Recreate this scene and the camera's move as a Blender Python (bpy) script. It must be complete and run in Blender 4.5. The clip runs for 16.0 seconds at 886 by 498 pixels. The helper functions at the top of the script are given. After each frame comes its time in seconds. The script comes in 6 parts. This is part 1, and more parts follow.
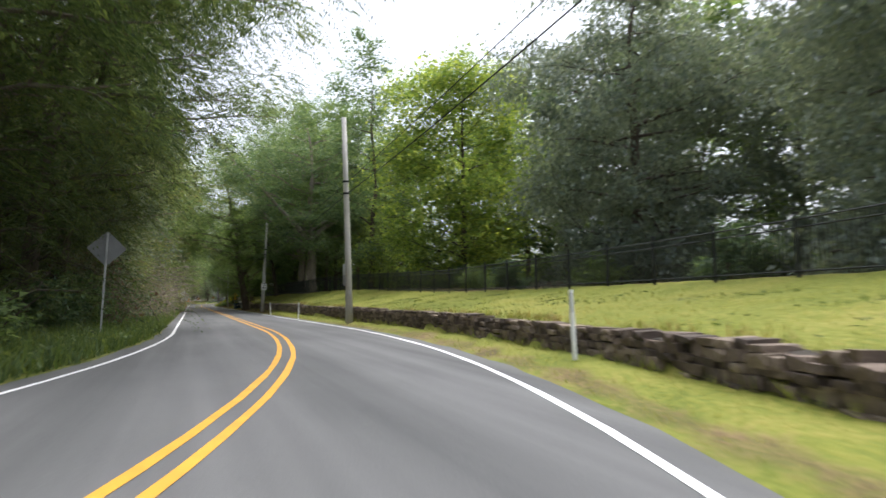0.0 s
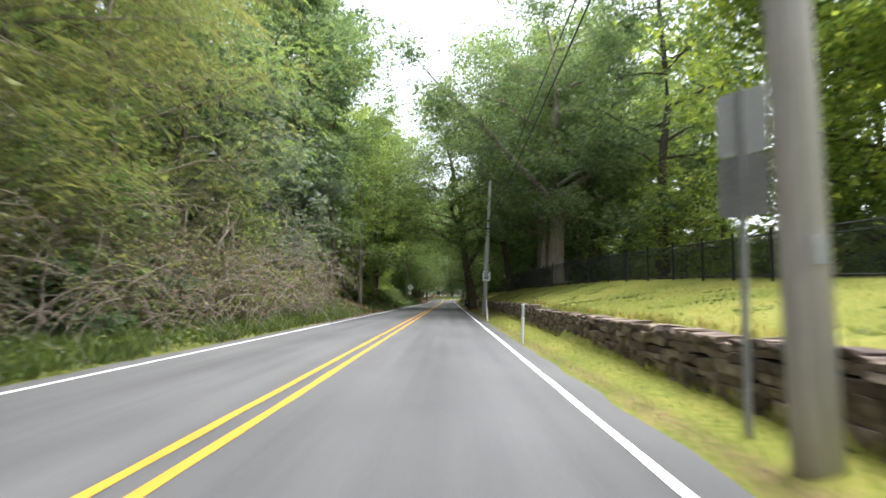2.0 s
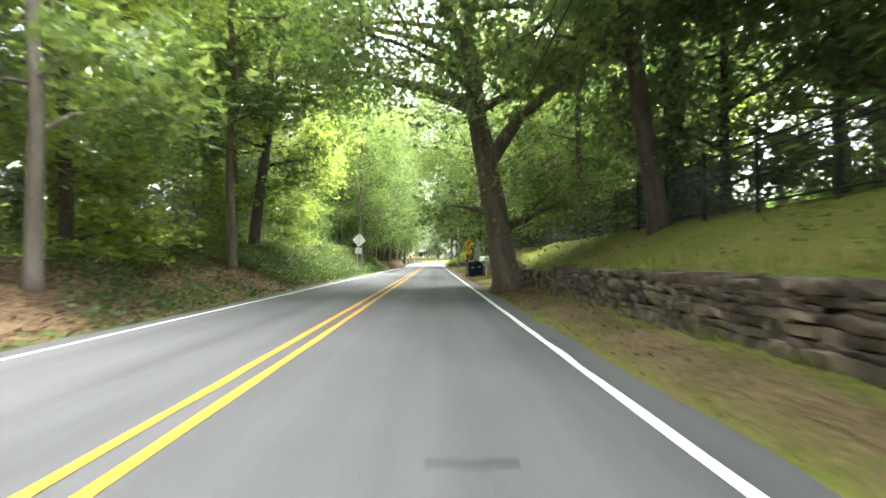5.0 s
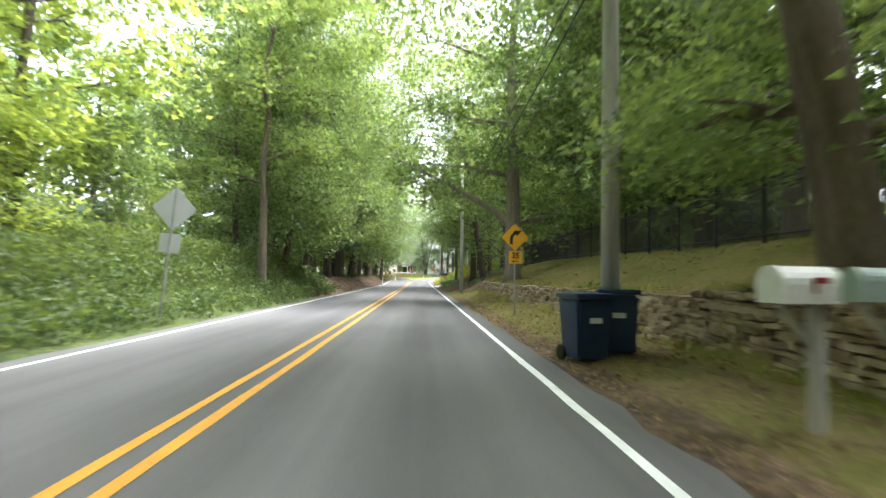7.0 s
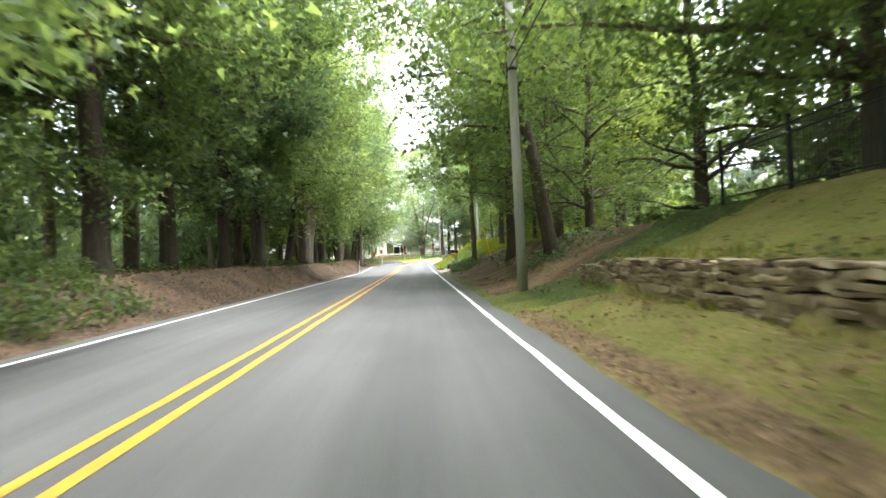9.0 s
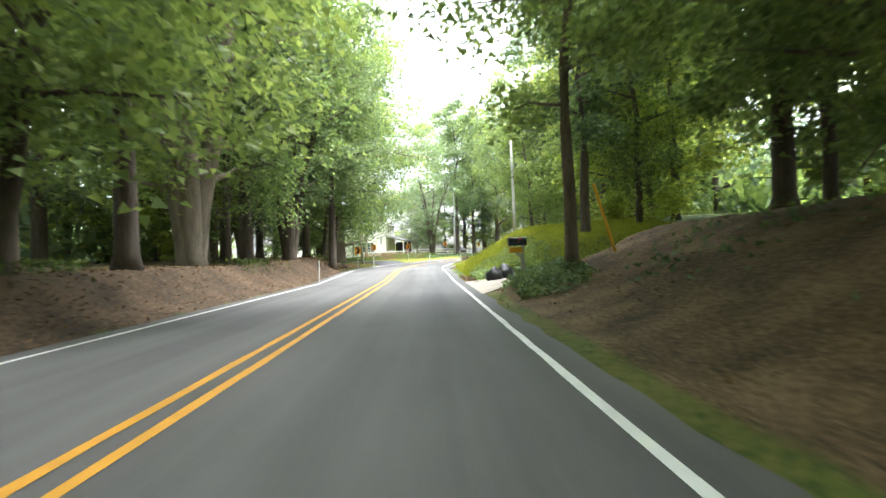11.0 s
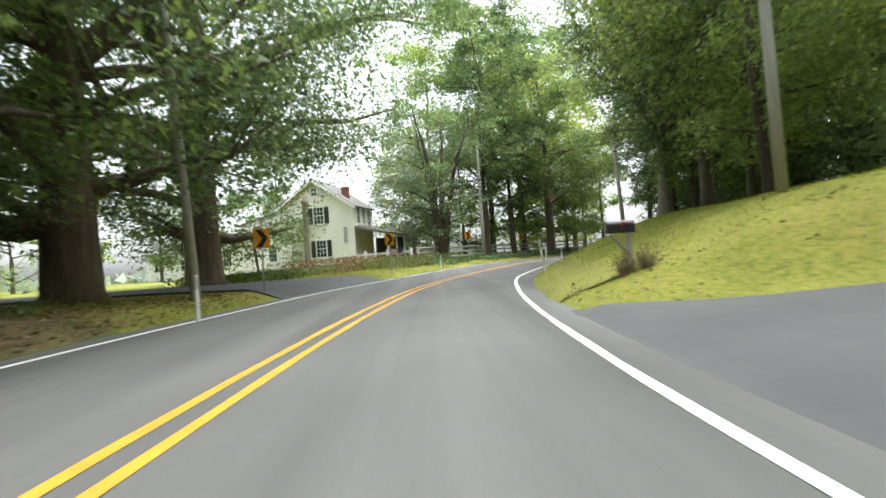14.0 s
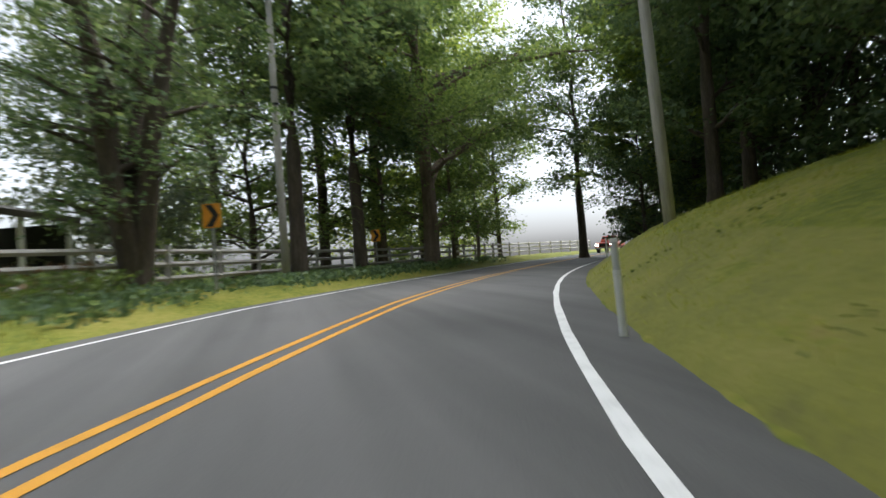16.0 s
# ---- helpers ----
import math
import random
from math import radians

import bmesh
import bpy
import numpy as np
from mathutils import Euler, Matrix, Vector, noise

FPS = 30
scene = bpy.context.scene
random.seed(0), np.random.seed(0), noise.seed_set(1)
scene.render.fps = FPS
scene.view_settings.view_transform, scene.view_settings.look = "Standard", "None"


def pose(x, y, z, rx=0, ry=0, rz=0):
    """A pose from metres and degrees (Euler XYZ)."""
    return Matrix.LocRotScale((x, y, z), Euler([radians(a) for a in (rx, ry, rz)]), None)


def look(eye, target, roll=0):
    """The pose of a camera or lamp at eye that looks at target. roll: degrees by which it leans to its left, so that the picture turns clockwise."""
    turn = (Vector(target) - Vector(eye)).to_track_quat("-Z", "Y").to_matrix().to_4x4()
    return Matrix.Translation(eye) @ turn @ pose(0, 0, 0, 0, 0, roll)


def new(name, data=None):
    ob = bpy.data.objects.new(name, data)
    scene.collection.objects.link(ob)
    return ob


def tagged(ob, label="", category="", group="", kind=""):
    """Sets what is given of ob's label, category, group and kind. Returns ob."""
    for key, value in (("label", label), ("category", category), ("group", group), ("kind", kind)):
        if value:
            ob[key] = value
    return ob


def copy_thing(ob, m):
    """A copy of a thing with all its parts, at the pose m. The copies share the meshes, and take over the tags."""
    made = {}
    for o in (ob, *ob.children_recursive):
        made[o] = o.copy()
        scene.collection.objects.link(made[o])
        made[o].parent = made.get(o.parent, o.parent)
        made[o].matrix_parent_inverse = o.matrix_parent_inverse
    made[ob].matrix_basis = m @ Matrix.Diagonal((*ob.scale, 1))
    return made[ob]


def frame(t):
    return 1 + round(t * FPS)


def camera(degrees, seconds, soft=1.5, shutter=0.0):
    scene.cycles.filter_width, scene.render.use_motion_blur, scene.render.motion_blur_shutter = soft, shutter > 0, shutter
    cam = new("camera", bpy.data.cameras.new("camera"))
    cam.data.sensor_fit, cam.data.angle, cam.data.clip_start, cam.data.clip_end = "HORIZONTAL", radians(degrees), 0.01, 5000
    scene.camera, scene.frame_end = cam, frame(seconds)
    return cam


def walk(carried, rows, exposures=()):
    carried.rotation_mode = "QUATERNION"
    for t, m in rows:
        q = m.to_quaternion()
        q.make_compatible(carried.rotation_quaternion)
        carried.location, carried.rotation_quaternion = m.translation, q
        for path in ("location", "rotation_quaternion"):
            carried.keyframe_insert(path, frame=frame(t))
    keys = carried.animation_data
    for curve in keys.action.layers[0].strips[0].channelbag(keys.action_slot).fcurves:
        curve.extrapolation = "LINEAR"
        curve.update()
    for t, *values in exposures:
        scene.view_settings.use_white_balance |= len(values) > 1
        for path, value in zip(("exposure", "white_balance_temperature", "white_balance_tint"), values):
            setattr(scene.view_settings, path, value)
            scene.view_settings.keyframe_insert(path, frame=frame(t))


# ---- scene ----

# ---------------------------------------------------------------- camera
cam = camera(73.0, 16.0, soft=1.5, shutter=0.3)
PATH = [
    (0, (-2.829, -18.260, 1.131), (1.032, -9.074, 1.977), -0.71),
    (0.5, (-0.697, -12.578, 1.130), (1.803, -2.941, 2.070), -0.16),
    (1, (0.751, -6.490, 1.155), (2.155, 3.365, 2.112), 0.51),
    (1.5, (1.550, 0.000, 1.160), (2.051, 9.948, 2.051), 1.20),
    (2, (1.949, 6.920, 1.174), (1.836, 16.885, 1.994), 0.61),
    (2.5, (1.883, 13.838, 1.121), (1.567, 23.828, 1.440), 0.10),
    (3, (1.985, 20.890, 1.190), (1.904, 30.888, 1.008), -0.88),
    (3.5, (1.996, 28.272, 1.164), (2.181, 38.261, 0.734), -0.85),
    (4, (1.926, 35.603, 1.069), (1.981, 45.594, 0.637), -1.04),
    (4.5, (1.921, 43.05, 1.160), (1.871, 53.048, 0.985), -1.55),
    (4.7, (1.860, 46.35, 1.150), (1.930, 56.349, 1.160), -0.80),
    (6.8, (1.853, 80.807, 1.165), (2.186, 90.789, 1.658), 0.43),
    (7, (1.881, 83.926, 1.242), (2.245, 93.908, 1.709), 0.88),
    (7.5, (1.942, 91.567, 1.210), (2.359, 101.556, 1.428), -1.45),
    (8, (1.954, 98.847, 1.151), (2.387, 108.836, 1.331), -1.44),
    (8.2, (2.073, 101.861, 1.148), (2.401, 111.853, 1.362), -1.81),
    (8.5, (2.128, 106.408, 1.149), (2.527, 116.399, 1.328), -2.31),
    (9, (2.101, 113.737, 1.160), (2.522, 123.727, 1.299), -2.40),
    (11.4, (2.087, 146.721, 1.193), (2.317, 156.718, 1.322), -1.50),
    (11.5, (2.055, 148.194, 1.219), (2.253, 158.191, 1.358), -1.60),
    (12, (2.032, 155.512, 1.091), (2.182, 165.510, 1.225), -2.40),
    (12.5, (2.038, 162.906, 1.128), (2.150, 172.904, 1.286), -1.95),
    (13, (1.849, 170.521, 1.227), (1.985, 180.520, 1.345), -2.42),
    (13.5, (1.776, 178.019, 1.309), (1.913, 188.016, 1.499), -3.38),
    (14, (1.809, 185.529, 1.248), (2.056, 195.524, 1.454), -3.98),
    (14.5, (2.109, 193.283, 1.379), (2.764, 203.259, 1.583), -0.87),
    (15, (2.847, 201.316, 1.392), (4.090, 211.238, 1.536), -1.69),
    (15.5, (4.243, 208.927, 1.500), (6.195, 218.732, 1.716), -2.67),
    (16, (6.557, 216.601, 1.512), (9.214, 226.238, 1.743), -4.15),
]
walk(cam, [(t, look(eye, target, roll)) for t, eye, target, roll in PATH],
     exposures=[(0.0, 1.25, 6080, 12), (1.0, 1.3, 6080, 12), (1.5, 1.6, 6080, 12), (2.2, 2.05, 6080, 12), (3.0, 2.4, 6080, 12), (4.0, 3.05, 6080, 11), (4.5, 3.75, 6080, 11), (7.0, 3.15, 6000, 13), (8.0, 3.8, 6080, 12), (9.0, 3.3, 6080, 11), (11.5, 3.1, 6080, 9), (12.5, 2.2, 6200, 6), (13.5, 2.05, 6200, 6), (14.5, 1.95, 6250, 9), (15.5, 1.42, 6150, 11), (16.0, 1.2, 6080, 10)])

# ---------------------------------------------------------------- light
world = bpy.data.worlds.new("overcast_sky")
scene.world = world
world.use_nodes = True
wn, wl = world.node_tree.nodes, world.node_tree.links
sky = wn.new("ShaderNodeTexSky")
sky.sky_type, sky.sun_disc = "NISHITA", False
sky.sun_elevation, sky.sun_rotation = radians(71), radians(77)
sky.air_density, sky.dust_density, sky.ozone_density = 1.0, 4.0, 1.0
pale = wn.new("ShaderNodeHueSaturation")
pale.inputs["Saturation"].default_value = 0.26
wl.new(sky.outputs["Color"], pale.inputs["Color"])
wl.new(pale.outputs["Color"], wn["Background"].inputs["Color"])
wn["Background"].inputs["Strength"].default_value = 0.15

sun_data = bpy.data.lights.new("sun", "SUN")
sun_data.energy, sun_data.angle, sun_data.color = 1.5, radians(50), (1.0, 0.98, 0.95)
sun = new("sun", sun_data)
sun.matrix_world = look((13, 3, 40), (0, 0, 0))


# ---------------------------------------------------------------- materials
def material(name, rough=0.8, metal=0.0, spec=0.4):
    m = bpy.data.materials.new(name)
    m.use_nodes = True
    b = m.node_tree.nodes["Principled BSDF"]
    b.inputs["Roughness"].default_value = rough
    b.inputs["Metallic"].default_value = metal
    b.inputs["Specular IOR Level"].default_value = spec
    return m, m.node_tree.nodes, m.node_tree.links, b


def rgba(c):
    return (c[0], c[1], c[2], 1.0)


def surface(name, colours, scale=1.0, fine=12.0, rough=0.85, bump=0.3, metal=0.0, spec=0.35,
            vary="none", stretch=(1, 1, 1), detail=6.0, bump_size=0.02):
    """Stains at one scale and grain at another, with relief. colours: two or three base colours."""
    m, n, l, b = material(name, rough, metal, spec)
    co = n.new("ShaderNodeTexCoord")
    mp = n.new("ShaderNodeMapping")
    mp.inputs["Scale"].default_value = stretch
    l.new(co.outputs["Object"], mp.inputs["Vector"])
    big, small = n.new("ShaderNodeTexNoise"), n.new("ShaderNodeTexNoise")
    for t, s in ((big, scale), (small, fine)):
        t.inputs["Scale"].default_value, t.inputs["Detail"].default_value = s, detail
        t.inputs["Roughness"].default_value = 0.6
        l.new(mp.outputs["Vector"], t.inputs["Vector"])
    mix = n.new("ShaderNodeMath")
    mix.operation = "MULTIPLY_ADD"
    mix.inputs[1].default_value = 0.45
    l.new(small.outputs["Fac"], mix.inputs[0])
    half = n.new("ShaderNodeMath")
    half.operation, half.inputs[1].default_value = "MULTIPLY", 0.55
    l.new(big.outputs["Fac"], half.inputs[0])
    l.new(half.outputs[0], mix.inputs[2])
    value = mix.outputs[0]
    if vary != "none":
        src = n.new("ShaderNodeObjectInfo" if vary == "object" else "ShaderNodeNewGeometry")
        rnd = src.outputs["Random" if vary == "object" else "Random Per Island"]
        add = n.new("ShaderNodeMath")
        add.operation = "MULTIPLY_ADD"
        add.inputs[1].default_value = 0.34
        l.new(rnd, add.inputs[0])
        sub = n.new("ShaderNodeMath")
        sub.operation, sub.inputs[1].default_value = "SUBTRACT", 0.17
        l.new(value, sub.inputs[0])
        l.new(sub.outputs[0], add.inputs[2])
        value = add.outputs[0]
    ramp = n.new("ShaderNodeValToRGB")
    r = ramp.color_ramp
    r.elements[0].position, r.elements[0].color = 0.30, rgba(colours[0])
    r.elements[1].position, r.elements[1].color = 0.70, rgba(colours[-1])
    if len(colours) > 2:
        for k, c in enumerate(colours[1:-1]):
            r.elements.new(0.30 + 0.40 * (k + 1) / (len(colours) - 1)).color = rgba(c)
    l.new(value, ramp.inputs["Fac"])
    l.new(ramp.outputs["Color"], b.inputs["Base Color"])
    if bump:
        bp = n.new("ShaderNodeBump")
        bp.inputs["Strength"].default_value, bp.inputs["Distance"].default_value = bump, bump_size
        l.new(mix.outputs[0], bp.inputs["Height"])
        l.new(bp.outputs["Normal"], b.inputs["Normal"])
    return m


def leaf_surface(name, dark, mid, light, clear=0.5):
    """Leaves that let some light through, each of its own green."""
    m, n, l, b = material(name, 0.55, 0, 0.3)
    geo, info = n.new("ShaderNodeNewGeometry"), n.new("ShaderNodeObjectInfo")
    co, tex = n.new("ShaderNodeTexCoord"), n.new("ShaderNodeTexNoise")
    tex.inputs["Scale"].default_value, tex.inputs["Detail"].default_value = 0.7, 3
    l.new(co.outputs["Object"], tex.inputs["Vector"])
    s1, s2 = n.new("ShaderNodeMath"), n.new("ShaderNodeMath")
    s1.operation = s2.operation = "MULTIPLY_ADD"
    s1.inputs[1].default_value, s2.inputs[1].default_value = 0.4, 0.2
    l.new(geo.outputs["Random Per Island"], s1.inputs[0])
    l.new(info.outputs["Random"], s2.inputs[0])
    half = n.new("ShaderNodeMath")
    half.operation, half.inputs[1].default_value = "MULTIPLY", 0.4
    l.new(tex.outputs["Fac"], half.inputs[0])
    l.new(half.outputs[0], s2.inputs[2])
    l.new(s2.outputs[0], s1.inputs[2])
    ramp = n.new("ShaderNodeValToRGB")
    r = ramp.color_ramp
    r.elements[0].position, r.elements[0].color = 0.2, rgba(dark)
    r.elements[1].position, r.elements[1].color = 0.85, rgba(light)
    r.elements.new(0.5).color = rgba(mid)
    l.new(s1.outputs[0], ramp.inputs["Fac"])
    l.new(ramp.outputs["Color"], b.inputs["Base Color"])
    tr = n.new("ShaderNodeBsdfTranslucent")
    warm = n.new("ShaderNodeMixRGB")
    warm.blend_type, warm.inputs["Fac"].default_value = "MULTIPLY", 1.0
    warm.inputs["Color2"].default_value = (1.9, 1.75, 0.95, 1)
    l.new(ramp.outputs["Color"], warm.inputs["Color1"])
    l.new(warm.outputs["Color"], tr.inputs["Color"])
    mx = n.new("ShaderNodeMixShader")
    mx.inputs["Fac"].default_value = clear
    l.new(b.outputs["BSDF"], mx.inputs[1])
    l.new(tr.outputs["BSDF"], mx.inputs[2])
    l.new(mx.outputs["Shader"], n["Material Output"].inputs["Surface"])
    return m


M = {}
def asphalt():
    """Worn asphalt: speckled stone, long streaks worn by wheels, pale and dark patches."""
    m, n, l, b = material("asphalt", 0.85, 0, 0.35)
    co = n.new("ShaderNodeTexCoord")
    total = None
    for stretch, scale, share in (((1, 1, 1), 90, 0.3), ((1.3, 0.035, 1), 1.0, 0.42), ((1, 0.4, 1), 0.45, 0.28)):
        mp, tx, mu = n.new("ShaderNodeMapping"), n.new("ShaderNodeTexNoise"), n.new("ShaderNodeMath")
        mp.inputs["Scale"].default_value = stretch
        tx.inputs["Scale"].default_value, tx.inputs["Detail"].default_value = scale, 5
        l.new(co.outputs["Object"], mp.inputs["Vector"])
        l.new(mp.outputs["Vector"], tx.inputs["Vector"])
        mu.operation, mu.inputs[1].default_value, mu.inputs[2].default_value = "MULTIPLY_ADD", share, 0.0
        l.new(tx.outputs["Fac"], mu.inputs[0])
        if total is not None:
            l.new(total, mu.inputs[2])
        total = mu.outputs[0]
    r = n.new("ShaderNodeValToRGB")
    e = r.color_ramp.elements
    e[0].position, e[0].color, e[1].position, e[1].color = 0.36, (0.054, 0.054, 0.052, 1), 0.64, (0.138, 0.135, 0.13, 1)
    l.new(total, r.inputs["Fac"])
    l.new(r.outputs["Color"], b.inputs["Base Color"])
    bp = n.new("ShaderNodeBump")
    bp.inputs["Strength"].default_value, bp.inputs["Distance"].default_value = 0.25, 0.004
    l.new(total, bp.inputs["Height"])
    l.new(bp.outputs["Normal"], b.inputs["Normal"])
    return m


M["asphalt"] = asphalt()
M["tar"] = surface("tar", [(0.03, 0.03, 0.03), (0.07, 0.068, 0.065)], 2, 60, 0.7, 0.2, bump_size=0.003)
M["drive"] = surface("drive_asphalt", [(0.055, 0.056, 0.058), (0.1, 0.1, 0.102)], 0.5, 40, 0.9, 0.25, bump_size=0.004)
M["concrete"] = surface("drive_concrete", [(0.22, 0.195, 0.16), (0.34, 0.31, 0.26)], 0.6, 30, 0.9, 0.2, bump_size=0.004)
M["white_line"] = surface("white_line_paint", [(0.5, 0.5, 0.48), (0.74, 0.74, 0.72), (0.8, 0.8, 0.78)], 3, 50, 0.7, 0.1)
M["yellow_line"] = surface("yellow_line_paint", [(0.36, 0.19, 0.03), (0.56, 0.27, 0.025), (0.62, 0.32, 0.035)], 3, 50, 0.7, 0.1)
M["stone"] = surface("fieldstone", [(0.06, 0.046, 0.038), (0.14, 0.105, 0.08), (0.27, 0.215, 0.16)], 2.2, 14, 0.95, 0.7,
                     vary="object", bump_size=0.03)
M["stone_stuff"] = surface("fieldstone_rest", [(0.06, 0.046, 0.038), (0.14, 0.105, 0.08), (0.27, 0.215, 0.16)], 2.2, 14, 0.95, 0.7,
                           vary="island", bump_size=0.03)
M["stone_tan"] = surface("tan_fieldstone", [(0.165, 0.118, 0.078), (0.32, 0.245, 0.17), (0.46, 0.375, 0.27)], 2.2, 14, 0.95, 0.7, vary="object", bump_size=0.03)
M["stone_tan_stuff"] = surface("tan_fieldstone_rest", [(0.165, 0.118, 0.078), (0.32, 0.245, 0.17), (0.46, 0.375, 0.27)], 2.2, 14, 0.95, 0.7, vary="island", bump_size=0.03)
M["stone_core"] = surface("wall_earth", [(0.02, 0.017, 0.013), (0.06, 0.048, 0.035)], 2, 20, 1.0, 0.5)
M["pole_wood"] = surface("weathered_pole_wood", [(0.27, 0.25, 0.225), (0.43, 0.41, 0.375), (0.56, 0.54, 0.5)], 1.2, 10, 0.9, 0.4,
                         stretch=(6, 6, 0.35), bump_size=0.01)
M["bark"] = surface("bark", [(0.035, 0.028, 0.022), (0.085, 0.068, 0.053), (0.16, 0.13, 0.1)], 1.5, 9, 0.95, 0.9,
                    stretch=(4, 4, 0.7), bump_size=0.04)
M["bark_mid"] = surface("brown_bark", [(0.06, 0.048, 0.036), (0.14, 0.108, 0.08), (0.24, 0.19, 0.145)], 1.5, 9, 0.95, 0.9,
                        stretch=(4, 4, 0.7), bump_size=0.04)
M["bark_pale"] = surface("pale_bark", [(0.09, 0.078, 0.062), (0.2, 0.17, 0.135), (0.31, 0.27, 0.22)], 1.5, 9, 0.95, 0.8,
                         stretch=(4, 4, 0.7), bump_size=0.03)
M["twig"] = surface("dry_twig", [(0.1, 0.075, 0.06), (0.26, 0.2, 0.16)], 3, 20, 0.95, 0.2)
M["vine"] = surface("bare_vine_bark", [(0.11, 0.085, 0.07), (0.2, 0.16, 0.13), (0.3, 0.25, 0.21)], 3, 20, 0.95, 0.2)
M["leaf"] = leaf_surface("leaf_green", (0.055, 0.095, 0.045), (0.129, 0.192, 0.079), (0.256, 0.324, 0.125))
M["leaf_dark"] = leaf_surface("leaf_dark_green", (0.048, 0.084, 0.053), (0.104, 0.163, 0.093), (0.212, 0.271, 0.146), 0.45)
# olive leaves darkened: shade under the near left crowns is in the colour
M["leaf_shaded"] = leaf_surface("leaf_shaded_olive", (0.025, 0.043, 0.020), (0.058, 0.087, 0.035), (0.156, 0.183, 0.058), 0.45)
M["leaf_maple"] = leaf_surface("leaf_maple_green", (0.068, 0.119, 0.035), (0.155, 0.230, 0.061), (0.419, 0.466, 0.101), 0.5)
M["leaf_olive"] = leaf_surface("leaf_olive_green", (0.054, 0.071, 0.032), (0.115, 0.133, 0.061), (0.230, 0.238, 0.108), 0.48)
M["leaf_bright"] = leaf_surface("leaf_bright_green", (0.102, 0.158, 0.05), (0.222, 0.3, 0.085), (0.4, 0.44, 0.13), 0.55)
# grey-green leaves, lightened so that the colour carries the haze before them
M["leaf_hazed"] = leaf_surface("leaf_hazed_grey_green", (0.077, 0.111, 0.099), (0.150, 0.189, 0.166), (0.272, 0.309, 0.247), 0.42)
M["ivy"] = leaf_surface("ground_ivy_leaf", (0.036, 0.060, 0.023), (0.077, 0.117, 0.036), (0.157, 0.195, 0.059), 0.42)
M["brown_leaf"] = leaf_surface("fallen_brown_leaf", (0.066, 0.039, 0.020), (0.165, 0.099, 0.050), (0.308, 0.209, 0.099), 0.1)
M["grass_blade"] = leaf_surface("grass_blade", (0.1, 0.126, 0.03), (0.208, 0.232, 0.055), (0.37, 0.35, 0.11), 0.3)
M["straw_blade"] = leaf_surface("straw_blade", (0.17, 0.135, 0.055), (0.29, 0.225, 0.09), (0.42, 0.34, 0.16), 0.3)
M["lush_grass"] = leaf_surface("lush_grass_blade", (0.14, 0.165, 0.024), (0.235, 0.275, 0.032), (0.37, 0.38, 0.06), 0.35)
M["steel"] = surface("galvanised_steel", [(0.3, 0.3, 0.3), (0.5, 0.5, 0.5)], 3, 30, 0.5, 0.1, metal=0.7)
M["fence_black"] = surface("black_fence_paint", [(0.012, 0.014, 0.013), (0.03, 0.033, 0.031)], 3, 20, 0.5, 0.1)
M["sign_back"] = surface("bare_aluminium", [(0.45, 0.46, 0.46), (0.62, 0.63, 0.63)], 2, 25, 0.55, 0.05, metal=0.25)
# darker copy of the bare aluminium, with tree shade put into its colour
M["shaded_aluminium"] = surface("shaded_aluminium", [(0.13, 0.135, 0.14), (0.24, 0.245, 0.25)], 2, 25, 0.6, 0.05, metal=0.3)
M["sign_white"] = surface("sign_white_sheet", [(0.68, 0.68, 0.66), (0.8, 0.8, 0.78)], 2, 20, 0.5, 0.02)
M["sign_yellow"] = surface("sign_yellow_sheet", [(0.75, 0.36, 0.02), (0.85, 0.43, 0.03)], 2, 20, 0.5, 0.02)
M["sign_orange"] = surface("sign_amber_sheet", [(0.7, 0.27, 0.02), (0.8, 0.34, 0.03)], 2, 20, 0.5, 0.02)
M["sign_black"] = surface("sign_black_ink", [(0.012, 0.012, 0.012), (0.03, 0.03, 0.03)], 3, 30, 0.6, 0.0)
M["white_post"] = surface("white_plastic", [(0.6, 0.6, 0.57), (0.8, 0.8, 0.77)], 4, 20, 0.6, 0.05)
M["siding"] = surface("cream_siding_paint", [(0.74, 0.71, 0.63), (0.84, 0.82, 0.75)], 0.8, 12, 0.7, 0.1)
M["white_paint"] = surface("white_paint", [(0.68, 0.68, 0.66), (0.8, 0.8, 0.78)], 1.2, 14, 0.6, 0.1)
M["shingle"] = surface("grey_roof_shingle", [(0.09, 0.085, 0.08), (0.2, 0.19, 0.175)], 1, 12, 0.95, 0.4)
M["shutter"] = surface("dark_shutter_paint", [(0.015, 0.017, 0.017), (0.04, 0.042, 0.04)], 2, 20, 0.5, 0.1)
M["brick"] = surface("chimney_brick", [(0.16, 0.07, 0.05), (0.3, 0.15, 0.1)], 4, 20, 0.9, 0.4)
M["bin_blue"] = surface("blue_bin_plastic", [(0.012, 0.028, 0.075), (0.02, 0.045, 0.11)], 2, 25, 0.45, 0.05)
M["black_plastic"] = surface("black_plastic", [(0.01, 0.01, 0.011), (0.025, 0.025, 0.027)], 2, 20, 0.4, 0.15)
M["red_paint"] = surface("red_vehicle_paint", [(0.3, 0.02, 0.015), (0.4, 0.035, 0.02)], 2, 20, 0.3, 0.0, spec=0.6)
M["rail_wood"] = surface("rail_wood", [(0.3, 0.285, 0.26), (0.5, 0.48, 0.45)], 2, 12, 0.9, 0.3, stretch=(1, 1, 1))
M["rubber"] = surface("tyre_rubber", [(0.012, 0.012, 0.012), (0.03, 0.03, 0.03)], 4, 30, 0.8, 0.2)
glass, gn, gl, gb = material("window_glass", 0.08, 0.0, 0.6)
gb.inputs["Base Color"].default_value = (0.025, 0.032, 0.036, 1)
M["glass"] = glass


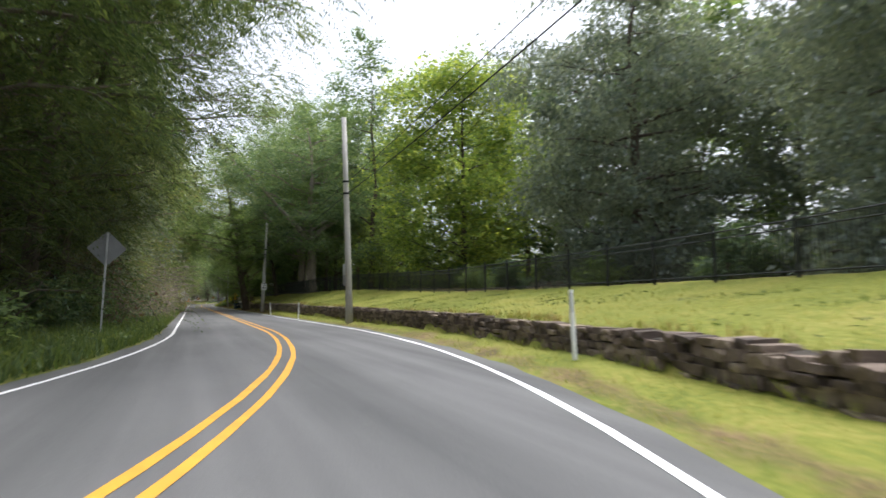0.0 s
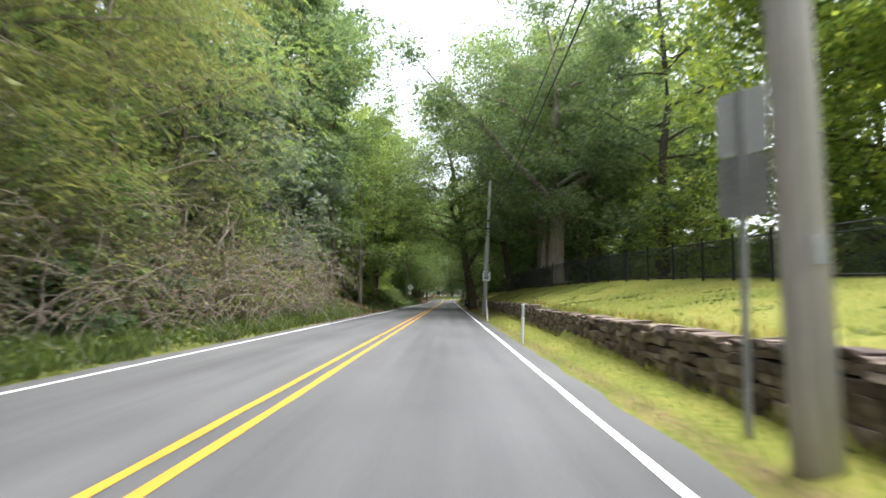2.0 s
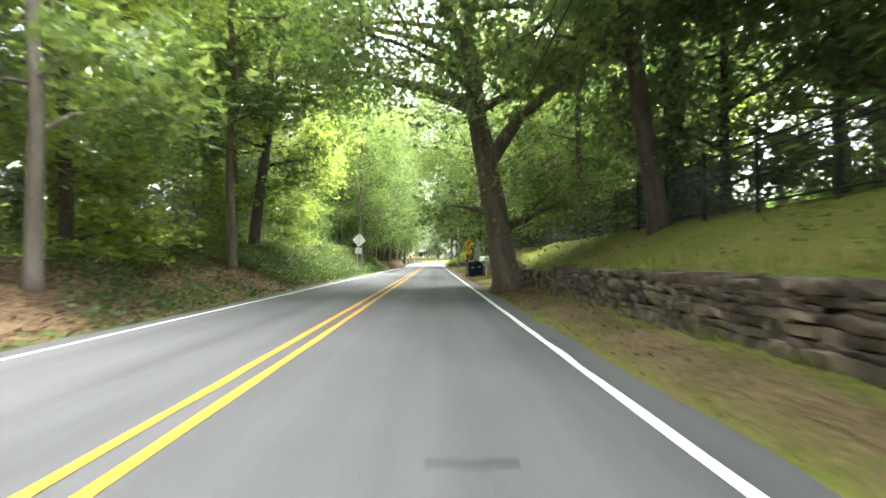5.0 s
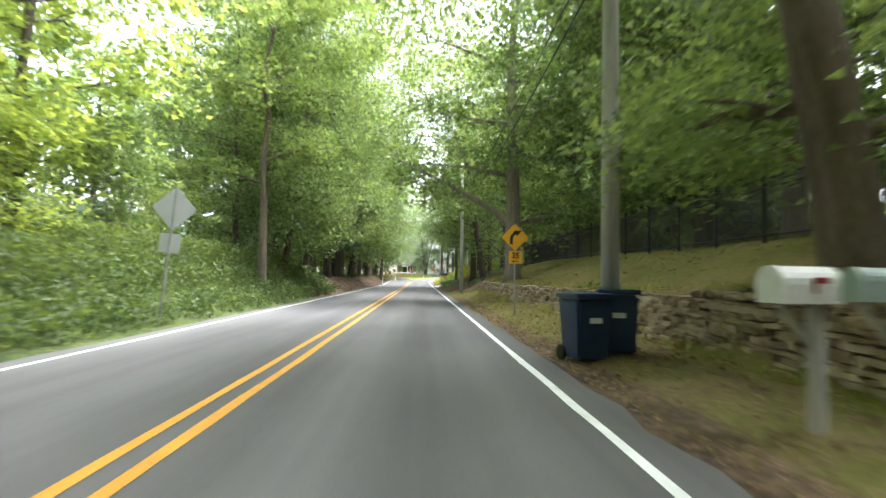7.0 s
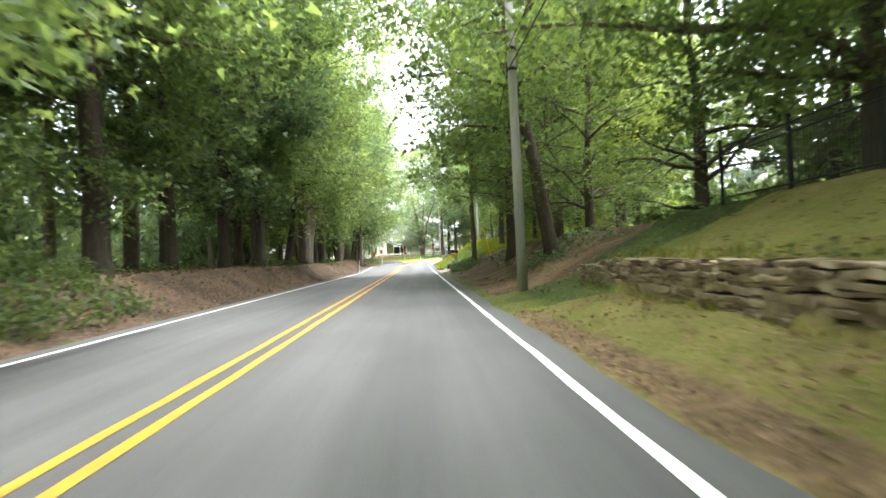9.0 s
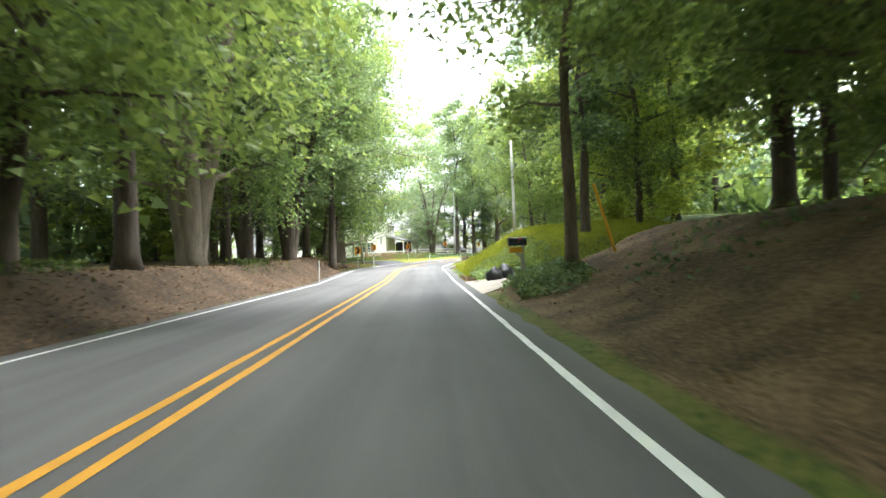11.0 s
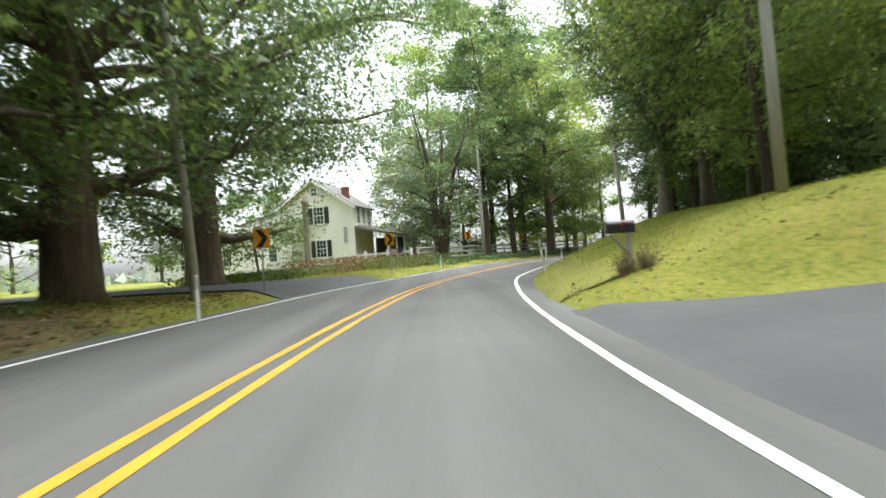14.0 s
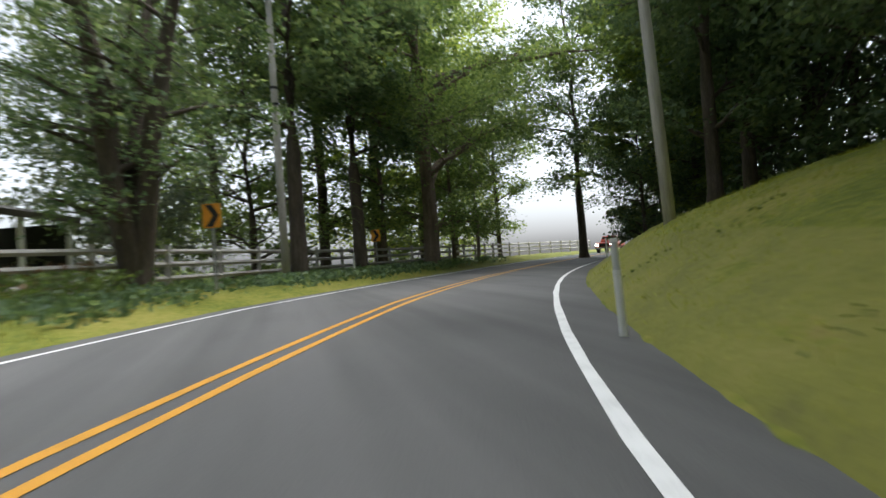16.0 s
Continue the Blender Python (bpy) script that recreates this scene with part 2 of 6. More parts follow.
# ---------------------------------------------------------------- building blocks
def smooth(a, b, x):
    t = np.clip((x - a) / (b - a), 0, 1)
    return t * t * (3 - 2 * t)


def link(name, mesh, mat, parent=None, label=""):
    ob = new(name, mesh)
    if mat is not None and not mesh.materials:
        mesh.materials.append(mat)
    if parent is not None:
        ob.parent = parent
    if label:
        ob["label"] = label
    return ob


def part(name, bm, mat, parent=None, label="", shade=False):
    """One bmesh as one mesh object, under a thing or a part where one is given."""
    me = bpy.data.meshes.new(name)
    bm.normal_update()
    bm.to_mesh(me)
    bm.free()
    if shade:
        for p in me.polygons:
            p.use_smooth = True
    return link(name, me, mat, parent, label)


def pydata(name, verts, faces, mat, parent=None, label="", shade=False):
    me = bpy.data.meshes.new(name)
    me.from_pydata([tuple(map(float, v)) for v in verts], [], faces)
    me.update()
    if shade:
        me.polygons.foreach_set("use_smooth", [True] * len(me.polygons))
    return link(name, me, mat, parent, label)


def empty(name, m=None):
    ob = new(name)
    ob.empty_display_size = 0.2
    if m is not None:
        ob.matrix_basis = m
    return ob


def box(bm, x0, x1, y0, y1, z0, z1, bevel=0.0, m=None):
    mat4 = Matrix.LocRotScale(((x0 + x1) / 2, (y0 + y1) / 2, (z0 + z1) / 2), None, (x1 - x0, y1 - y0, z1 - z0))
    made = bmesh.ops.create_cube(bm, size=1.0, matrix=mat4 if m is None else m @ mat4)
    if bevel:
        edges = list({e for v in made["verts"] for e in v.link_edges})
        bmesh.ops.bevel(bm, geom=edges, offset=bevel, segments=2, affect="EDGES", profile=0.6)
    return bm


def tube(bm, points, radii, sides=8, cap=True):
    """A tapered round bar along points."""
    rings = []
    for k, p in enumerate(points):
        p = Vector(p)
        a, b = Vector(points[max(k - 1, 0)]), Vector(points[min(k + 1, len(points) - 1)])
        d = (b - a).normalized()
        side = d.cross(Vector((0, 0, 1)))
        side = Vector((1, 0, 0)) if side.length < 0.05 else side.normalized()
        up = side.cross(d)
        r = radii[k]
        rings.append([bm.verts.new(p + r * (math.cos(t) * side + math.sin(t) * up))
                      for t in (2 * math.pi * j / sides for j in range(sides))])
    for a, b in zip(rings, rings[1:]):
        for j in range(sides):
            bm.faces.new((a[j], a[(j + 1) % sides], b[(j + 1) % sides], b[j]))
    if cap:
        bm.faces.new(rings[-1])
        bm.faces.new(rings[0][::-1])
    return bm


# ---------------------------------------------------------------- the road's line
HEADINGS = [(-200, 70), (-60, 48), (-30, 37), (-21, 27), (-15.5, 20.5), (-9.5, 13.4), (-3, 7), (3.5, 3), (8, 0), (178, 0), (186, 0.2),
            (193.5, 2.9), (201, 5.7), (209, 11.4), (217, 17.5), (225, 23.4), (240, 30.6), (255, 36.7), (275, 42.4), (300, 50), (400, 62)]
STEP = 0.5
LINE_S = np.arange(-160, 360 + STEP, STEP)
_h = np.radians(np.interp(LINE_S, *zip(*HEADINGS)))
_dx, _dy = np.sin(_h) * STEP, np.cos(_h) * STEP
LINE_X, LINE_Y = np.cumsum(_dx), np.cumsum(_dy)
_k = int(np.argmin(abs(LINE_S - 50)))
LINE_X -= LINE_X[_k]
LINE_Y += 50 - LINE_Y[_k]
RISE = [(-200, 0), (172, 0), (185, 0.26), (200, 0.33), (216, 0.48), (230, 0.76), (250, 0.91), (280, 1.3), (400, 2)]


def line_at(s):
    h = math.radians(float(np.interp(s, *zip(*HEADINGS))))
    return float(np.interp(s, LINE_S, LINE_X)), float(np.interp(s, LINE_S, LINE_Y)), h


def spot(s, u, z=None):
    """The place u metres right of the centre line at s, on the ground unless z is given."""
    x, y, h = line_at(s)
    p = Vector((x + u * math.cos(h), y - u * math.sin(h), 0))
    p.z = ground_z(s, u) if z is None else z
    return p


def su_of(x, y):
    """s and u for arrays of x and y."""
    s, u = np.empty(len(x)), np.empty(len(x))
    for a in range(0, len(x), 4000):
        dx, dy = x[a:a + 4000, None] - LINE_X[None], y[a:a + 4000, None] - LINE_Y[None]
        k = np.argmin(dx * dx + dy * dy, 1)
        r = np.arange(len(k))
        h = _h[k]
        along = dx[r, k] * np.sin(h) + dy[r, k] * np.cos(h)
        s[a:a + 4000] = LINE_S[k] + np.clip(along, -STEP, STEP)
        d = np.sqrt(dx[r, k] ** 2 + dy[r, k] ** 2)
        u[a:a + 4000] = np.sign(dx[r, k] * np.cos(h) - dy[r, k] * np.sin(h)) * d
    return s, u


def road_z(s, u):
    b = smooth(165, 195, s)
    return np.interp(s, *zip(*RISE)) - 0.015 * np.minimum(abs(u), 4) * (1 - b) - 0.0155 * b * np.clip(u, -5, 5)


WALL_U = [(-40, 6.2), (-20, 5.9), (-8, 5.2), (8, 4.85), (25, 5.2), (40, 5.5), (60, 5.4), (74, 5.3), (84, 6.0), (92, 6.3), (100, 6.1), (110, 5.55), (117, 5.8), (124, 6.2), (131, 6.6)]
WALL_TOP = [(-40, 0.6), (-12, 0.62), (-4, 0.68), (3, 0.73), (10, 0.78), (25, 0.85), (40, 1.02), (55, 1.0), (70, 0.9), (76, 0.75), (82, 1.15), (90, 1.2), (95, 0.95), (100, 0.98), (118, 0.97), (126, 1.0), (131, 0.75)]
LAWN_TOP = [(-40, 1.7), (16, 1.65), (30, 2.1), (40, 2.3), (48, 2.12), (60, 2.3), (80, 2.2), (100, 2.3), (120, 2.5), (135, 2.2)]
LAWN_U = [(-40, 12), (30, 11.5), (40, 10.4), (47, 8.55), (62, 8.3), (80, 8.5), (100, 9.6), (125, 9.8), (135, 9)]


def height(s, u):
    """The ground's height, for arrays of s and u."""
    s, u = np.asarray(s, float), np.asarray(u, float)
    base = road_z(s, np.clip(u, -3.8, 3.8))
    uw, top = np.interp(s, *zip(*WALL_U)), np.interp(s, *zip(*WALL_TOP))
    lu, lt = np.interp(s, *zip(*LAWN_U)), np.interp(s, *zip(*LAWN_TOP))
    # right: verge, stone wall, lawn, wood
    verge = np.interp(s, (96, 106, 132), (0.16, 0.33, 0.33)) * smooth(4.0, uw, u)
    walled = np.where(u < uw + 0.22, verge, top - 0.06 + (lt - top) * np.clip((u - uw - 0.2) / (lu - uw), 0, 1.0) + 0.05 * np.maximum(u - lu, 0))
    walled = np.where(u > lu, lt - 0.06 + 0.04 * np.minimum(u - lu, 40), walled)
    bank = 2.1 * smooth(4.4, 10.5, u) + 0.04 * np.clip(u - 10.5, 0, 40) + 0.42 * smooth(4.1, 4.8, u) * (1 - smooth(6, 9, u)) * np.exp(-((s - 158.6) / 1.5) ** 2)
    mound = (0.5 * smooth(4.3, 5.6, u) + 1.9 * smooth(4.8, 9.5, u) + 0.6 * smooth(9, 20, u)) * (0.72 + 0.38 * smooth(166, 179, s))
    hill = 0.15 * smooth(3.9, 4.6, u) * smooth(208, 216, s) + 0.5 * smooth(4.2, 6.5, u) * (1 - 0.75 * smooth(7, 13, u)) * smooth(214, 228, s) + 0.22 * smooth(3.75, 4.3, u) + 0.25 * smooth(4.2, 5.5, u) + 1.7 * smooth(4.2, 11, u) + 1.6 * smooth(9, 24, u) + 1.4 * smooth(20, 45, u)
    drive1 = 0.10 * np.clip(u - 4, 0, 20)
    drive2 = 0.06 * np.clip(u - 4, 0, 25) + 0.1 * smooth(10, 25, u)
    w_wall = 1 - smooth(129, 133, s)
    w_d1 = smooth(159.4, 161.4, s - 0.35 * np.clip(u - 6, -2, 14)) * (1 - smooth(166.8, 168.8, s - 0.35 * np.clip(u - 6, -2, 14)))
    w_d2 = smooth(185.5, 188, s) * (1 - smooth(194.5, 197.5, s + 0.25 * np.clip(u - 6, 0, 12)))
    right = bank * (1 - w_wall) + walled * w_wall
    right = right * (1 - smooth(165.6, 167.4, s)) + mound * smooth(165.6, 167.4, s)
    right = right * (1 - w_d1) + drive1 * w_d1
    right = right * (1 - smooth(185, 188, s)) + hill * smooth(185, 188, s)
    right = right * (1 - w_d2) + drive2 * w_d2
    # left: verge, thicket, litter bank, ivy bank, earth bank, house plot
    v = -u
    soft = 0.25 * smooth(4.0, 8, v) + 0.02 * np.clip(v - 8, 0, 30)
    litter = 1.1 * smooth(4.2, 8.5, v) + 0.02 * np.clip(v - 8, 0, 30)
    ivyb = 0.25 * smooth(4.0, 4.8, v) + 1.1 * smooth(4.6, 7.0, v) + 0.02 * np.clip(v - 8, 0, 30)
    earth = 0.15 * smooth(3.9, 4.4, v) + 0.95 * smooth(4.3, 5.9, v) + 0.12 * smooth(6, 10, v)
    plot = 0.3 * smooth(3.85, 5.2, v) + 0.05 * smooth(5, 9, v)
    a, b, c, d = smooth(36, 48, s), smooth(74, 84, s), smooth(114, 126, s), smooth(184, 197, s)
    left = soft * (1 - a) + litter * a
    left = left * (1 - b) + ivyb * b
    left = left * (1 - c) + earth * c
    left = left * (1 - d) + plot * d
    left = left - 7.0 * smooth(10.5, 40, v) * smooth(236, 246, s)
    return base + np.where(u > 0, right, left)


def ground_z(s, u):
    return float(height(np.array([s]), np.array([u]))[0])


def at_xy(x, y):
    s, u = su_of(np.array([float(x)]), np.array([float(y)]))
    return Vector((x, y, float(height(s, u)[0])))


def strip(name, mat, s0, s1, us, lift, step=1.0, parent=None, label="", z=road_z, wobble=0.0, seed=1, narrow=0.0):
    """A band along the road between the given u values."""
    ss = np.arange(s0, s1 + 1e-6, step)
    rng = np.random.RandomState(seed)
    verts, faces = [], []
    for s in ss:
        x, y, h = line_at(s)
        for k, u in enumerate(us):
            uu = u - narrow * (smooth(172, 192, s) + 1.3 * smooth(202, 212, s)) + (wobble * rng.randn() if wobble and k in (0, len(us) - 1) else 0)
            verts.append((x + uu * math.cos(h), y - uu * math.sin(h), float(z(np.array(s), np.array(uu))) + lift))
    w = len(us)
    for i in range(len(ss) - 1):
        for j in range(w - 1):
            a = i * w + j
            faces.append((a, a + 1, a + w + 1, a + w))
    return pydata(name, verts, faces, mat, parent, label, shade=True)


# ---------------------------------------------------------------- ground and road
def axis(lo, hi, fine, far, grow=1.25):
    mid = list(np.arange(lo, hi + 1e-6, fine))
    a, b, step = [], [], fine
    x0, x1 = lo, hi
    while x1 < far:
        step *= grow
        x0, x1 = x0 - step, x1 + step
        a.append(x0)
        b.append(x1)
    return np.array(a[::-1] + mid + b)


gx, gy = axis(-13, 34, 0.4, 900), axis(-26, 262, 0.7, 900)
X, Y = np.meshgrid(gx, gy)
S_, U_ = su_of(X.ravel(), Y.ravel())
Z_ = height(S_, U_)
rough = np.random.RandomState(4).randn(len(Z_))
bumpy = np.where(abs(U_) > 4.3, 0.025, 0.004)
paved = ((S_ > 186.5) & (S_ < 197) & (U_ > 3.5)) | ((S_ > 202) & (S_ < 217) & (U_ < -3.5)) | ((S_ > 158) & (S_ < 171) & (U_ > 3.5) & (U_ < 8))
bumpy = np.where(paved, 0.003, bumpy)
Z_ = Z_ + rough * bumpy - np.where(abs(U_) < 3.9, 0.06, 0.0) + 0.012
nx, ny = len(gx), len(gy)
quads = [(j * nx + i, j * nx + i + 1, (j + 1) * nx + i + 1, (j + 1) * nx + i) for j in range(ny - 1) for i in range(nx - 1)]


def ground_material():
    """Lawn, woodland litter and bare earth, blended by the cover that each place has."""
    m, n, l, b = material("ground_cover", 0.95, 0, 0.2)
    att = n.new("ShaderNodeVertexColor")
    att.layer_name = "cover"
    sep = n.new("ShaderNodeSeparateColor")
    l.new(att.outputs["Color"], sep.inputs["Color"])
    co = n.new("ShaderNodeTexCoord")

    def tone(scale, fine, cols):
        a, c = n.new("ShaderNodeTexNoise"), n.new("ShaderNodeTexNoise")
        a.inputs["Scale"].default_value, c.inputs["Scale"].default_value = scale, fine
        a.inputs["Detail"].default_value = c.inputs["Detail"].default_value = 5
        l.new(co.outputs["Object"], a.inputs["Vector"])
        l.new(co.outputs["Object"], c.inputs["Vector"])
        mx = n.new("ShaderNodeMix")
        mx.inputs["Factor"].default_value = 0.55
        l.new(a.outputs["Fac"], mx.inputs["A"])
        l.new(c.outputs["Fac"], mx.inputs["B"])
        r = n.new("ShaderNodeValToRGB")
        e = r.color_ramp.elements
        e[0].position, e[0].color, e[1].position, e[1].color = 0.39, rgba(cols[0]), 0.61, rgba(cols[2])
        e.new(0.5).color = rgba(cols[1])
        l.new(mx.outputs["Result"], r.inputs["Fac"])
        return r.outputs["Color"], mx.outputs["Result"]

    lawn, relief = tone(0.4, 9, [(0.1, 0.12, 0.018), (0.162, 0.174, 0.028), (0.23, 0.208, 0.05)])
    litter, _ = tone(0.7, 14, [(0.04, 0.032, 0.02), (0.12, 0.078, 0.042), (0.22, 0.15, 0.085)])
    earth, _ = tone(0.8, 10, [(0.035, 0.025, 0.016), (0.075, 0.051, 0.032), (0.14, 0.095, 0.06)])
    green, _ = tone(0.5, 12, [(0.025, 0.04, 0.012), (0.055, 0.08, 0.02), (0.1, 0.13, 0.035)])
    last = green
    for src, ch in ((lawn, "Red"), (litter, "Green"), (earth, "Blue")):
        edge = n.new("ShaderNodeMath")
        edge.operation = "MULTIPLY_ADD"
        edge.inputs[1].default_value = 0.7
        l.new(relief, edge.inputs[0])
        l.new(sep.outputs[ch], edge.inputs[2])
        sharp = n.new("ShaderNodeMapRange")
        sharp.inputs["From Min"].default_value, sharp.inputs["From Max"].default_value = 0.72, 1.0
        l.new(edge.outputs[0], sharp.inputs["Value"])
        mx = n.new("ShaderNodeMixRGB")
        l.new(sharp.outputs["Result"], mx.inputs["Fac"])
        l.new(last, mx.inputs["Color1"])
        l.new(src, mx.inputs["Color2"])
        last = mx.outputs["Color"]
    l.new(last, b.inputs["Base Color"])
    bp = n.new("ShaderNodeBump")
    bp.inputs["Strength"].default_value, bp.inputs["Distance"].default_value = 0.8, 0.06
    l.new(relief, bp.inputs["Height"])
    l.new(bp.outputs["Normal"], b.inputs["Normal"])
    return m


def cover(s, u):
    """Shares of lawn, litter and earth."""
    lu = np.interp(s, *zip(*LAWN_U))
    v = -u
    lawn = (u > 3.6) * (s < 126) * (1 - smooth(lu + 1, lu + 5, u)) + (u > 3.6) * (s > 186) * (1 - smooth(26, 36, u))
    lawn = lawn + (s > 196) * (v > 3.5) * 1.0 + 0.55 * (v > 3.5) * (v < 5.2) * (s < 60)
    lawn = lawn + 0.45 * (u > 3.6) * (u < 5.2) * (s > 126) * (s < 187)
    litter = (s > 131) * (s < 163) * (u > 4.6) * 0.95 + (s < 187) * (u > lu + 2) * 0.6 * (s < 126)
    litter = litter + (v > 4.6) * (s > 34) * (s < 84) * 0.75 + (v > 6) * (s < 34) * 0.5 + (v > 6.2) * (s > 84) * (s < 200) * 0.55
    litter = litter + (v > 4) * (s > 182) * (s < 198) * 0.5 + 0.35 * (u > 3.7) * (u < 4.6)
    earth = (v > 3.8) * (v < 6.5) * (s > 118) * (s < 186) * 0.95 + 0.4 * (v > 3.8) * (v < 4.6) * (s > 40) * (s < 120)
    earth = earth + 0.35 * (u > 3.7) * (u < 4.3) + (s > 80) * (s < 97) * (u > 3.7) * (u < 6.2) * 0.5
    litter = litter + (s > 88) * (s < 126) * (u > 4) * 0.5
    litter = litter + 0.42 * smooth(40, 48, s) * (s < 76) * (u > 4.6) + 0.2 * (s > -20) * (s < 76) * (u > 4.0) * (u < 5.2)
    far = smooth(30, 60, abs(u))
    lawn, litter, earth = lawn * (1 - far) + 0.55 * far, litter * (1 - far) + 0.2 * far, earth * (1 - far)
    return np.clip(np.stack([lawn, litter, earth, np.ones_like(lawn)], 1), 0, 1)


ground = pydata("ground", np.stack([X.ravel(), Y.ravel(), Z_], 1), quads, ground_material(), shade=True)
layer = ground.data.color_attributes.new("cover", "FLOAT_COLOR", "POINT")
layer.data.foreach_set("color", cover(S_, U_).ravel())
tagged(ground, "grass lawn, leaf litter and earth banks beside the road", "ground", kind="structure")

EDGE = 3.45
road = strip("road", M["asphalt"], -120, 330, [-3.95, -3.0, -1.7, 0, 1.7, 3.0, 3.9], 0.015, 1.0, wobble=0.04)
tagged(road, "worn grey asphalt two-lane country road", "road", kind="structure")
for name, u, w, mat, text in (("edge_line", -EDGE, 0.11, "white_line", "white painted edge line"),
                              ("edge_line", EDGE, 0.11, "white_line", "white painted edge line"),
                              ("centre_line", -0.15, 0.11, "yellow_line", "yellow painted centre line"),
                              ("centre_line", 0.15, 0.11, "yellow_line", "yellow painted centre line")):
    tagged(strip(name, M[mat], -60, 300, [u - w / 2, u + w / 2], 0.021, 1.0, road, wobble=0.006, seed=int(50 + 9 * u), narrow=0.16 if u > 3 else 0.0), text)


# ---------------------------------------------------------------- trees
def leaf_cloud(rng, centres, spread, count, size, droop=0.0, flat=0.85, three=False):
    """Corner points of leaf-shaped pieces scattered round the centres."""
    many = max(count // 11, len(centres))
    k = rng.randint(0, len(centres), many)
    off = rng.randn(many, 3)
    off /= np.maximum(np.linalg.norm(off, axis=1, keepdims=True), 1e-6)
    off *= (rng.rand(many, 1) ** 0.45) * spread[k][:, None]
    off[:, 2] *= flat
    sprays, wide_of = centres[k] + off, spread[k] * rng.uniform(0.2, 0.42, many) + 0.05
    k = rng.randint(0, many, count)
    out = rng.randn(count, 3) * wide_of[k][:, None]
    out[:, 2] = out[:, 2] * 0.35 - (0.25 + 0.5 * droop) * np.hypot(out[:, 0], out[:, 1])
    c = sprays[k] + out
    d = out / (wide_of[k][:, None] + 1e-6) * 0.5 + rng.randn(count, 3) * 0.7
    d[:, 2] = d[:, 2] * 0.4 - droop
    d /= np.linalg.norm(d, axis=1, keepdims=True)
    face = rng.randn(count, 3) * 0.6
    face[:, 2] += 1.0
    w = np.cross(d, face)
    w /= np.maximum(np.linalg.norm(w, axis=1, keepdims=True), 1e-6)
    length = size * (0.6 + 0.8 * rng.rand(count, 1))
    wide = length * (0.28 + 0.14 * rng.rand(count, 1))
    if three:
        wide = wide * 1.25
        return np.stack([c - d * length * 0.45 - w * wide * 0.5, c - d * length * 0.25 + w * wide, c + d * length * 0.55], 1).reshape(-1, 3)
    return np.stack([c - d * length * 0.5, c + w * wide - d * length * 0.05, c + d * length * 0.5, c - w * wide - d * length * 0.05], 1).reshape(-1, 3)


def frond_cloud(rng, centres, spread, count, size, droop=0.4):
    """Corner points of narrow leaflets in pairs along drooping stalks."""
    steps = np.linspace(0.12, 1.0, 8)
    many = count // 16
    k = rng.randint(0, len(centres), many)
    off = rng.randn(many, 3)
    off /= np.maximum(np.linalg.norm(off, axis=1, keepdims=True), 1e-6)
    base = centres[k] + off * (rng.rand(many, 1) ** 0.45) * spread[k][:, None] * (1, 1, 0.85)
    turn = np.arctan2(off[:, 1], off[:, 0]) + rng.randn(many) * 0.7
    ahead = np.stack([np.cos(turn), np.sin(turn), rng.uniform(-0.1, 0.35, many)], 1)
    long = size * rng.uniform(3.8, 6.5, many)
    side = np.stack([-np.sin(turn), np.cos(turn), rng.randn(many) * 0.15], 1)
    corners = []
    for t in steps:
        p = base + ahead * (long * t)[:, None]
        p[:, 2] -= (0.35 + droop) * long * t * t
        for sign in (-1, 1):
            tip = side * sign * 0.8 + ahead * 0.55 + rng.randn(many, 3) * 0.18
            tip[:, 2] -= 0.25 + 0.3 * droop
            reach = (size * rng.uniform(0.7, 1.2, many) * (1.15 - 0.45 * t))[:, None]
            corners.append(np.stack([p - ahead * reach * 0.17, p + ahead * reach * 0.17, p + tip * reach], 1).reshape(-1, 3))
    return np.concatenate(corners)


def quad_mesh(name, corners, sides=4):
    n = len(corners) // sides
    me = bpy.data.meshes.new(name)
    me.vertices.add(sides * n)
    me.vertices.foreach_set("co", np.asarray(corners, np.float32).ravel())
    me.loops.add(sides * n)
    me.loops.foreach_set("vertex_index", np.arange(sides * n, dtype=np.int32))
    me.polygons.add(n)
    me.polygons.foreach_set("loop_start", np.arange(0, sides * n, sides, dtype=np.int32))
    me.update()
    return me


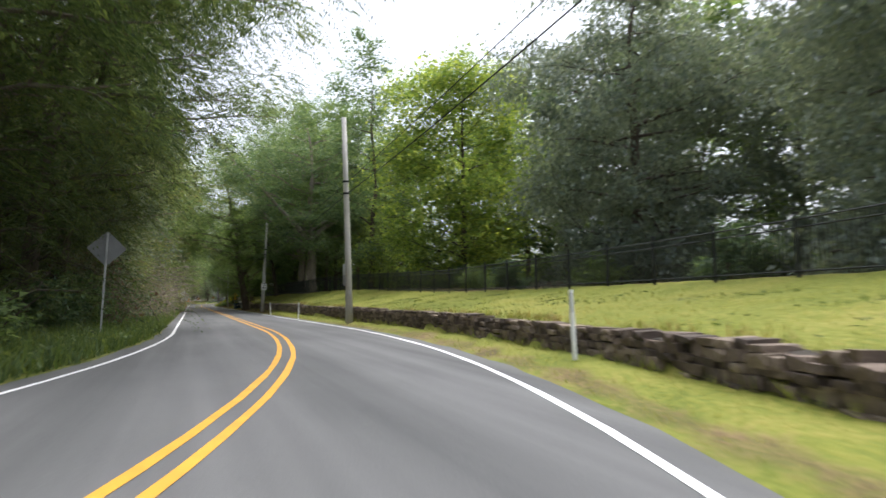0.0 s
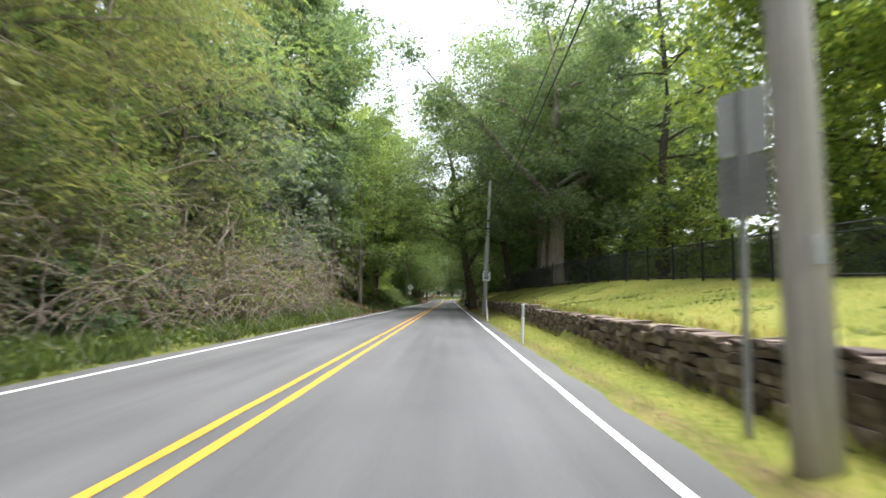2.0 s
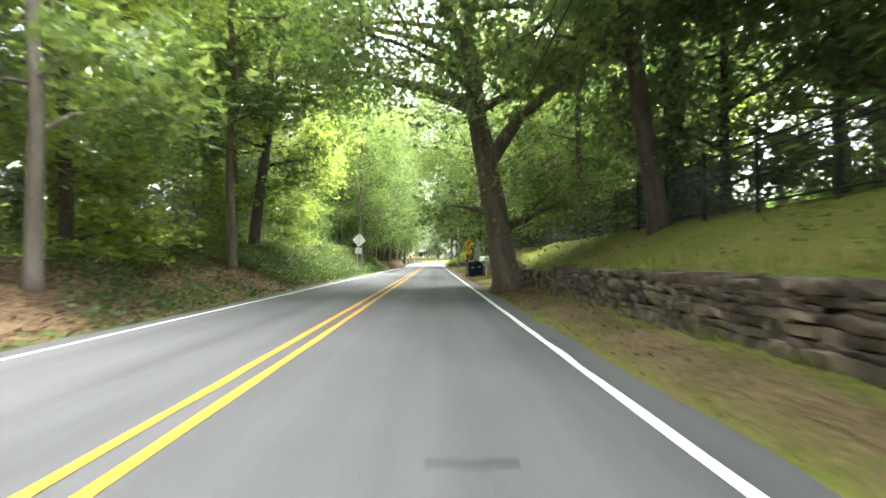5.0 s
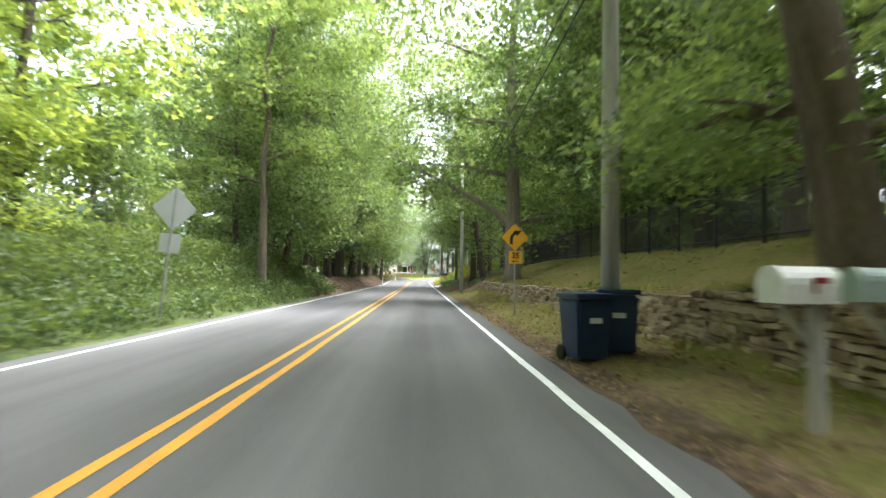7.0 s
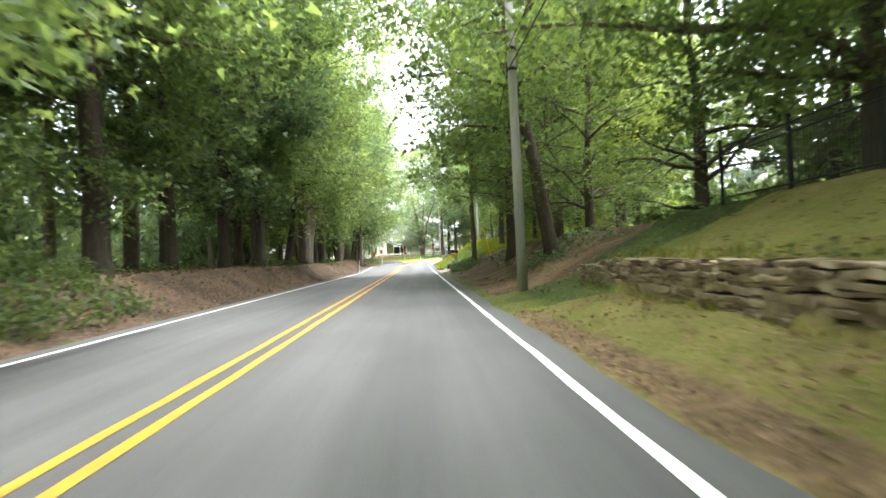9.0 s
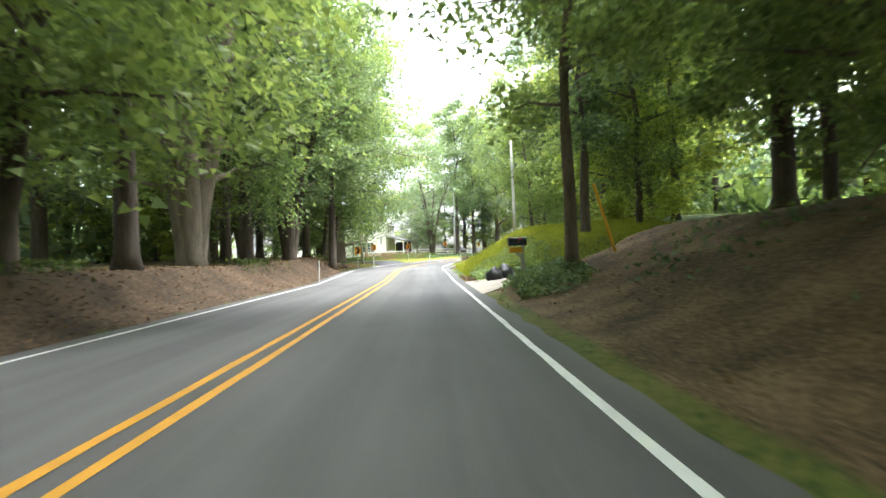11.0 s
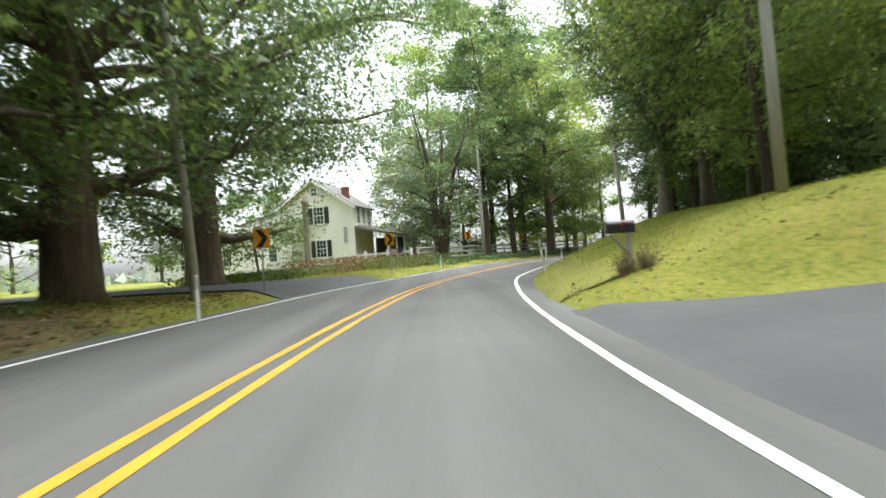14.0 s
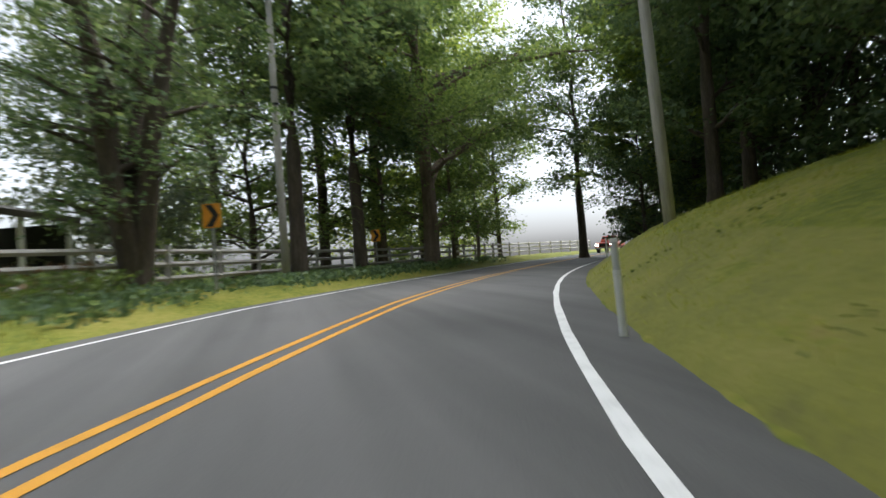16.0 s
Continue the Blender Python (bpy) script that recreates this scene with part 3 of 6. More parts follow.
def make_tree(name, seed, tall, r, base, reach, count, size, leaf, bark, limbs=16, lean=0.0, shape="round", droop=0.1, stems=1, up=0.5, clump=1.0, sides=9, boughs=0, fronds=False):
    """A tapered trunk with limbs, and a crown of leaves in clumps round their ends."""
    rng = np.random.RandomState(seed)
    tree = empty(name)
    bm = bmesh.new()
    centres, spread = [], []
    for stem in range(stems):
        turn = 2 * math.pi * stem / stems + rng.rand()
        out = (0.0 if stems == 1 else 0.22)
        pts, rad = [], []
        steps = 9
        wob = rng.randn(steps + 1, 2) * 0.012 * tall
        for k in range(steps + 1):
            f = k / steps
            off = out * tall * f * (0.6 + 0.4 * f)
            pts.append((math.cos(turn) * off + lean * tall * f + wob[k, 0] * f, math.sin(turn) * off + wob[k, 1] * f, f * tall * 0.93 - 0.25 * (k == 0)))
            rad.append(r * (1 - 0.86 * f) * (1.55 if k == 0 else 1.0) * (1.0 if stems == 1 else 0.7))
        pts.insert(1, tuple(Vector(pts[0]).lerp(Vector(pts[1]), 0.3)))
        rad.insert(1, rad[1] * 1.12)
        tube(bm, pts, rad, sides)
        for k in range(limbs):
            f = base / tall + (0.97 - base / tall) * ((k + rng.rand()) / limbs)
            i = min(int(f * len(pts) * 0.98), len(pts) - 2)
            start = Vector(pts[i]).lerp(Vector(pts[i + 1]), rng.rand())
            g = (start.z - base) / max(tall - base, 0.1)
            if shape == "round":
                full = reach * (0.45 + 0.55 * math.sin(math.pi * min(max(0.15 + 0.8 * g, 0), 1)))
            elif shape == "cone":
                full = reach * (1.0 - 0.85 * max(g, 0))
            else:
                full = reach * (0.35 + 0.65 * max(g, 0)) * (1.0 if g < 0.8 else 0.7)
            full *= 0.7 + 0.5 * rng.rand()
            ang = 2 * math.pi * (k * 0.381966 + 0.1 * rng.rand()) + turn
            rise = up * (0.5 + rng.rand()) - (0.55 if shape == "cone" else 0)
            lp, lr, p = [tuple(start)], [max(rad[i] * 0.42, 0.02)], start.copy()
            for j in range(1, 5):
                ang += 0.25 * rng.randn()
                p = p + Vector((math.cos(ang), math.sin(ang), rise * (1 - 0.15 * j) + 0.12 * rng.randn())) * (full / 4)
                lp.append(tuple(p))
                lr.append(lr[0] * (1 - 0.22 * j))
                if j >= 2:
                    centres.append(tuple(p + Vector(rng.randn(3) * 0.15 * full / 4)))
                    spread.append(clump * (0.6 + 0.75 * rng.rand()) * (0.75 + 0.1 * full))
            tube(bm, lp, lr, 4, cap=False)
            for j in (1, 2, 3):
                q = Vector(lp[j])
                a2 = ang + rng.choice([-1, 1]) * (0.6 + 0.6 * rng.rand())
                e = q + Vector((math.cos(a2), math.sin(a2), 0.55 * rng.randn() + 0.1)) * full * 0.42
                tube(bm, [tuple(q), tuple(q.lerp(e, 0.5) + Vector((0, 0, 0.05))), tuple(e)], [lr[j] * 0.6, lr[j] * 0.4, 0.008], 3, cap=False)
                centres.append(tuple(e))
                spread.append(clump * (0.55 + 0.7 * rng.rand()) * (0.7 + 0.09 * full))
    for k in range(boughs):
        a = math.pi if boughs == 1 else 2 * math.pi * (k / boughs) + 0.9 * rng.rand()
        p = Vector((lean * tall * 0.25, 0, tall * (0.13 if boughs == 1 else 0.2 + 0.3 * (k + rng.rand()) / boughs)))
        rise, pts, rad = 0.6 if boughs == 1 else 0.75, [tuple(p - Vector((0, 0, 0.3)))], [r * 0.62]
        for j in range(1, 8):
            a += 0.22 * rng.randn()
            rise = max(rise - 0.1 + 0.12 * rng.randn(), 0.5 if boughs == 1 else -0.05)
            p = p + Vector((math.cos(a), math.sin(a), rise)) * reach * (0.12 if boughs == 1 else 0.19)
            pts.append(tuple(p))
            rad.append(r * 0.5 * (1 - 0.12 * j))
            if j >= 3:
                for _ in range(2):
                    b = a + rng.choice([-1, 1]) * (0.5 + 0.7 * rng.rand())
                    e = p + Vector((math.cos(b), math.sin(b), 0.5 * rng.rand())) * reach * 0.22
                    tube(bm, [tuple(p), tuple(p.lerp(e, 0.5) + Vector((0, 0, 0.1))), tuple(e)], [rad[-1] * 0.5, rad[-1] * 0.35, 0.01], 5, cap=False)
                    centres.append(tuple(e))
                    spread.append(clump * (0.7 + 0.6 * rng.rand()))
        tube(bm, pts, rad, 8, cap=False)
    part("trunk", bm, M[bark], tree, shade=True)
    if fronds:
        corners = frond_cloud(rng, np.array(centres), np.array(spread), count, size, droop)
    else:
        corners = leaf_cloud(rng, np.array(centres), np.array(spread), count, size, droop, three=True)
    link("crown", quad_mesh("crown", corners, 3), M[leaf], tree)
    return tree


PROTO = {}


def plant(kind, s, u, label, scale=1.0, turn=None, squash=1.0, group="", xy=None, lift=0.0, tilt=(0, 0), name="tree", category="tree"):
    """A tree or bush of a kind at its place; the first of a kind is built, the others are copies."""
    p = spot(s, u) if xy is None else at_xy(*xy)
    a = random.uniform(0, 360) if turn is None else turn
    m = Matrix.LocRotScale((p.x, p.y, p.z - 0.05 + lift), Euler((radians(tilt[0]), radians(tilt[1]), radians(a))), (scale, scale, scale * squash))
    if kind not in PROTO:
        ob = KINDS[kind]()
        PROTO[kind] = ob
        ob.matrix_basis = m
    else:
        src = PROTO[kind]
        keep = src.matrix_basis.copy()
        src.matrix_basis = Matrix()
        ob = copy_thing(src, m)
        src.matrix_basis = keep
    return tagged(ob, label, category, group)


def bush(name, seed, wide, tall, count, size, leaf, twigs=14, twig="twig", flat=0.75):
    rng = np.random.RandomState(seed)
    ob = empty(name)
    bm = bmesh.new()
    centres, spread = [], []
    for k in range(twigs):
        a, f = 2 * math.pi * rng.rand(), rng.rand() ** 0.7
        e = Vector((math.cos(a) * wide * f, math.sin(a) * wide * f, tall * (0.35 + 0.65 * rng.rand()) * (1 - 0.4 * f * f)))
        b = Vector((e.x * 0.35, e.y * 0.35, -0.1))
        tube(bm, [tuple(b), tuple(b.lerp(e, 0.5) + Vector((0, 0, 0.1 * tall))), tuple(e)], [0.025, 0.016, 0.006], 4, cap=False)
        for g in (0.45, 0.75, 1.0):
            centres.append(tuple(b.lerp(e, g)))
            spread.append(0.28 * (wide + tall) / 2 * (0.7 + 0.6 * rng.rand()))
    tagged(part("branchwork", bm, M[twig], ob), kind="stuff")
    link("foliage", quad_mesh("foliage", leaf_cloud(rng, np.array(centres), np.array(spread), count, size, 0.1, flat, True), 3), M[leaf], ob)
    return ob


def tangle(name, seed, wide, tall, count, size, leaf, stems):
    """Bare vines that climb, arch over and hang down again, with few leaves."""
    rng = np.random.RandomState(seed)
    ob = empty(name)
    bm = bmesh.new()
    centres, spread = [], []
    for k in range(stems):
        a, r = 2 * math.pi * rng.rand(), wide * rng.rand() ** 0.6
        p = Vector((math.cos(a) * r, math.sin(a) * r, -0.1 if k % 3 else tall * 0.5 * rng.rand()))
        d = Vector((rng.randn() * 0.5, rng.randn() * 0.5, 1.0)).normalized()
        step, thick = tall * rng.uniform(0.07, 0.15), rng.uniform(0.007, 0.026)
        pts, rad = [tuple(p)], [thick]
        for j in range(1, 9):
            d = (d + Vector((rng.randn() * 0.38, rng.randn() * 0.38, 0.15 - 0.085 * j))).normalized()
            p = p + d * step
            p.z = max(p.z, 0.02)
            pts.append(tuple(p))
            rad.append(thick * (1 - 0.09 * j))
            if j % 3 == 0:
                centres.append(tuple(p))
                spread.append(0.4 + 0.3 * rng.rand())
        tube(bm, pts, rad, 3, cap=False)
    tagged(part("branchwork", bm, M["vine"], ob), kind="stuff")
    link("foliage", quad_mesh("foliage", leaf_cloud(rng, np.array(centres), np.array(spread), count, size, 0.1, 0.8, True), 3), M[leaf], ob)
    return ob


KINDS = {
    "forest_a": lambda: make_tree("tree", 11, 19, 0.24, 3.4, 4.6, 17408, 0.24, "leaf", "bark", 24),
    "forest_b": lambda: make_tree("tree", 12, 21, 0.28, 4.2, 4.8, 17408, 0.24, "leaf_dark", "bark", 24),
    "forest_c": lambda: make_tree("tree", 13, 17, 0.17, 3.6, 3.9, 14625, 0.23, "leaf", "bark_pale", 22),
    "forest_d": lambda: make_tree("tree", 14, 18, 0.2, 2.6, 4.2, 17408, 0.24, "leaf_bright", "bark", 24),
    "tall_a": lambda: make_tree("tree", 21, 22, 0.3, 7.0, 4.6, 19125, 0.25, "leaf_dark", "bark", 20),
    "tall_b": lambda: make_tree("tree", 22, 21, 0.22, 6.0, 4.2, 15749, 0.25, "leaf", "bark_mid", 20),
    "edge_a": lambda: make_tree("tree", 31, 11, 0.16, 0.6, 3.7, 17680, 0.2, "leaf_dark", "bark", 30, droop=0.35),
    "edge_b": lambda: make_tree("tree", 32, 12, 0.17, 0.8, 3.9, 17000, 0.17, "leaf", "bark", 30, droop=0.35, fronds=True),
    "edge_c": lambda: make_tree("tree", 33, 9, 0.12, 0.7, 3.1, 12750, 0.21, "leaf_hazed", "bark_pale", 26, droop=0.3),
    "near_a": lambda: make_tree("tree", 35, 12, 0.17, 0.8, 4.2, 62000, 0.11, "leaf_shaded", "bark", 34, droop=0.5, up=0.3, clump=0.85, fronds=True),
    "near_b": lambda: make_tree("tree", 36, 11, 0.16, 0.6, 3.8, 62000, 0.11, "leaf_shaded", "bark", 34, droop=0.5, up=0.3, clump=0.85, fronds=True),
    "near_c": lambda: make_tree("tree", 38, 11, 0.16, 1.2, 3.9, 52000, 0.11, "leaf_olive", "bark_pale", 32, droop=0.5, up=0.3, clump=0.8, fronds=True),
    "high": lambda: make_tree("tree", 37, 12, 0.19, 3.4, 4.4, 89900, 0.12, "leaf_shaded", "bark", 30, droop=0.5, up=0.35, clump=0.85, fronds=True),
    "sapling": lambda: make_tree("sapling", 41, 6, 0.06, 1.0, 1.9, 3000, 0.19, "leaf", "bark_pale", 15, sides=6),
    "sapling_b": lambda: make_tree("sapling", 42, 5, 0.05, 0.6, 1.8, 3000, 0.19, "leaf_bright", "bark", 15, sides=6),
    "maple": lambda: make_tree("tree", 51, 10, 0.16, 0.6, 3.3, 46000, 0.16, "leaf_maple", "bark", 38, clump=1.0),
    "hemlock": lambda: make_tree("tree", 52, 19, 0.4, 0.8, 6.6, 70000, 0.23, "leaf_hazed", "bark", 50, droop=0.9, up=0.15, clump=1.15),
    "conifer": lambda: make_tree("tree", 53, 22, 0.25, 1.5, 4.0, 7000, 0.3, "leaf_hazed", "bark", 36, shape="cone", droop=0.7, up=0.2, clump=0.7),
    "oak": lambda: make_tree("tree", 61, 21, 0.62, 5.5, 7.8, 34000, 0.24, "leaf_dark", "bark_pale", 20, up=0.5, clump=1.1, sides=14, boughs=3),
    "oak_b": lambda: make_tree("tree", 62, 18, 0.42, 4.2, 6.8, 60000, 0.17, "leaf", "bark_mid", 24, up=0.45, clump=1.25, sides=14, boughs=3),
    "wood_fine": lambda: make_tree("tree", 70, 17, 0.22, 3.6, 4.8, 22000, 0.18, "leaf", "bark", 28, droop=0.4, up=0.3),
    "wood_bright": lambda: make_tree("tree", 73, 15, 0.16, 3.2, 4.4, 22000, 0.17, "leaf", "bark", 26, droop=0.45, up=0.25),
    "spread": lambda: make_tree("tree", 69, 14, 0.62, 3.0, 7.6, 100000, 0.125, "leaf_dark", "bark_mid", 36, droop=0.35, up=0.26, clump=1.0, sides=14, boughs=4),
    "limb": lambda: make_tree("tree", 65, 22, 0.38, 5.5, 6.6, 22000, 0.23, "leaf", "bark_pale", 22, up=0.4, clump=1.3, sides=14, boughs=1),
    "arch": lambda: make_tree("tree", 66, 25, 0.33, 8.0, 7.6, 23000, 0.24, "leaf", "bark", 24, up=0.4, clump=1.15, sides=10),
    "beech": lambda: make_tree("tree", 71, 21, 0.31, 8.5, 6.2, 26000, 0.2, "leaf", "bark_pale", 22, up=0.4, clump=1.1, sides=12),
    "bend": lambda: make_tree("tree", 67, 28, 0.36, 4.5, 6.4, 19800, 0.32, "leaf", "bark", 26, up=0.5, clump=1.2),
    "bend_b": lambda: make_tree("tree", 68, 26, 0.36, 3.5, 6.0, 19800, 0.32, "leaf_bright", "bark", 26, up=0.5, clump=1.2),
    "fork": lambda: make_tree("tree", 163, 17, 0.62, 4.0, 4.8, 19000, 0.21, "leaf_dark", "bark", 11, stems=4, up=0.55, sides=10),
    "giant": lambda: make_tree("tree", 63, 19, 0.66, 4.5, 4.8, 19000, 0.21, "leaf", "bark_pale", 11, stems=4, up=0.55, sides=10),
    "hang": lambda: make_tree("tree", 64, 14, 0.3, 2.6, 6.2, 30000, 0.2, "leaf", "bark_mid", 28, droop=0.4, up=0.2, clump=0.95, boughs=3),
    "far_a": lambda: make_tree("tree", 71, 18, 0.3, 2.5, 5.4, 5760, 0.55, "leaf", "bark", 16, clump=1.3, sides=6),
    "far_b": lambda: make_tree("tree", 72, 21, 0.3, 3.5, 5.4, 5760, 0.55, "leaf_dark", "bark", 16, clump=1.3, sides=6),
    "bush_a": lambda: bush("bush", 81, 1.3, 1.7, 2300, 0.17, "leaf"),
    "bush_b": lambda: bush("bush", 82, 1.4, 2.1, 2600, 0.18, "leaf_dark"),
    "bush_c": lambda: bush("bush", 83, 1.2, 1.3, 2000, 0.15, "leaf_bright"),
    "vines": lambda: tangle("thicket", 85, 2.1, 4.8, 2200, 0.1, "leaf_olive", 95),
    "thicket": lambda: bush("thicket", 84, 1.5, 2.8, 700, 0.13, "brown_leaf", 90),
}

# ---------------------------------------------------------------- drives
def drive(name, mat, s0, s1, u0, u1, label, slant=0.0, lift=0.085, mouth=(1.5, 1.5, 3.0)):
    us = u0 + (u1 - u0) * np.linspace(0, 1, 20) ** 1.6
    verts, faces = [], []
    ws = np.linspace(0, 1, 9)
    for u in us:
        near = max(0.0, 1 - abs(u - us[0]) / mouth[2]) ** 1.5
        for w in ws:
            s = s0 - mouth[0] * near + (s1 - s0 + (mouth[0] + mouth[1]) * near) * w + slant * (abs(u) - 4)
            p = spot(s, u)
            verts.append((p.x, p.y, max(p.z, float(road_z(np.array(s), np.array(np.clip(u, -4, 4))))) + 0.004 + (lift - 0.004) * min(1.0, abs(u - u0) / 0.8)))
    n = len(ws)
    for i in range(len(us) - 1):
        for j in range(n - 1):
            a = i * n + j
            faces.append((a, a + 1, a + n + 1, a + n))
    rim = [i * n for i in range(len(us))], [i * n + n - 1 for i in range(len(us))], list(range(n))
    for row in rim:
        low = len(verts)
        verts += [(verts[k][0], verts[k][1], verts[k][2] - 0.4) for k in row]
        faces += [(row[k], row[k + 1], low + k + 1, low + k) for k in range(len(row) - 1)]
    return tagged(pydata(name, verts, faces, M[mat]), label, "driveway", kind="structure")


drive("driveway_1", "concrete", 161.9, 166.7, 3.75, 24, "pale concrete driveway rising beside an ivy mound", 0.35, mouth=(2.0, 3.2, 2.2))
drive("driveway_2", "drive", 188.4, 194.4, 3.7, 26, "grey asphalt driveway below a grass hill", -0.12)
drive("driveway_3", "drive", 204.2, 209.6, -3.75, -30, "grey asphalt driveway to the cream house", 0.02, mouth=(0.6, 5.2, 7.0))
tar = strip("tar_patch", M["tar"], 112, 126, [-3.3, -3.02], 0.02, 1.0, road, "dark tar patch along the edge line", wobble=0.04)

bm = bmesh.new()
for k in range(4):
    x0 = 0.28 + 0.17 * k
    p = spot(54.8 + 0.03 * (k % 2), 1.45 + x0)
    box(bm, p.x - 0.1, p.x + 0.1, p.y - 0.03, p.y + 0.05, float(road_z(np.array(51.9), np.array(2.2))) + 0.005, float(road_z(np.array(51.9), np.array(2.2))) + 0.021)
part("tar_patch", bm, M["tar"], road, "short dark tar crack filling")


M["turf"] = surface("verge_turf", [(0.1, 0.1, 0.03), (0.17, 0.172, 0.03), (0.22, 0.2, 0.05)], 0.8, 11, 0.95, 0.8, bump_size=0.05)
tagged(strip("grass_verge", M["turf"], 197.5, 252, [3.74, 3.86, 4.1, 4.45, 4.9, 5.4], 0.04, 0.5, wobble=0.02, seed=9, z=lambda s, u: height(s, u) - np.where(u < 3.8, 0.09, 0.0)),
       "rough grass edge rising from the asphalt", "grass verge", kind="structure")


# ---------------------------------------------------------------- stone walls
def stone_mesh(seed, mat):
    rng = np.random.RandomState(seed)
    bm = bmesh.new()
    box(bm, -0.5, 0.5, -0.5, 0.5, -0.5, 0.5)
    bmesh.ops.subdivide_edges(bm, edges=list(bm.edges), cuts=1)
    for v in bm.verts:
        r = v.co.length
        v.co *= 1 - 0.22 * max(0, r - 0.62)
        v.co += Vector(rng.randn(3) * 0.035)
    me = bpy.data.meshes.new("stone")
    bm.normal_update()
    bm.to_mesh(me)
    bm.free()
    me.materials.append(M[mat])
    return me


STONES = {mat: [stone_mesh(k, mat) for k in range(10)] for mat in ("stone", "stone_tan")}


def stone_wall(s0, s1, label, near, mat):
    """A dry stone wall: an earth core, courses of uneven stones before and on top of it."""
    rng = np.random.RandomState(int(s0) + 77)
    wall = empty("stone_wall", Matrix.Translation(spot((s0 + s1) / 2, float(np.interp((s0 + s1) / 2, *zip(*WALL_U))))))
    inv = wall.matrix_basis.inverted()
    ss = np.arange(s0, s1 + 0.1, 1.0)
    verts, faces = [], []
    for s in ss:
        uw, top = float(np.interp(s, *zip(*WALL_U))), float(np.interp(s, *zip(*WALL_TOP)))
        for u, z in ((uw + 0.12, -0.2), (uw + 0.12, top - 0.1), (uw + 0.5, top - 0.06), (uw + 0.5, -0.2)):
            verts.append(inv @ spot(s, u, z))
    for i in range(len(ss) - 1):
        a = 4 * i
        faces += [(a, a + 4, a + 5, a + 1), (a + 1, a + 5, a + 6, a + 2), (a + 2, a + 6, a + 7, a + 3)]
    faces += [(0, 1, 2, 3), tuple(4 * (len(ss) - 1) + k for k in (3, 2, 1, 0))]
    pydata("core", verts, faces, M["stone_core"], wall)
    singles, rest_v, rest_f = 0, [], []
    z = -0.05
    course = 0
    tops = float(max(np.interp(ss, *zip(*WALL_TOP))))
    while z < tops + 0.1:
        h = rng.uniform(0.045, 0.12) if mat == "stone_tan" else rng.uniform(0.07, 0.17)
        s = s0 + rng.uniform(0, 0.3)
        while s < s1:
            w = rng.uniform(0.1, 0.3) + 0.25 * rng.rand() ** 2
            mid = s + w / 2
            top = float(np.interp(mid, *zip(*WALL_TOP)))
            s += w + rng.uniform(0.002, 0.014)
            if z + h > top + 0.02 + 0.015 * rng.randn() or rng.rand() < 0.02:
                continue
            cap = z + h > top - 0.08
            h_one = h * rng.uniform(0.7, 1.3)
            d = rng.uniform(0.34, 0.52) if cap else rng.uniform(0.24, 0.34)
            u = float(np.interp(mid, *zip(*WALL_U))) + d / 2 - 0.015 + rng.randn() * 0.018
            x, y, hd = line_at(mid)
            p = spot(mid, u, z + h / 2 + rng.uniform(-0.02, 0.02))
            m = Matrix.LocRotScale(p, Euler((rng.randn() * 0.04, rng.randn() * 0.04, -hd + rng.randn() * 0.04)), (d, w * 1.03, h_one))
            if near[0] < mid < near[1] and singles < 300:
                ob = new("stone", STONES[mat][rng.randint(10)])
                ob.parent = wall
                ob.matrix_basis = inv @ m
                singles += 1
            else:
                me = STONES[mat][rng.randint(10)]
                base = len(rest_v)
                rest_v += [inv @ m @ v.co for v in me.vertices]
                rest_f += [tuple(base + i for i in f.vertices) for f in me.polygons]
        z += h
        course += 1
    tagged(pydata("stones", rest_v, rest_f, M[mat + "_stuff"], wall), kind="stuff")
    return tagged(wall, label, "stone wall")


stone_wall(-34, 76, "low dry-stacked brown fieldstone retaining wall below a lawn", (4, 18), "stone")
stone_wall(76.1, 130, "low dry-stacked tan fieldstone wall with flat stones", (102, 115), "stone_tan")


# ---------------------------------------------------------------- black fence on the lawn
def picket_fence(s0, s1):
    fence = empty("metal_fence", Matrix.Translation(spot((s0 + s1) / 2, float(np.interp((s0 + s1) / 2, *zip(*LAWN_U))))))
    inv = fence.matrix_basis.inverted()
    post = bmesh.new()
    box(post, -0.035, 0.035, -0.035, 0.035, -0.1, 1.55, 0.006)
    box(post, -0.045, 0.045, -0.045, 0.045, 1.55, 1.6, 0.01)
    me = bpy.data.meshes.new("post")
    post.to_mesh(me)
    post.free()
    me.materials.append(M["fence_black"])
    pickets = bmesh.new()
    s, last = s0, None
    while s <= s1:
        p = spot(s, float(np.interp(s, *zip(*LAWN_U))))
        ob = new("post", me)
        ob.parent = fence
        ob.matrix_basis = inv @ Matrix.Translation(p)
        if last is not None:
            for z in (0.18, 1.22, 1.42):
                bm = bmesh.new()
                tube(bm, [tuple(inv @ (last + Vector((0, 0, z)))), tuple(inv @ (p + Vector((0, 0, z))))], [0.022, 0.022], 4)
                part("rail", bm, M["fence_black"], fence)
            for k in range(1, 24):
                q = inv @ last.lerp(p, k / 24)
                tube(pickets, [(q.x, q.y, q.z + 0.08), (q.x, q.y, q.z + 1.46)], [0.0125, 0.0125], 3)
        last = p
        s += 2.4
    tagged(part("picket_infill", pickets, M["fence_black"], fence), kind="stuff")
    return tagged(fence, "black steel picket fence along the top of the lawn", "fence")


picket_fence(-40, 130)


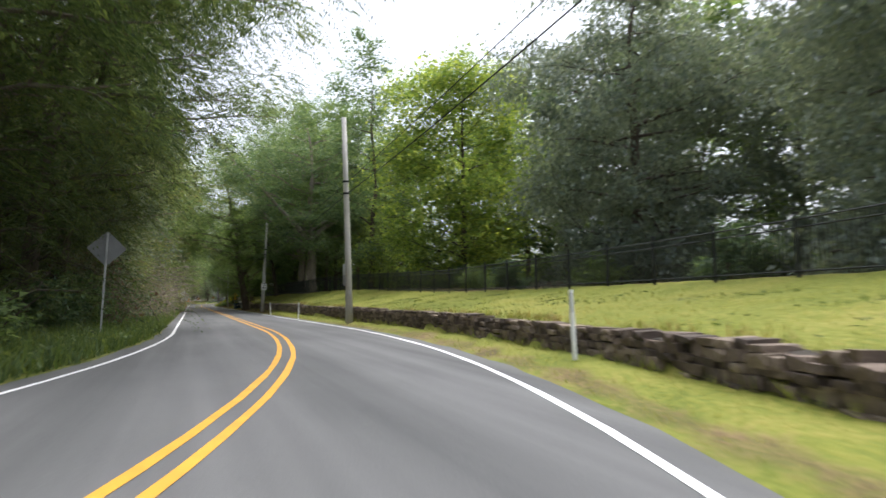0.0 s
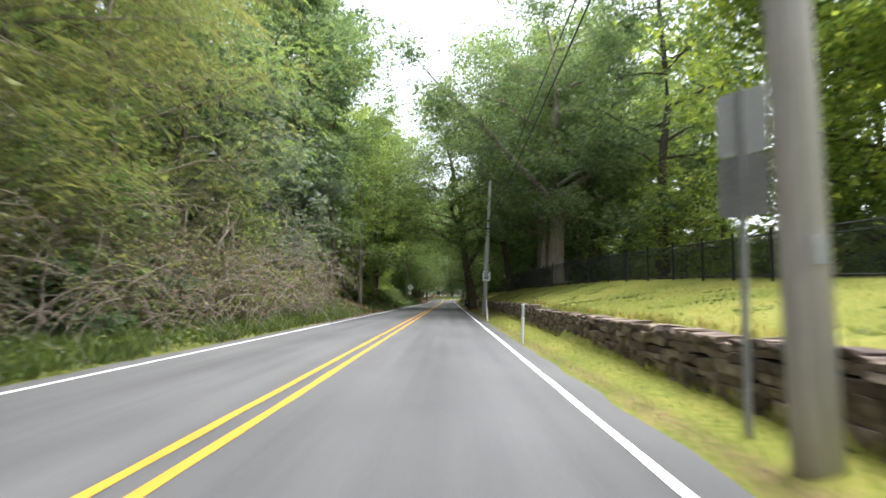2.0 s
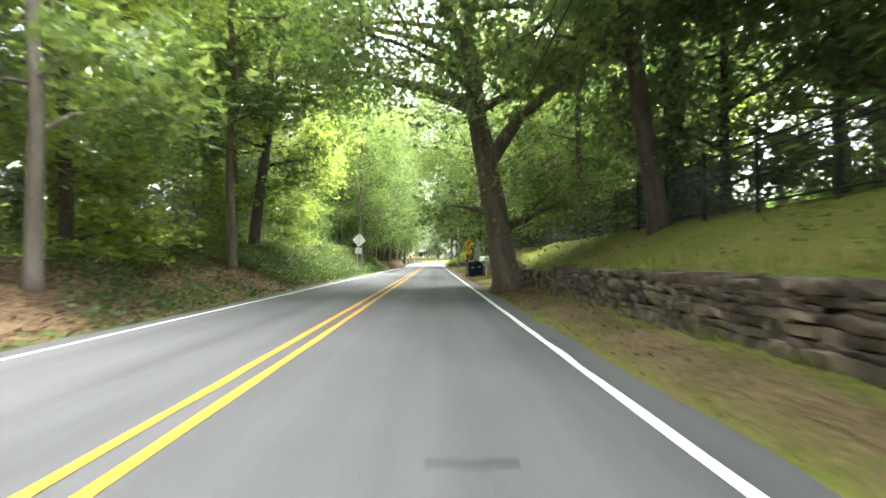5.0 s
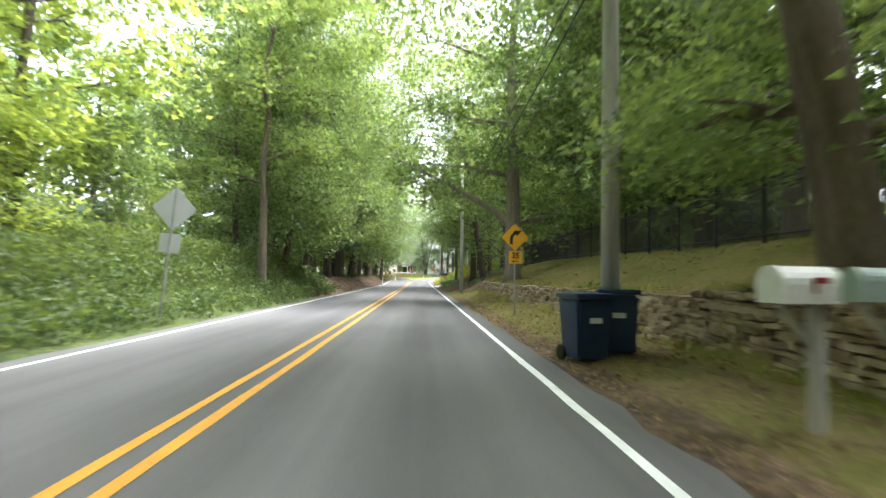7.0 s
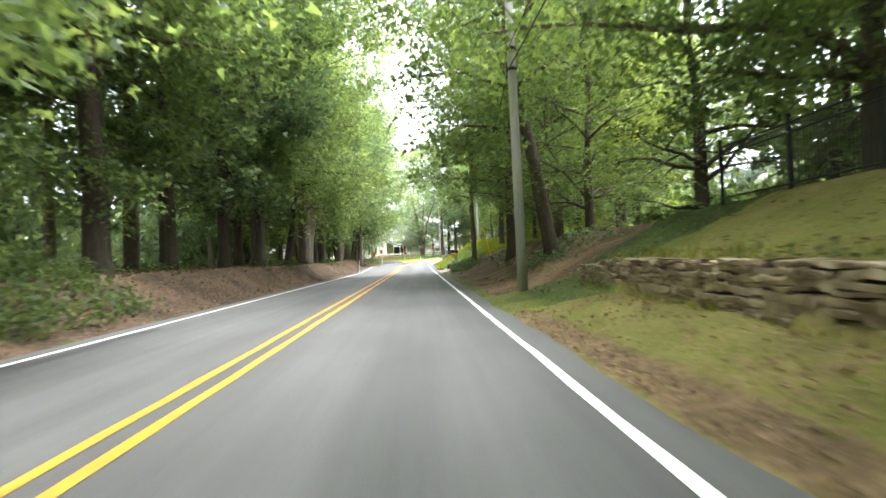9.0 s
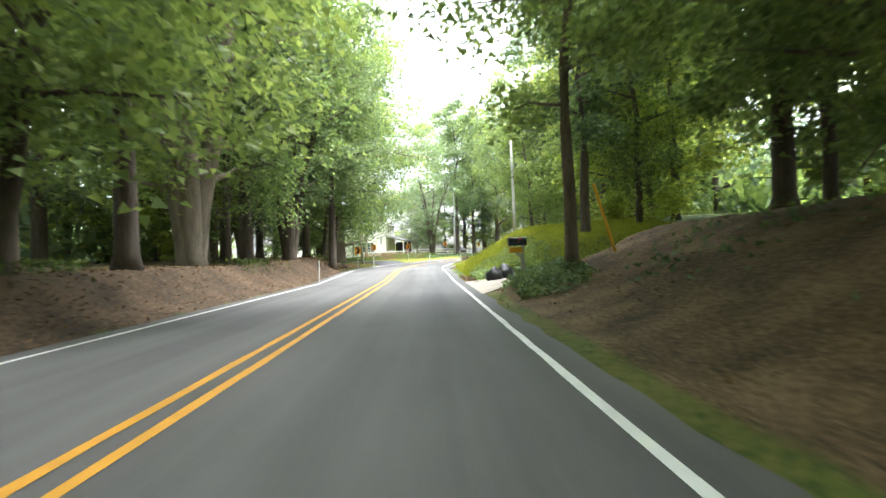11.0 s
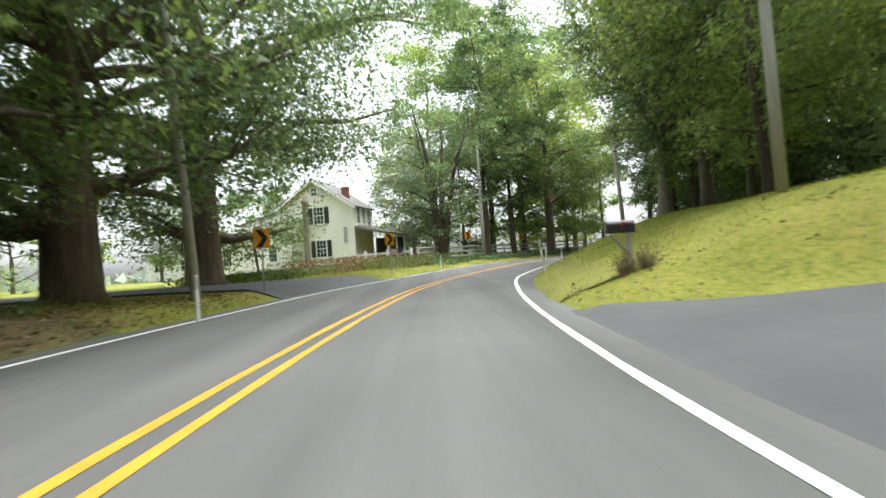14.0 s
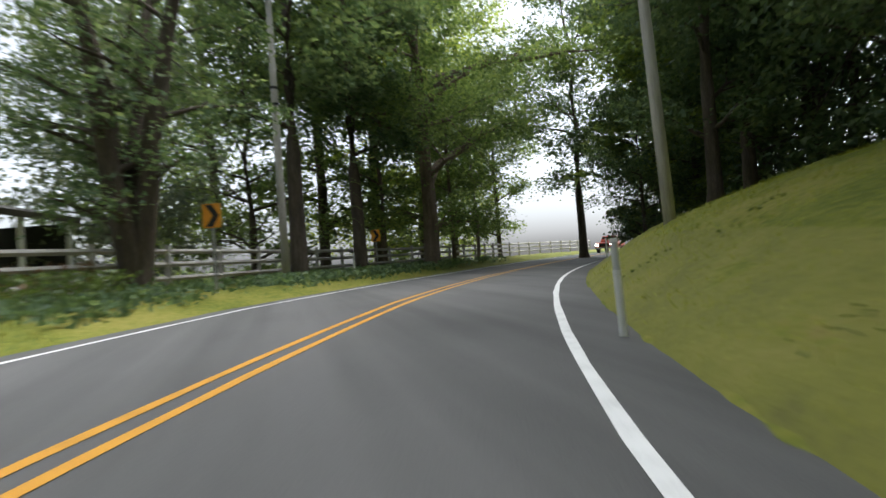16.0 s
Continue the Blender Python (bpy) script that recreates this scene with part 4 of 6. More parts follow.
# ---------------------------------------------------------------- poles and wires
def utility_pole(p, tall, r, label, extras="", lean=0.0):
    pole = empty("utility_pole", Matrix.Translation(p) @ Euler((0, radians(lean), 0)).to_matrix().to_4x4())
    bm = bmesh.new()
    tube(bm, [(0, 0, -0.4), (0, 0, tall * 0.35), (0, 0, tall * 0.7), (0, 0, tall)], [r, r * 0.92, r * 0.82, r * 0.72], 16)
    part("shaft", bm, M["pole_wood"], pole, shade=True)
    for z in (6.5, 7.1):
        bm = bmesh.new()
        tube(bm, [(0, 0, z - 0.05), (0, 0, z + 0.05)], [r * 0.97, r * 0.96], 16)
        part("band", bm, M["sign_black"], pole, "dark steel cable band")
    if "plate" in extras:
        bm = bmesh.new()
        box(bm, -0.05, 0.05, -r - 0.02, -r, 1.4, 1.6, 0.004)
        part("tag", bm, M["steel"], pole, "small metal tag")
    if "box" in extras:
        bm = bmesh.new()
        tube(bm, [(0.0, -r - 0.14, 7.0), (0.0, -r - 0.14, 7.7)], [0.14, 0.14], 12)
        box(bm, -0.05, 0.05, -r - 0.05, -r + 0.05, 7.3, 7.4)
        part("terminal_box", bm, M["steel"], pole, "pale grey cable terminal")
        bm = bmesh.new()
        box(bm, -0.35, 0.35, -0.06, 0.06, 8.3, 8.4, 0.01)
        part("crossarm", bm, M["pole_wood"], pole)
    if "conduit" in extras:
        bm = bmesh.new()
        tube(bm, [(-r - 0.03, -0.02, 0), (-r - 0.02, -0.02, 5.5)], [0.03, 0.03], 8)
        part("conduit", bm, M["steel"], pole, "thin grey riser conduit")
    return tagged(pole, label, "utility pole")


POLES = [(spot(11.1, 4.46), 10.4, 0.165, "plate", -1.8), (spot(52.35, 4.62), 10.2, 0.15, "conduit", 2.2), (spot(93.7, 5.0), 10.5, 0.155, "", 0),
         (spot(131, 5.1), 10.5, 0.15, "", -0.4), (at_xy(11.03, 200.74), 10.3, 0.16, "box", -0.8), (at_xy(16.7, 230.4), 11, 0.17, "", -2.6),
         (at_xy(-4.3, 201.3), 10.5, 0.13, "", -3), (at_xy(6.8, 239), 10.5, 0.15, "", 0), (at_xy(3.9, -31), 10, 0.15, "", 0)]
for p, tall, r, extra, lean in POLES:
    utility_pole(p, tall, r, "weathered grey wooden utility pole in the roadside grass", extra, lean)


def cable(a, b, sag, r=0.014):
    bm = bmesh.new()
    pts = [Vector(a).lerp(Vector(b), k / 14) - Vector((0, 0, sag * 4 * (k / 14) * (1 - k / 14))) for k in range(15)]
    tube(bm, [tuple(q) for q in pts], [r] * 15, 5)
    return tagged(part("overhead_cable", bm, M["sign_black"]), "thin black cable strung between utility poles", "cable", "cables between the poles")


up = lambda p, z, off=0.0: (p.x + off, p.y, p.z + z)  # noqa: E731
line = [POLES[8][0], POLES[0][0], POLES[1][0], POLES[2][0], POLES[3][0], POLES[4][0], POLES[5][0]]
for a, b in zip(line, line[1:]):
    cable(up(a, 7.1, -0.15), up(b, 7.1, -0.15), 0.3)
    cable(up(a, 6.5, -0.15), up(b, 6.5, -0.15), 0.4, 0.02)
bm = bmesh.new()
p = spot(157.9, 7.5)
tube(bm, [(0, 0, -0.1), (-0.45, 0.5, 2.0)], [0.045, 0.045], 10)
guy = part("guard", bm, M["sign_yellow"])
guy.matrix_basis = Matrix.Translation(p)
guy.name = "guy_wire_guard"
tagged(guy, "yellow plastic guy wire guard leaning on the bank", "cable guard")


# ---------------------------------------------------------------- signs and posts
def plate(bm, outline, y, thick=0.004):
    """A flat plate with the given outline in x and z, facing -y."""
    a = [bm.verts.new((x, y, z)) for x, z in outline]
    b = [bm.verts.new((x, y + thick, z)) for x, z in outline]
    bm.faces.new(a)
    bm.faces.new(b[::-1])
    n = len(a)
    for k in range(n):
        bm.faces.new((a[k], b[k], b[(k + 1) % n], a[(k + 1) % n]))
    return bm


def rounded(w, h, r=0.04, cx=0.0, cz=0.0, spin=0.0):
    out = []
    for sx, sz, a0 in ((1, -1, -90), (1, 1, 0), (-1, 1, 90), (-1, -1, 180)):
        for k in range(4):
            a = radians(a0 + 30 * k)
            out.append((sx * (w / 2 - r) + r * math.cos(a), sz * (h / 2 - r) + r * math.sin(a)))
    c, s = math.cos(radians(spin)), math.sin(radians(spin))
    return [(cx + x * c - z * s, cz + x * s + z * c) for x, z in out]


def sign_post(thing, tall, lean=0.0, r=0.025):
    bm = bmesh.new()
    box(bm, -r, r, 0.0, 2 * r * 0.8, -0.3, tall)
    for z in np.arange(0.2, tall, 0.25):
        box(bm, -r * 0.3, r * 0.3, -0.002, 0.0, z, z + 0.03)
    return part("post", bm, M["steel"], thing, "galvanised steel channel post")


def words(text, size, x, z, y, parent, mat="sign_black", name="lettering"):
    cu = bpy.data.curves.new(name, "FONT")
    cu.body, cu.size, cu.align_x, cu.align_y, cu.extrude = text, size, "CENTER", "CENTER", 0.001
    cu.offset = size * 0.025
    ob = new(name, cu)
    me = bpy.data.meshes.new_from_object(ob)
    bpy.data.objects.remove(ob)
    for v in me.vertices:
        v.co = Vector((v.co.x + x, y - v.co.z, v.co.y + z))
    return link(name, me, M[mat], parent)


def facing(p, deg, lean=0.0):
    return Matrix.Translation(p) @ Euler((0, radians(lean), radians(deg))).to_matrix().to_4x4()


# speed limit sign fixed to a pole
sp = empty("speed_limit_sign", facing(spot(52.17, 4.62), 0, 2.2))
bm = bmesh.new()
plate(bm, rounded(0.61, 0.76, 0.05, 0, 2.87), -0.02)
part("panel", bm, M["sign_white"], sp, "white sign panel")
bm = bmesh.new()
for w, h in ((0.57, 0.72),):
    o, i = rounded(w, h, 0.04, 0, 2.87), rounded(w - 0.03, h - 0.03, 0.03, 0, 2.87)
    vo, vi = [bm.verts.new((x, -0.023, z)) for x, z in o], [bm.verts.new((x, -0.023, z)) for x, z in i]
    for k in range(len(vo)):
        bm.faces.new((vo[k], vo[(k + 1) % len(vo)], vi[(k + 1) % len(vi)], vi[k]))
part("border", bm, M["sign_black"], sp)
words("SPEED", 0.15, 0, 3.13, -0.024, sp)
words("LIMIT", 0.15, 0, 2.98, -0.024, sp)
words("40", 0.36, 0, 2.73, -0.024, sp)
bm = bmesh.new()
box(bm, -0.02, 0.02, -0.016, 0.06, 2.55, 3.2)
part("bracket", bm, M["steel"], sp)
tagged(sp, "white speed limit 40 sign on a wooden utility pole", "road sign")

# sign seen from behind, beside the first pole
sb = empty("road_sign", facing(spot(12.15, 4.52), 124))
sign_post(sb, 3.0)
bm = bmesh.new()
plate(bm, rounded(0.46, 0.58, 0.04, 0, 2.72), -0.006)
part("panel", bm, M["sign_back"], sb, "bare pale aluminium upper panel")
bm = bmesh.new()
plate(bm, rounded(0.46, 0.54, 0.04, 0, 2.15), -0.006)
part("panel", bm, M["steel"], sb, "grey lower panel")
tagged(sb, "back of a tall two-panel road sign on a steel post", "road sign")

# diamond signs seen from behind
def diamond_back(p, lean, plates, label, metal="sign_back"):
    ob = empty("warning_sign", facing(p, 180, lean))
    sign_post(ob, 3.25)
    bm = bmesh.new()
    plate(bm, rounded(0.75, 0.75, 0.05, 0, 2.78, 45), -0.006)
    part("panel", bm, M[metal], ob, "bare aluminium diamond panel")
    if plates:
        bm = bmesh.new()
        plate(bm, rounded(0.48, 0.46, 0.03, 0, 1.95), -0.006)
        part("panel", bm, M["sign_back"], ob, "small square panel")
    return tagged(ob, label, "road sign")


diamond_back(spot(98.3, -4.25), -5.5, True, "back of a leaning diamond warning sign with a small plate")
# this panel's metal is coloured dark for the shade of the trees
diamond_back(spot(1.5, -5.05), -2.0, False, "back of a diamond warning sign, coloured dark for tree shade", "shaded_aluminium")


def arrow_shape(scale, cz):
    """A bent arrow that turns to the right."""
    pts = [(-0.11, -0.25), (-0.11, -0.06), (-0.085, 0.02), (-0.03, 0.075), (0.02, 0.1), (0.04, 0.03), (0.2, 0.22), (-0.05, 0.22), (-0.02, 0.175), (-0.11, 0.13), (-0.175, 0.06), (-0.21, -0.04), (-0.21, -0.25)]
    return [(0.03 + x * scale, cz + z * scale) for x, z in pts]


def yellow_sign(p):
    ob = empty("curve_warning_sign", facing(p, 0, 0))
    sign_post(ob, 2.86)
    bm = bmesh.new()
    plate(bm, rounded(0.62, 0.62, 0.04, 0, 2.48, 45), -0.006)
    part("panel", bm, M["sign_yellow"], ob, "yellow diamond panel")
    bm = bmesh.new()
    bm.faces.new([bm.verts.new((x, -0.012, z)) for x, z in arrow_shape(0.93, 2.49)])
    bmesh.ops.triangulate(bm, faces=list(bm.faces))
    part("arrow", bm, M["sign_black"], ob, "black right turn arrow")
    bm = bmesh.new()
    plate(bm, rounded(0.41, 0.4, 0.03, 0.02, 1.845), -0.006)
    plaque = part("plaque", bm, M["sign_yellow"], ob, "yellow square speed plaque")
    words("35", 0.25, 0.02, 1.895, -0.014, plaque)
    words("M.P.H.", 0.085, 0.02, 1.71, -0.014, plaque)
    return tagged(ob, "yellow curve warning sign with a 35 plaque", "road sign")


yellow_sign(spot(102.85, 4.86))


def chevron_sign(p, deg, z, label):
    ob = empty("chevron_sign", facing(p, deg))
    sign_post(ob, z + 0.33)
    bm = bmesh.new()
    plate(bm, rounded(0.5, 0.62, 0.03, 0, z), -0.006)
    part("panel", bm, M["sign_orange"], ob, "amber rectangular panel")
    bm = bmesh.new()
    for sgn in (1, -1):
        q = [bm.verts.new((x, -0.012, z + sgn * y)) for x, y in ((-0.17, 0.28), (0.02, 0.28), (0.2, 0), (0.03, 0))]
        bm.faces.new(q if sgn < 0 else q[::-1])
    part("chevron", bm, M["sign_black"], ob, "black chevron pointing right")
    return tagged(ob, label, "road sign", "chevron signs on the bend")


for (x, y), deg, z in (((-3.6, 190.9), -3, 1.55), ((-3.44, 204.6), 8, 1.75), ((-0.2, 217.2), -14, 2.0), ((5.0, 232.8), -22, 2.0), ((11.5, 247.5), -34, 1.9)):
    chevron_sign(at_xy(x, y), deg, z, "amber chevron sign with a black arrow on a post")


def marker_post(p, tall, lean, label="white plastic roadside marker post with a grey top"):
    ob = empty("marker_post", Matrix.Translation(p) @ Euler((radians(lean[0]), radians(lean[1]), 0)).to_matrix().to_4x4())
    bm = bmesh.new()
    tube(bm, [(0, 0, -0.15), (0, 0, tall * 0.68)], [0.042, 0.042], 12)
    part("tube", bm, M["white_post"], ob)
    bm = bmesh.new()
    tube(bm, [(0, 0, tall * 0.68), (0, 0, tall * 0.96)], [0.038, 0.038], 12)
    part("sleeve", bm, M["sign_back"], ob, "grey reflective sleeve")
    bm = bmesh.new()
    tube(bm, [(0, 0, tall * 0.96), (0, 0, tall)], [0.044, 0.04], 12)
    part("cap", bm, M["white_post"], ob)
    return tagged(ob, label, "marker post", "marker posts along the road")


for q, tall, lean in ((spot(-8.7, 4.9), 1.2, (0, -2)), (spot(23.8, 4.0), 1.1, (0, 1)), (spot(39.9, 4.05), 1.15, (-2, -3)), (at_xy(-3.82, 174), 1.15, (0, 1)),
                      (at_xy(-2.9, 197.7), 0.95, (0, 0)), (at_xy(2.55, 224.2), 0.95, (0, 1)), (at_xy(5.95, 206.9), 1.25, (0, -8)), (at_xy(7.9, 216.3), 1.05, (0, -2)), (at_xy(10.0, 222.2), 1.05, (0, -2)),
                      (at_xy(9.7, 242.6), 1.0, (0, 0)), (at_xy(15.6, 251), 1.0, (0, 0)), (at_xy(22.5, 243.5), 1.1, (0, 0)), (at_xy(-8.6, 217), 1.0, (0, 0))):
    marker_post(q, tall, lean)


# ---------------------------------------------------------------- mailboxes, bins and bags
def mailbox(p, deg, body, label, tall=1.05, post_mat="pole_wood", flag=True, newspaper=False, wide=0.2, long=0.52):
    ob = empty("mailbox", facing(p, deg))
    bm = bmesh.new()
    box(bm, -0.05, 0.05, -0.05, 0.05, -0.3, tall, 0.006)
    part("post", bm, M[post_mat], ob, "square wooden post")
    bm = bmesh.new()
    tube(bm, [(-0.34, 0, tall - 0.02), (0, 0, tall - 0.42)], [0.035, 0.035], 4)
    part("brace", bm, M[post_mat], ob)
    bm = bmesh.new()
    out = [(-wide / 2, 0), (wide / 2, 0), (wide / 2, 0.15)] + [(wide / 2 * math.cos(radians(a)), 0.15 + wide / 2 * math.sin(radians(a))) for a in range(20, 180, 20)] + [(-wide / 2, 0.15)]
    rings = [[bm.verts.new((x, y, tall + z)) for y, z in out] for x in (-0.4, -0.4 + long)]
    n = len(out)
    for k in range(n):
        bm.faces.new((rings[0][k], rings[0][(k + 1) % n], rings[1][(k + 1) % n], rings[1][k]))
    bm.faces.new(rings[1])
    part("body", bm, M[body], ob)
    bm = bmesh.new()
    a = [bm.verts.new((-0.405, y * 1.03, tall + z * 1.02)) for y, z in out]
    b = [bm.verts.new((-0.425, y * 1.03, tall + z * 1.02)) for y, z in out]
    bm.faces.new(b)
    for k in range(n):
        bm.faces.new((a[k], a[(k + 1) % n], b[(k + 1) % n], b[k]))
    part("door", bm, M[body], ob)
    if flag:
        bm = bmesh.new()
        box(bm, -0.15, -0.13, -wide / 2 - 0.015, -wide / 2 - 0.005, tall + 0.08, tall + 0.2)
        box(bm, -0.15, -0.02, -wide / 2 - 0.015, -wide / 2 - 0.005, tall + 0.16, tall + 0.21)
        part("flag", bm, M["red_paint"], ob, "red metal flag")
    if newspaper:
        bm = bmesh.new()
        box(bm, -0.4, 0.0, -0.08, 0.08, tall - 0.22, tall - 0.05, 0.02)
        part("paper_tube", bm, M["sign_yellow"], ob, "yellow newspaper tube")
    return tagged(ob, label, "mailbox", "mailboxes")


M["mail_white"] = surface("white_mailbox_enamel", [(0.6, 0.6, 0.58), (0.78, 0.78, 0.76)], 3, 15, 0.45, 0.03)
M["mail_green"] = surface("pale_green_mailbox", [(0.22, 0.3, 0.27), (0.36, 0.42, 0.38)], 3, 15, 0.5, 0.05)
M["mail_black"] = surface("black_mailbox", [(0.015, 0.016, 0.018), (0.045, 0.046, 0.05)], 3, 15, 0.4, 0.05)
mailbox(spot(88.7, 5.1), 8, "mail_white", "white mailbox with a red flag before the stone wall", wide=0.3)
mailbox(spot(88.2, 5.42), 5, "mail_green", "pale green mailbox on a wooden post", flag=False)
mailbox(spot(87.6, 5.75), 3, "mail_black", "dark mailbox on a wooden post by the wall", flag=False, wide=0.26)
mailbox(spot(159.05, 5.0), 5, "mail_black", "black mailbox over a yellow newspaper tube", 1.07, newspaper=True)
mailbox(at_xy(5.75, 197.2) - Vector((0, 0, 0.12)), -6, "mail_black", "black mailbox on a wooden post by the driveway", 0.86)


def wheelie_bin(p, deg, label):
    ob = empty("refuse_bin", facing(p, deg))
    bm = bmesh.new()
    box(bm, -0.3, 0.3, -0.35, 0.35, 0.06, 0.98, 0.0)
    for v in bm.verts:
        if v.co.z < 0.5:
            v.co.x *= 0.82
            v.co.y *= 0.82
    bmesh.ops.bevel(bm, geom=list(bm.edges), offset=0.04, segments=2, affect="EDGES")
    part("body", bm, M["bin_blue"], ob)
    bm = bmesh.new()
    box(bm, -0.33, 0.33, -0.4, 0.38, 0.99, 1.07, 0.02)
    box(bm, -0.28, 0.28, 0.38, 0.44, 1.0, 1.04, 0.01)
    part("lid", bm, M["bin_blue"], ob, "dark blue hinged lid")
    for sx in (-0.27, 0.27):
        bm = bmesh.new()
        tube(bm, [(sx - 0.03, 0.27, 0.12), (sx + 0.03, 0.27, 0.12)], [0.12, 0.12], 16)
        part("wheel", bm, M["rubber"], ob, "black rubber wheel")
    bm = bmesh.new()
    box(bm, -0.1, 0.1, -0.355, -0.345, 0.62, 0.7)
    part("badge", bm, M["sign_white"], ob, "small white moulded mark")
    return tagged(ob, label, "refuse bin", "refuse bins by the wall")


wheelie_bin(spot(93.2, 4.45), 12, "dark blue plastic wheeled refuse bin beside the pole")
wheelie_bin(spot(93.6, 5.1), -15, "second blue plastic wheeled refuse bin in the shade")


def bin_bag(p, size, seed, label):
    rng = np.random.RandomState(seed)
    bm = bmesh.new()
    bmesh.ops.create_icosphere(bm, subdivisions=3, radius=size)
    for v in bm.verts:
        n3 = noise.noise(v.co * 4 + Vector((seed, 0, 0)))
        v.co *= 1 + 0.22 * n3
        v.co.z = max(v.co.z * 0.85, -size * 0.55)
        if v.co.z > size * 0.6:
            v.co.x *= 0.6
            v.co.y *= 0.6
            v.co.z += 0.1
    ob = part("refuse_bag", bm, M["black_plastic"], shade=True)
    ob.matrix_basis = Matrix.Translation(p + Vector((0, 0, size * 0.5)))
    return tagged(ob, label, "refuse bag", "refuse bags by the driveway")


bin_bag(spot(166.75, 4.98), 0.40, 3, "full shiny black refuse bag beside the driveway")
bin_bag(spot(167.15, 5.52), 0.42, 9, "bulging black refuse bag against the ivy mound")

# ---------------------------------------------------------------- rail fence beyond the bend
def rail_fence(points):
    fence = empty("rail_fence", Matrix.Translation(points[0]))
    inv = fence.matrix_basis.inverted()
    for a, b in zip(points, points[1:]):
        for z in (0.45, 0.85, 1.22):
            bm = bmesh.new()
            d = (b - a)
            q = inv @ a
            tube(bm, [(q.x, q.y, q.z + z), (q.x + d.x, q.y + d.y, q.z + d.z + z)], [0.075, 0.075], 4)
            part("rail", bm, M["rail_wood"], fence)
    bm0 = bmesh.new()
    box(bm0, -0.07, 0.07, -0.07, 0.07, -0.3, 1.4, 0.01)
    me = bpy.data.meshes.new("post")
    bm0.to_mesh(me)
    bm0.free()
    me.materials.append(M["rail_wood"])
    for p in points:
        ob = new("post", me)
        ob.parent = fence
        ob.matrix_basis = inv @ Matrix.Translation(p)
    return tagged(fence, "weathered three-rail wooden fence beside the road bend", "fence")


rail_fence([spot(s, -8.2 - 0.5 * math.sin(s * 0.21)) for s in np.arange(228, 300, 2.6)])


# ---------------------------------------------------------------- the cream house
HM = Matrix.Translation((-4.2, 235.4, 0.78)) @ Matrix.Rotation(radians(-14.0), 4, "Z")
house = empty("house", HM)


def slab(name, corners, thick, mat, label="", parent=house):
    """A flat slab from four corners, thickened downwards along its normal."""
    bm = bmesh.new()
    c = [Vector(p) for p in corners]
    n = (c[1] - c[0]).cross(c[3] - c[0]).normalized()
    a, b = [bm.verts.new(p) for p in c], [bm.verts.new(p - n * thick) for p in c]
    bm.faces.new(a)
    bm.faces.new(b[::-1])
    for k in range(4):
        bm.faces.new((a[k], b[k], b[(k + 1) % 4], a[(k + 1) % 4]))
    bmesh.ops.recalc_face_normals(bm, faces=list(bm.faces))
    return part(name, bm, M[mat], parent, label)


def prism(outline, y0, y1):
    bm = bmesh.new()
    a, b = [bm.verts.new((x, y0, z)) for x, z in outline], [bm.verts.new((x, y1, z)) for x, z in outline]
    bm.faces.new(a)
    bm.faces.new(b[::-1])
    for k in range(len(a)):
        bm.faces.new((a[k], b[k], b[(k + 1) % len(a)], a[(k + 1) % len(a)]))
    bmesh.ops.recalc_face_normals(bm, faces=list(bm.faces))
    return bm


W, EAVE, APEX = 6.9, 5.7, 8.05
part("wall", prism([(0, -0.6), (0, EAVE), (-W / 2, APEX), (-W, EAVE), (-W, -0.6)], 0.02, 4.6), M["siding"], house, "cream clapboard walls")
part("wall", prism([(-W - 0.02, -0.6), (-W - 0.02, 4.9), (-12.6, 2.75), (-12.6, -0.6)], 0.04, 5.0), M["siding"], house, "cream clapboard side wing")
part("wall", prism([(-5.0, 2), (-5.0, 6.5), (-11.8, 4.95), (-11.8, 2)], 2.4, 4.5), M["siding"], house, "cream clapboard rear wing")


def boards(x_of, z0, z1, y, side=False, x_fix=0.0):
    """Overlapping horizontal boards on a wall; x_of gives both ends at a height."""
    verts, faces = [], []
    z = z0
    while z < z1:
        a, b = x_of(z + 0.06)
        if b - a > 0.1:
            k = len(verts)
            for xx in (a, b):
                for off, zz in ((0.0, z + 0.135), (-0.036, z), (0.0, z)):
                    verts.append((x_fix - off, xx, zz) if side else (xx, y + off, zz))
            faces += [(k, k + 1, k + 4, k + 3), (k + 1, k + 2, k + 5, k + 4)]
        z += 0.13
    return tagged(pydata("clapboard_cladding", verts, faces, M["siding"], house), kind="stuff")


boards(lambda z: (-W if z < EAVE else -W / 2 - (APEX - z) / (APEX - EAVE) * W / 2, 0 if z < EAVE else -W / 2 + (APEX - z) / (APEX - EAVE) * W / 2), 0, APEX, 0.018)
boards(lambda z: (-12.6 if z < 2.75 else -12.6 + (z - 2.75) / 2.15 * 5.68, -W - 0.02), 0, 4.9, 0.036)
boards(lambda z: (0, 4.6), 0, EAVE, 0, True, 0.002)
dz = (APEX - EAVE) / (W / 2)
slab("roof", [(-W / 2, -0.35, APEX + 0.12), (0.35, -0.35, EAVE + 0.12 - 0.35 * dz), (0.35, 4.8, EAVE + 0.12 - 0.35 * dz), (-W / 2, 4.8, APEX + 0.12)], 0.12, "shingle", "grey shingle roof slope")
slab("roof", [(-W / 2, -0.35, APEX + 0.12), (-W / 2, 4.8, APEX + 0.12), (-W - 0.1, 4.8, EAVE + 0.05), (-W - 0.1, -0.35, EAVE + 0.05)], 0.12, "shingle", "grey shingle roof slope")
slab("roof", [(-5.9, -0.3, 5.38), (-5.9, 4.0, 5.38), (-13.1, 4.0, 2.62), (-13.1, -0.3, 2.62)], 0.12, "shingle", "grey shingle wing roof")
